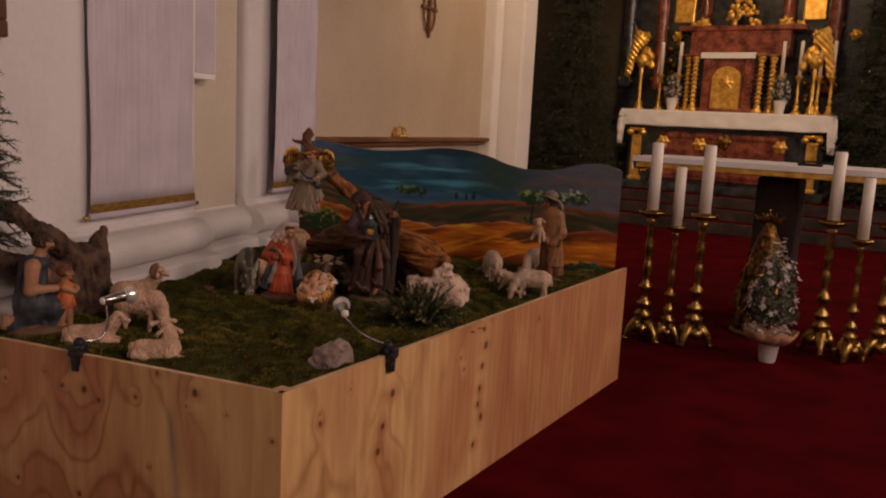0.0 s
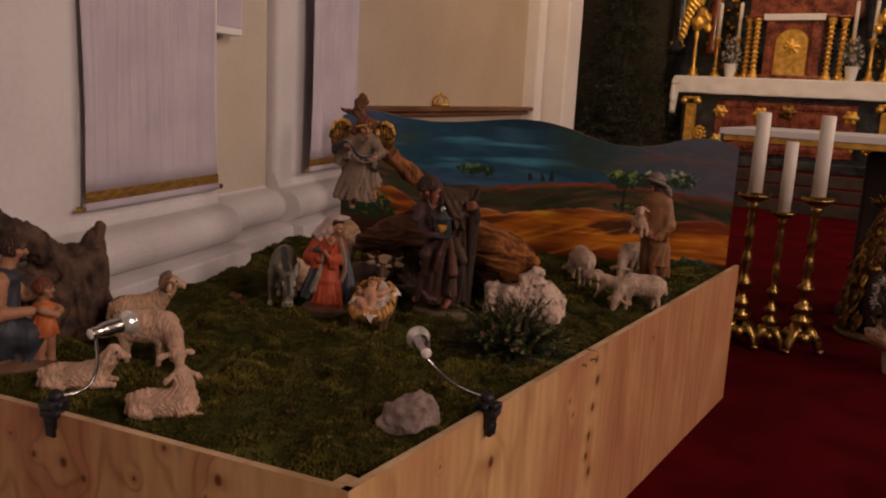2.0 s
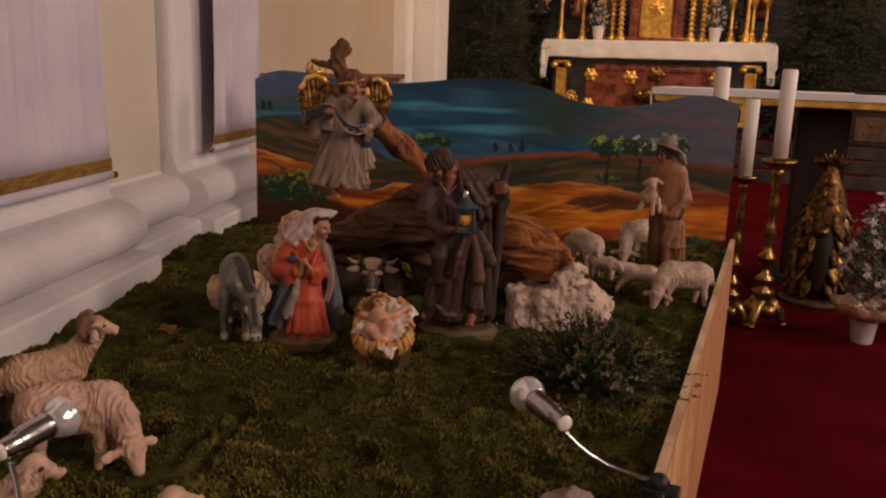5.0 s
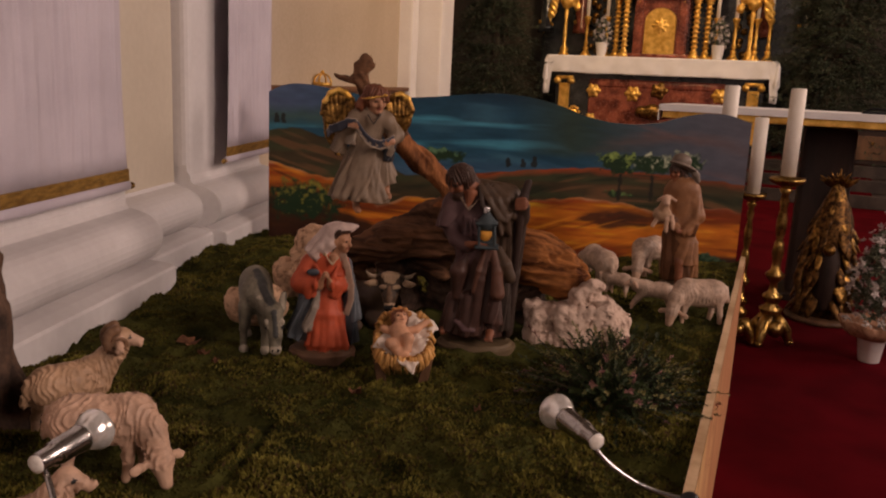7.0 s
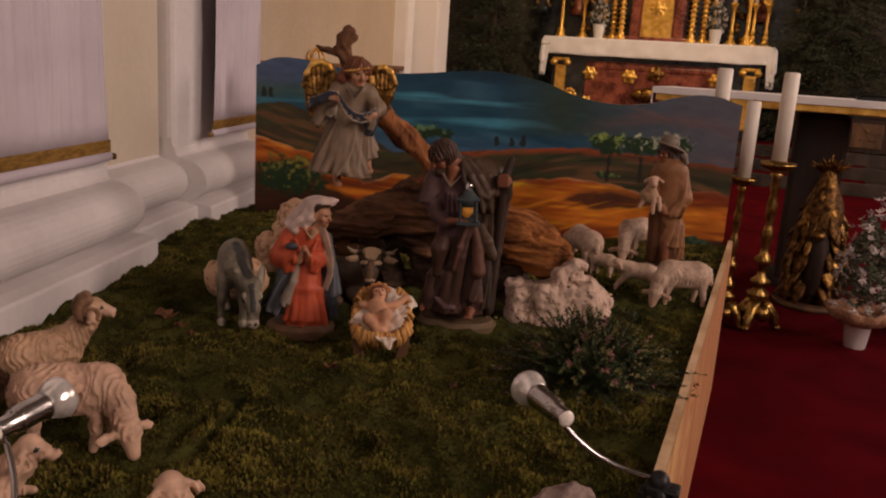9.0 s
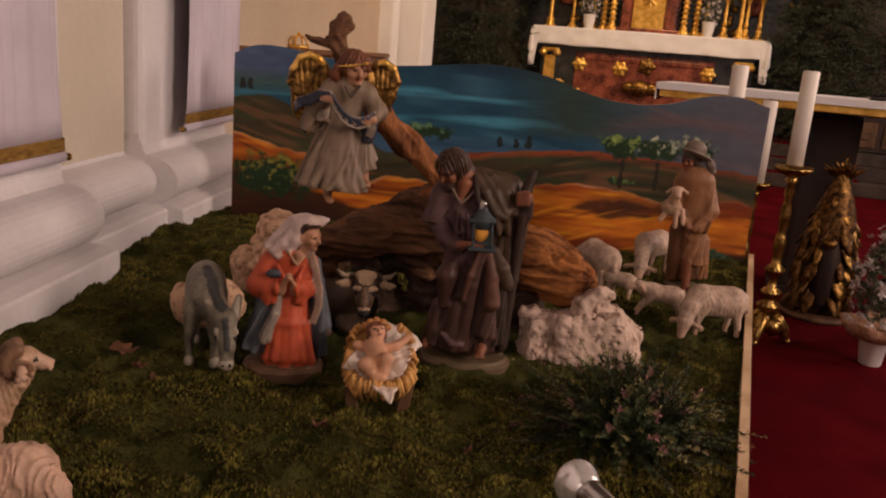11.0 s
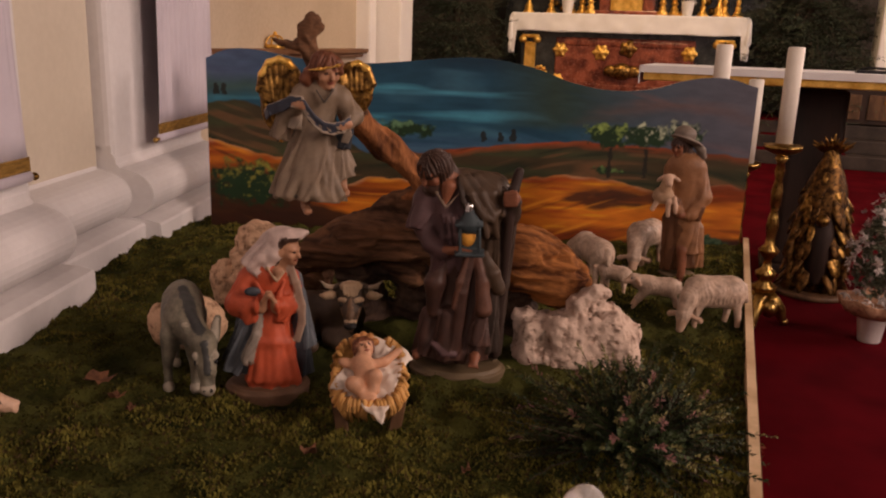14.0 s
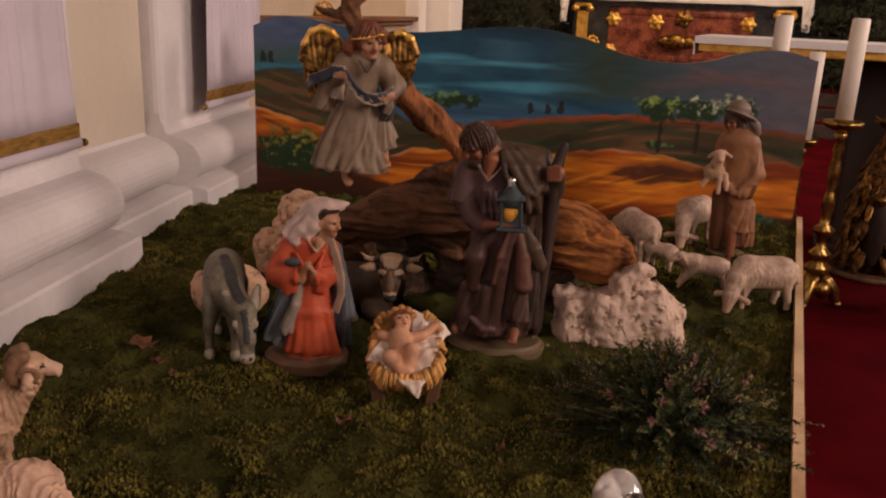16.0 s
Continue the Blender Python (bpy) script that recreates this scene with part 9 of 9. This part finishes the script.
PETAL = material("white_petal", (0.36, 0.32, 0.30), (0.62, 0.57, 0.54), 0.7, scale=30, fine=120)
LEAFG = material("grey_green_leaf", (0.05, 0.06, 0.035), (0.14, 0.15, 0.10), 0.7, scale=30, fine=120)
CERAMIC = material("white_ceramic", (0.66, 0.62, 0.58), (0.76, 0.73, 0.69), 0.35, scale=8, fine=60, bump=0.04)
for x in (-0.82, 0.77):
    vase = thing("flower_vase", (AX + x, AY + 0.18, 1.735), "white vase with small pale flowers on the high altar", "flower vase", "altar flowers")
    add("vase", lathe(bmesh.new(), [(0.05, 0), (0.06, 0.01), (0.075, 0.10), (0.085, 0.17), (0.09, 0.19), (0.075, 0.185), (0.06, 0.1)], 18), CERAMIC, vase, smooth=True)
    flower_mass("foliage", vase, (0, 0, 0.34), (0.16, 0.14, 0.20), 900, 0.030, LEAFG, 3, "grey-green leaves", 0.4)
    flower_mass("blossom", vase, (0, 0, 0.36), (0.19, 0.16, 0.23), 1100, 0.024, PETAL, 4, "small white blossoms", 0.5)

# gilded winged ornaments at both ends
for sx, x in ((-1, -1.42), (1, 1.16)):
    orn = thing("gilded_wing_ornament", (AX + x, AY + 0.40, 1.735), "gilded carved wing ornament on a turned stem", "ornament", "gilded ornaments")
    add("stem", lathe(bmesh.new(), [(0.07, 0), (0.08, 0.03), (0.05, 0.06), (0.062, 0.10), (0.025, 0.16), (0.03, 0.30), (0.022, 0.5), (0.035, 0.62), (0.02, 0.70)], 16), GOLD, orn, smooth=True)
    cv = Carving()
    for k in range(9):
        t = k / 8
        cv.blob((sx * (0.04 + 0.17 * t), 0, 1.14 - 0.50 * t * t), (0.066, 0.036, 0.15 - 0.036 * t), GOLD, 0.01, (0, sx * (38 - 52 * t), 0))
    ob = cv.skin("wing", 0.014, lambda p: 0.008 * np.sin(70 * (p[:, 2] + p[:, 0])))
    ob.parent = orn
    ob["label"] = "curved gilded wing"
    cv = Carving()
    for x2, z2, r2 in ((0, 0.78, 0.10), (-sx * 0.05, 0.92, 0.09), (-sx * 0.12, 0.84, 0.07), (-sx * 0.16, 0.70, 0.06)):
        cv.blob((x2, 0, z2), (r2, r2 * 0.7, r2 * 1.1), GOLD, 0.03)
    ob = cv.skin("scroll", 0.014, lambda p: 0.016 * vnoise(p, 18, 3))
    ob.parent = orn
    ob["label"] = "bunched gilded scrollwork"

# retable behind the altar
ret = thing("retable", (AX, 13.75, 0.492), "dark marble retable with red columns and gilded carving", "retable")
add("wall_slab", box(bmesh.new(), (3.9, 0.30, 5.2), (0, 0.25, 2.6), (0, 0, 0), 0.03), BLACKMARBLE, ret)
bm = box(bmesh.new(), (1.5, 0.30, 0.42), (0, -0.15, 2.32), (0, 0, 0), 0.03, 3)
box(bm, (1.9, 0.36, 0.08), (0, -0.15, 2.54), (0, 0, 0), 0.02)
add("predella", bm, REDMARBLE, ret, "red marble predella")
for sx in (-1, 1):
    for x in (0.62, 1.30, 1.85):
        col = add("column", lathe(bmesh.new(), [(0.13, 1.3), (0.13, 1.4), (0.095, 1.45), (0.095, 2.1), (0.085, 4.3), (0.12, 4.4)], 20, pose(sx * x, 0.02 - 0.08 * (x > 1), 1.1 if x < 1 else 0.3)), REDMARBLE if x < 1.5 else BLACKMARBLE, ret, "polished marble column", True)
        add("column_base", rosette((sx * x, -0.12, 2.62 if x < 1 else 1.72), 0.13, 7), GOLD, col, "gilded carved base", True)
    add("frame", box(bmesh.new(), (0.34, 0.06, 0.55), (sx * 0.98, 0.08, 2.95), (0, 0, 0), 0.03), GOLD, ret, "gilded niche frame")
    for k in range(5):
        add("bracket", rosette((sx * (0.80 + 0.26 * k), 0.02, 2.60 - 0.14 * (k % 2)), 0.10, 6), GOLD, ret, "gilded carved bracket", True)
    bm = bmesh.new()
    for k in range(16):
        ball(bm, 0.05, (sx * (1.05 + 0.10 * math.sin(k * 1.9)), 0.0, 1.35 + 0.065 * k), 8, (1, 0.7, 1))
    add("garland", bm, AGED, ret, "gilded hanging garland", True)
bm = bmesh.new()
rr = random.Random(4)
for k in range(70):
    h = rr.random()
    ball(bm, rr.uniform(0.022, 0.05), (rr.uniform(-1, 1) * (0.26 - 0.20 * h), -0.24 + rr.uniform(-0.03, 0.03), 2.58 + 0.62 * h), 7, (1, 0.6, rr.uniform(0.7, 1.5)), (0, rr.uniform(-60, 60), 0))
add("cartouche", bm, GOLD, ret, "gilded carved cartouche", True)
add("picture_field", box(bmesh.new(), (1.0, 0.04, 1.9), (0, 0.07, 4.0), (0, 0, 0), 0.01), WOOD, ret, "dark altar painting")

chest = thing("carved_chest", (0.68, 12.66, 0.492), "dark carved wooden chest with gilded leaf ornament beside the pier", "chest")
add("body", box(bmesh.new(), (1.36, 0.15, 0.42), (0, 0, 0.21), (0, 0, 0), 0.012), WOODD, chest)
add("lid", box(bmesh.new(), (1.42, 0.17, 0.05), (0, 0, 0.445), (0, 0, 0), 0.012), WOODD, chest, "dark moulded lid")
for x in (-0.44, 0.0, 0.44):
    add("door_panel", box(bmesh.new(), (0.36, 0.016, 0.30), (x, -0.080, 0.21), (0, 0, 0), 0.006), WOOD, chest, "brown raised panel")
    add("ornament", rosette((x, -0.085, 0.27), 0.07, 5), AGED, chest, "gilded leaf ornament", True)

# ---- free-standing altar table ----
table = thing("altar_table", (-0.50, 6.29, 0), "altar table with a dark wooden foot and a gilded rim", "altar table")
add("top", box(bmesh.new(), (2.12, 0.86, 0.075), (0, 0.43, 1.155), (0, 0, 0), 0.006), GOLD, table, "top with a gilded edge")
add("foot", box(bmesh.new(), (0.30, 0.34, 1.06), (-0.08, 0.50, 0.57), (0, 0, 0), 0.03), WOODD, table, "dark brown wooden foot")
add("foot_plate", box(bmesh.new(), (0.42, 0.44, 0.05), (-0.08, 0.50, 0.025), (0, 0, 0), 0.01), WOODD, table)
tc = thing("table_cloth", (-0.50, 6.29, 1.1935), "plain white linen cloth on the altar table", "altar cloth")
bm = box(bmesh.new(), (2.16, 0.90, 0.006), (0, 0.43, 0.004), (0, 0, 0), 0.002)
for y in (-0.022, 0.882):
    box(bm, (2.16, 0.005, 0.040), (0, y, -0.013), (0, 0, 0), 0.002)
for sx in (-1, 1):
    box(bm, (0.005, 0.90, 0.10), (sx * 1.082, 0.43, -0.045), (0, 0, 0), 0.002)
add("linen", bm, LINEN, tc)
mic = thing("table_microphone", (-0.36, 6.52, 1.2005), "flat black microphone lying on the altar table", "microphone")
add("plate", box(bmesh.new(), (0.16, 0.10, 0.018), (0, 0, 0.009), (0, 0, 0), 0.006), BLACK, mic)
add("arm", tube(bmesh.new(), [(-0.06, 0, 0.018), (-0.02, 0, 0.032), (0.10, 0, 0.026), (0.16, -0.02, 0.018)], 0.007, 8), BLACK, mic, smooth=True)

# ---- floor candlesticks ----
ORN = [(0.030, 0.150), (0.062, 0.175), (0.068, 0.195), (0.034, 0.215), (0.052, 0.245), (0.058, 0.262), (0.026, 0.285), (0.020, 0.33), (0.046, 0.355), (0.056, 0.375), (0.026, 0.40), (0.024, 0.44), (0.034, 0.49), (0.026, 0.54), (0.018, 0.56), (0.028, 0.60), (0.030, 0.66), (0.018, 0.72), (0.028, 0.755), (0.018, 0.79), (0.036, 0.815), (0.020, 0.83)]


def candlestick(name, scale_w, top, wax_top, wax_r, mat, label):
    cs = thing(name, (0, 0, 0), label, "candlestick", "tall candlesticks")
    k = top / 0.885
    bm = bmesh.new()
    for j in range(3):
        a = radians(90 + 120 * j)
        c, s = math.cos(a), math.sin(a)
        tube(bm, [(0.028 * c, 0.028 * s, 0.15 * k), (0.060 * c * scale_w, 0.060 * s * scale_w, 0.120 * k), (0.100 * c * scale_w, 0.100 * s * scale_w, 0.075 * k), (0.118 * c * scale_w, 0.118 * s * scale_w, 0.030), (0.132 * c * scale_w, 0.132 * s * scale_w, 0.012)], [0.030, 0.034, 0.030, 0.020, 0.012], 10)
        ball(bm, 0.026 * scale_w, (0.128 * c * scale_w, 0.128 * s * scale_w, 0.020), 10, (1, 1, 0.75))
        a += radians(60)
        ball(bm, 0.048 * scale_w, (0.060 * math.cos(a) * scale_w, 0.060 * math.sin(a) * scale_w, 0.095 * k), 10, (1, 1, 1.1))
    ball(bm, 0.070 * scale_w, (0, 0, 0.100 * k), 14, (1, 1, 0.75))
    add("base", bm, mat, cs, "three-footed lobed base", True)
    add("shaft", lathe(bmesh.new(), [(r * scale_w, z * k) for r, z in ORN], 20), mat, cs, "turned shaft with knops", True)
    pan = [(0.020, 0.825), (0.045, 0.835), (0.085, 0.850), (0.098, 0.862), (0.098, 0.878), (0.088, 0.872), (0.050, 0.862), (0.046, 0.885), (0.02, 0.886)]
    add("drip_pan", lathe(bmesh.new(), [(r * scale_w, z * k) for r, z in pan], 24), mat, cs, "crown-like drip pan", True)
    add("candle", lathe(bmesh.new(), [(wax_r, top - 0.02), (wax_r, wax_top - 0.006), (wax_r - 0.006, wax_top), (wax_r - 0.014, wax_top - 0.006), (0.002, wax_top - 0.008)], 24), WAX, cs, "thick white candle", True)
    add("wick", tube(bmesh.new(), [(0, 0, wax_top - 0.012), (0.001, 0, wax_top + 0.010)], 0.0018, 6), BLACK, cs)
    return cs


big = candlestick("ornate_candlestick", 0.88, 0.885, 1.320, 0.037, BRASS, "ornate brass floor candlestick with a thick white candle")
big.matrix_world = pose(-1.122, 5.415, 0, 0, 0, 10)
for x, y, rz in ((-0.815, 5.525, 40), (-0.105, 5.945, 75), (0.235, 6.020, 20)):
    copy_thing(big, pose(x, y, 0, 0, 0, rz))
slim = candlestick("slim_candlestick", 0.66, 0.800, 1.172, 0.033, BRASS, "slim brass floor candlestick with a white candle")
slim.matrix_world = pose(-0.968, 5.458, 0, 0, 0, 15)
copy_thing(slim, pose(0.085, 5.825, 0, 0, 0, 50))

# ---- gilded shrine and flower pot before the table ----
shrine = thing("gilded_shrine", (-0.530, 6.215, 0), "dark niche shrine hung with gilded carved drapery", "shrine")
add("plinth", lathe(bmesh.new(), [(0.19, 0), (0.20, 0.01), (0.20, 0.025), (0.17, 0.035), (0.02, 0.036)], 24), WOOD, shrine, "round dark plinth with a pale rim", True)
bm = bmesh.new()
lathe(bm, [(0.125, 0.03), (0.13, 0.30), (0.12, 0.50), (0.10, 0.62), (0.05, 0.74), (0.01, 0.80)], 18)
add("core", bm, OLDGOLD, shrine, "dark gilded carved core", True)
# a solid dark ball; the niche's inner shade is only its colour
add("niche", ball(bmesh.new(), 1.0, (0, -0.095, 0.27), 14, (0.075, 0.060, 0.22)), WOODD, shrine, "dark bulge in place of a shaded hollow", True)
r = random.Random(9)
for z0, n, rad, span in ((0.800, 9, 0.030, 1.7), (0.735, 11, 0.055, 1.7), (0.665, 12, 0.080, 1.7), (0.590, 12, 0.105, 1.7), (0.510, 12, 0.125, 1.7), (0.420, 12, 0.140, 1.7), (0.330, 12, 0.145, 1.7), (0.240, 12, 0.145, 1.7), (0.150, 12, 0.145, 1.7)):
    for k in range(n):
        a = radians(-90) + span * (2 * (k + 0.5) / n - 1) + r.uniform(-0.09, 0.09)
        if z0 < 0.62 and abs(a + math.pi / 2) < 0.40 - 0.1 * (z0 > 0.5):
            continue
        c, s = math.cos(a), math.sin(a)
        ln, tilt = r.uniform(0.060, 0.095), r.uniform(12, 34)
        bm = ball(bmesh.new(), 1.0, (rad * c, rad * s, z0 - ln * 0.5), 8, (r.uniform(0.020, 0.034), 0.011, ln), (-tilt, r.uniform(-14, 14), math.degrees(a) + 90))
        add("drapery_fold", bm, OLDGOLD if r.random() < 0.68 else AGED, shrine, "gilded carved fold", True)
for k in range(11):
    a = radians(-90 + (k - 5) * 17)
    el = radians(62 - 7 * abs(k - 5))
    ln = 0.115 + 0.02 * (k % 2)
    c = math.cos(a) * math.cos(el), math.sin(a) * math.cos(el), math.sin(el)
    add("crest_leaf", tube(bmesh.new(), [(0.01 * c[0], 0.01 * c[1], 0.775), (ln * 0.55 * c[0], ln * 0.55 * c[1], 0.775 + ln * 0.55 * c[2]), (ln * c[0], ln * c[1], 0.775 + ln * c[2])], [0.007, 0.012, 0.002], 7), AGED, shrine, "gilded crest ray", True)
add("boss", ball(bmesh.new(), 0.035, (-0.01, -0.145, 0.44), 14), AGED, shrine, "round gilded boss", True)
for sx in (-1, 1):
    add("side_scroll", tube(bmesh.new(), [(sx * 0.12, -0.08, 0.42), (sx * 0.15, -0.09, 0.26), (sx * 0.125, -0.10, 0.12), (sx * 0.15, -0.11, 0.05)], [0.016, 0.028, 0.020, 0.03], 10), OLDGOLD, shrine, "gilded side scroll", True)

pot = thing("flower_pot", (-0.335, 5.485, 0), "white pot of pale flowers in a woven collar on the carpet", "flower pot")
add("pot", lathe(bmesh.new(), [(0.046, 0), (0.050, 0.004), (0.064, 0.115), (0.070, 0.118), (0.070, 0.130), (0.058, 0.128), (0.05, 0.06)], 24), CERAMIC, pot, smooth=True)
RAFFIA = material("peach_raffia", (0.22, 0.11, 0.06), (0.46, 0.26, 0.16), 0.8, scale=40, fine=200, bump=0.5)
bm = bmesh.new()
rings = []
for r0, z in ((0.066, 0.118), (0.100, 0.130), (0.140, 0.160), (0.160, 0.205), (0.152, 0.207), (0.130, 0.165), (0.06, 0.135)):
    rings.append([bm.verts.new(((r0 + 0.008 * math.sin(9 * t) * (r0 > 0.09)) * math.cos(t), (r0 + 0.008 * math.sin(9 * t) * (r0 > 0.09)) * math.sin(t), z + 0.008 * math.sin(5 * t) * (r0 > 0.11))) for t in (2 * math.pi * k / 48 for k in range(48))])
for lo, hi in zip(rings, rings[1:]):
    for k in range(48):
        bm.faces.new((lo[k], lo[(k + 1) % 48], hi[(k + 1) % 48], hi[k]))
add("collar", bm, RAFFIA, pot, "wavy peach raffia collar", True)
flower_mass("foliage", pot, (0, 0, 0.44), (0.15, 0.15, 0.24), 2600, 0.026, LEAFG, 7, "grey-green leaves", 0.4)
flower_mass("blossom", pot, (0, 0, 0.46), (0.21, 0.20, 0.34), 1500, 0.025, PETAL, 8, "white star-shaped blossoms", 0.6)
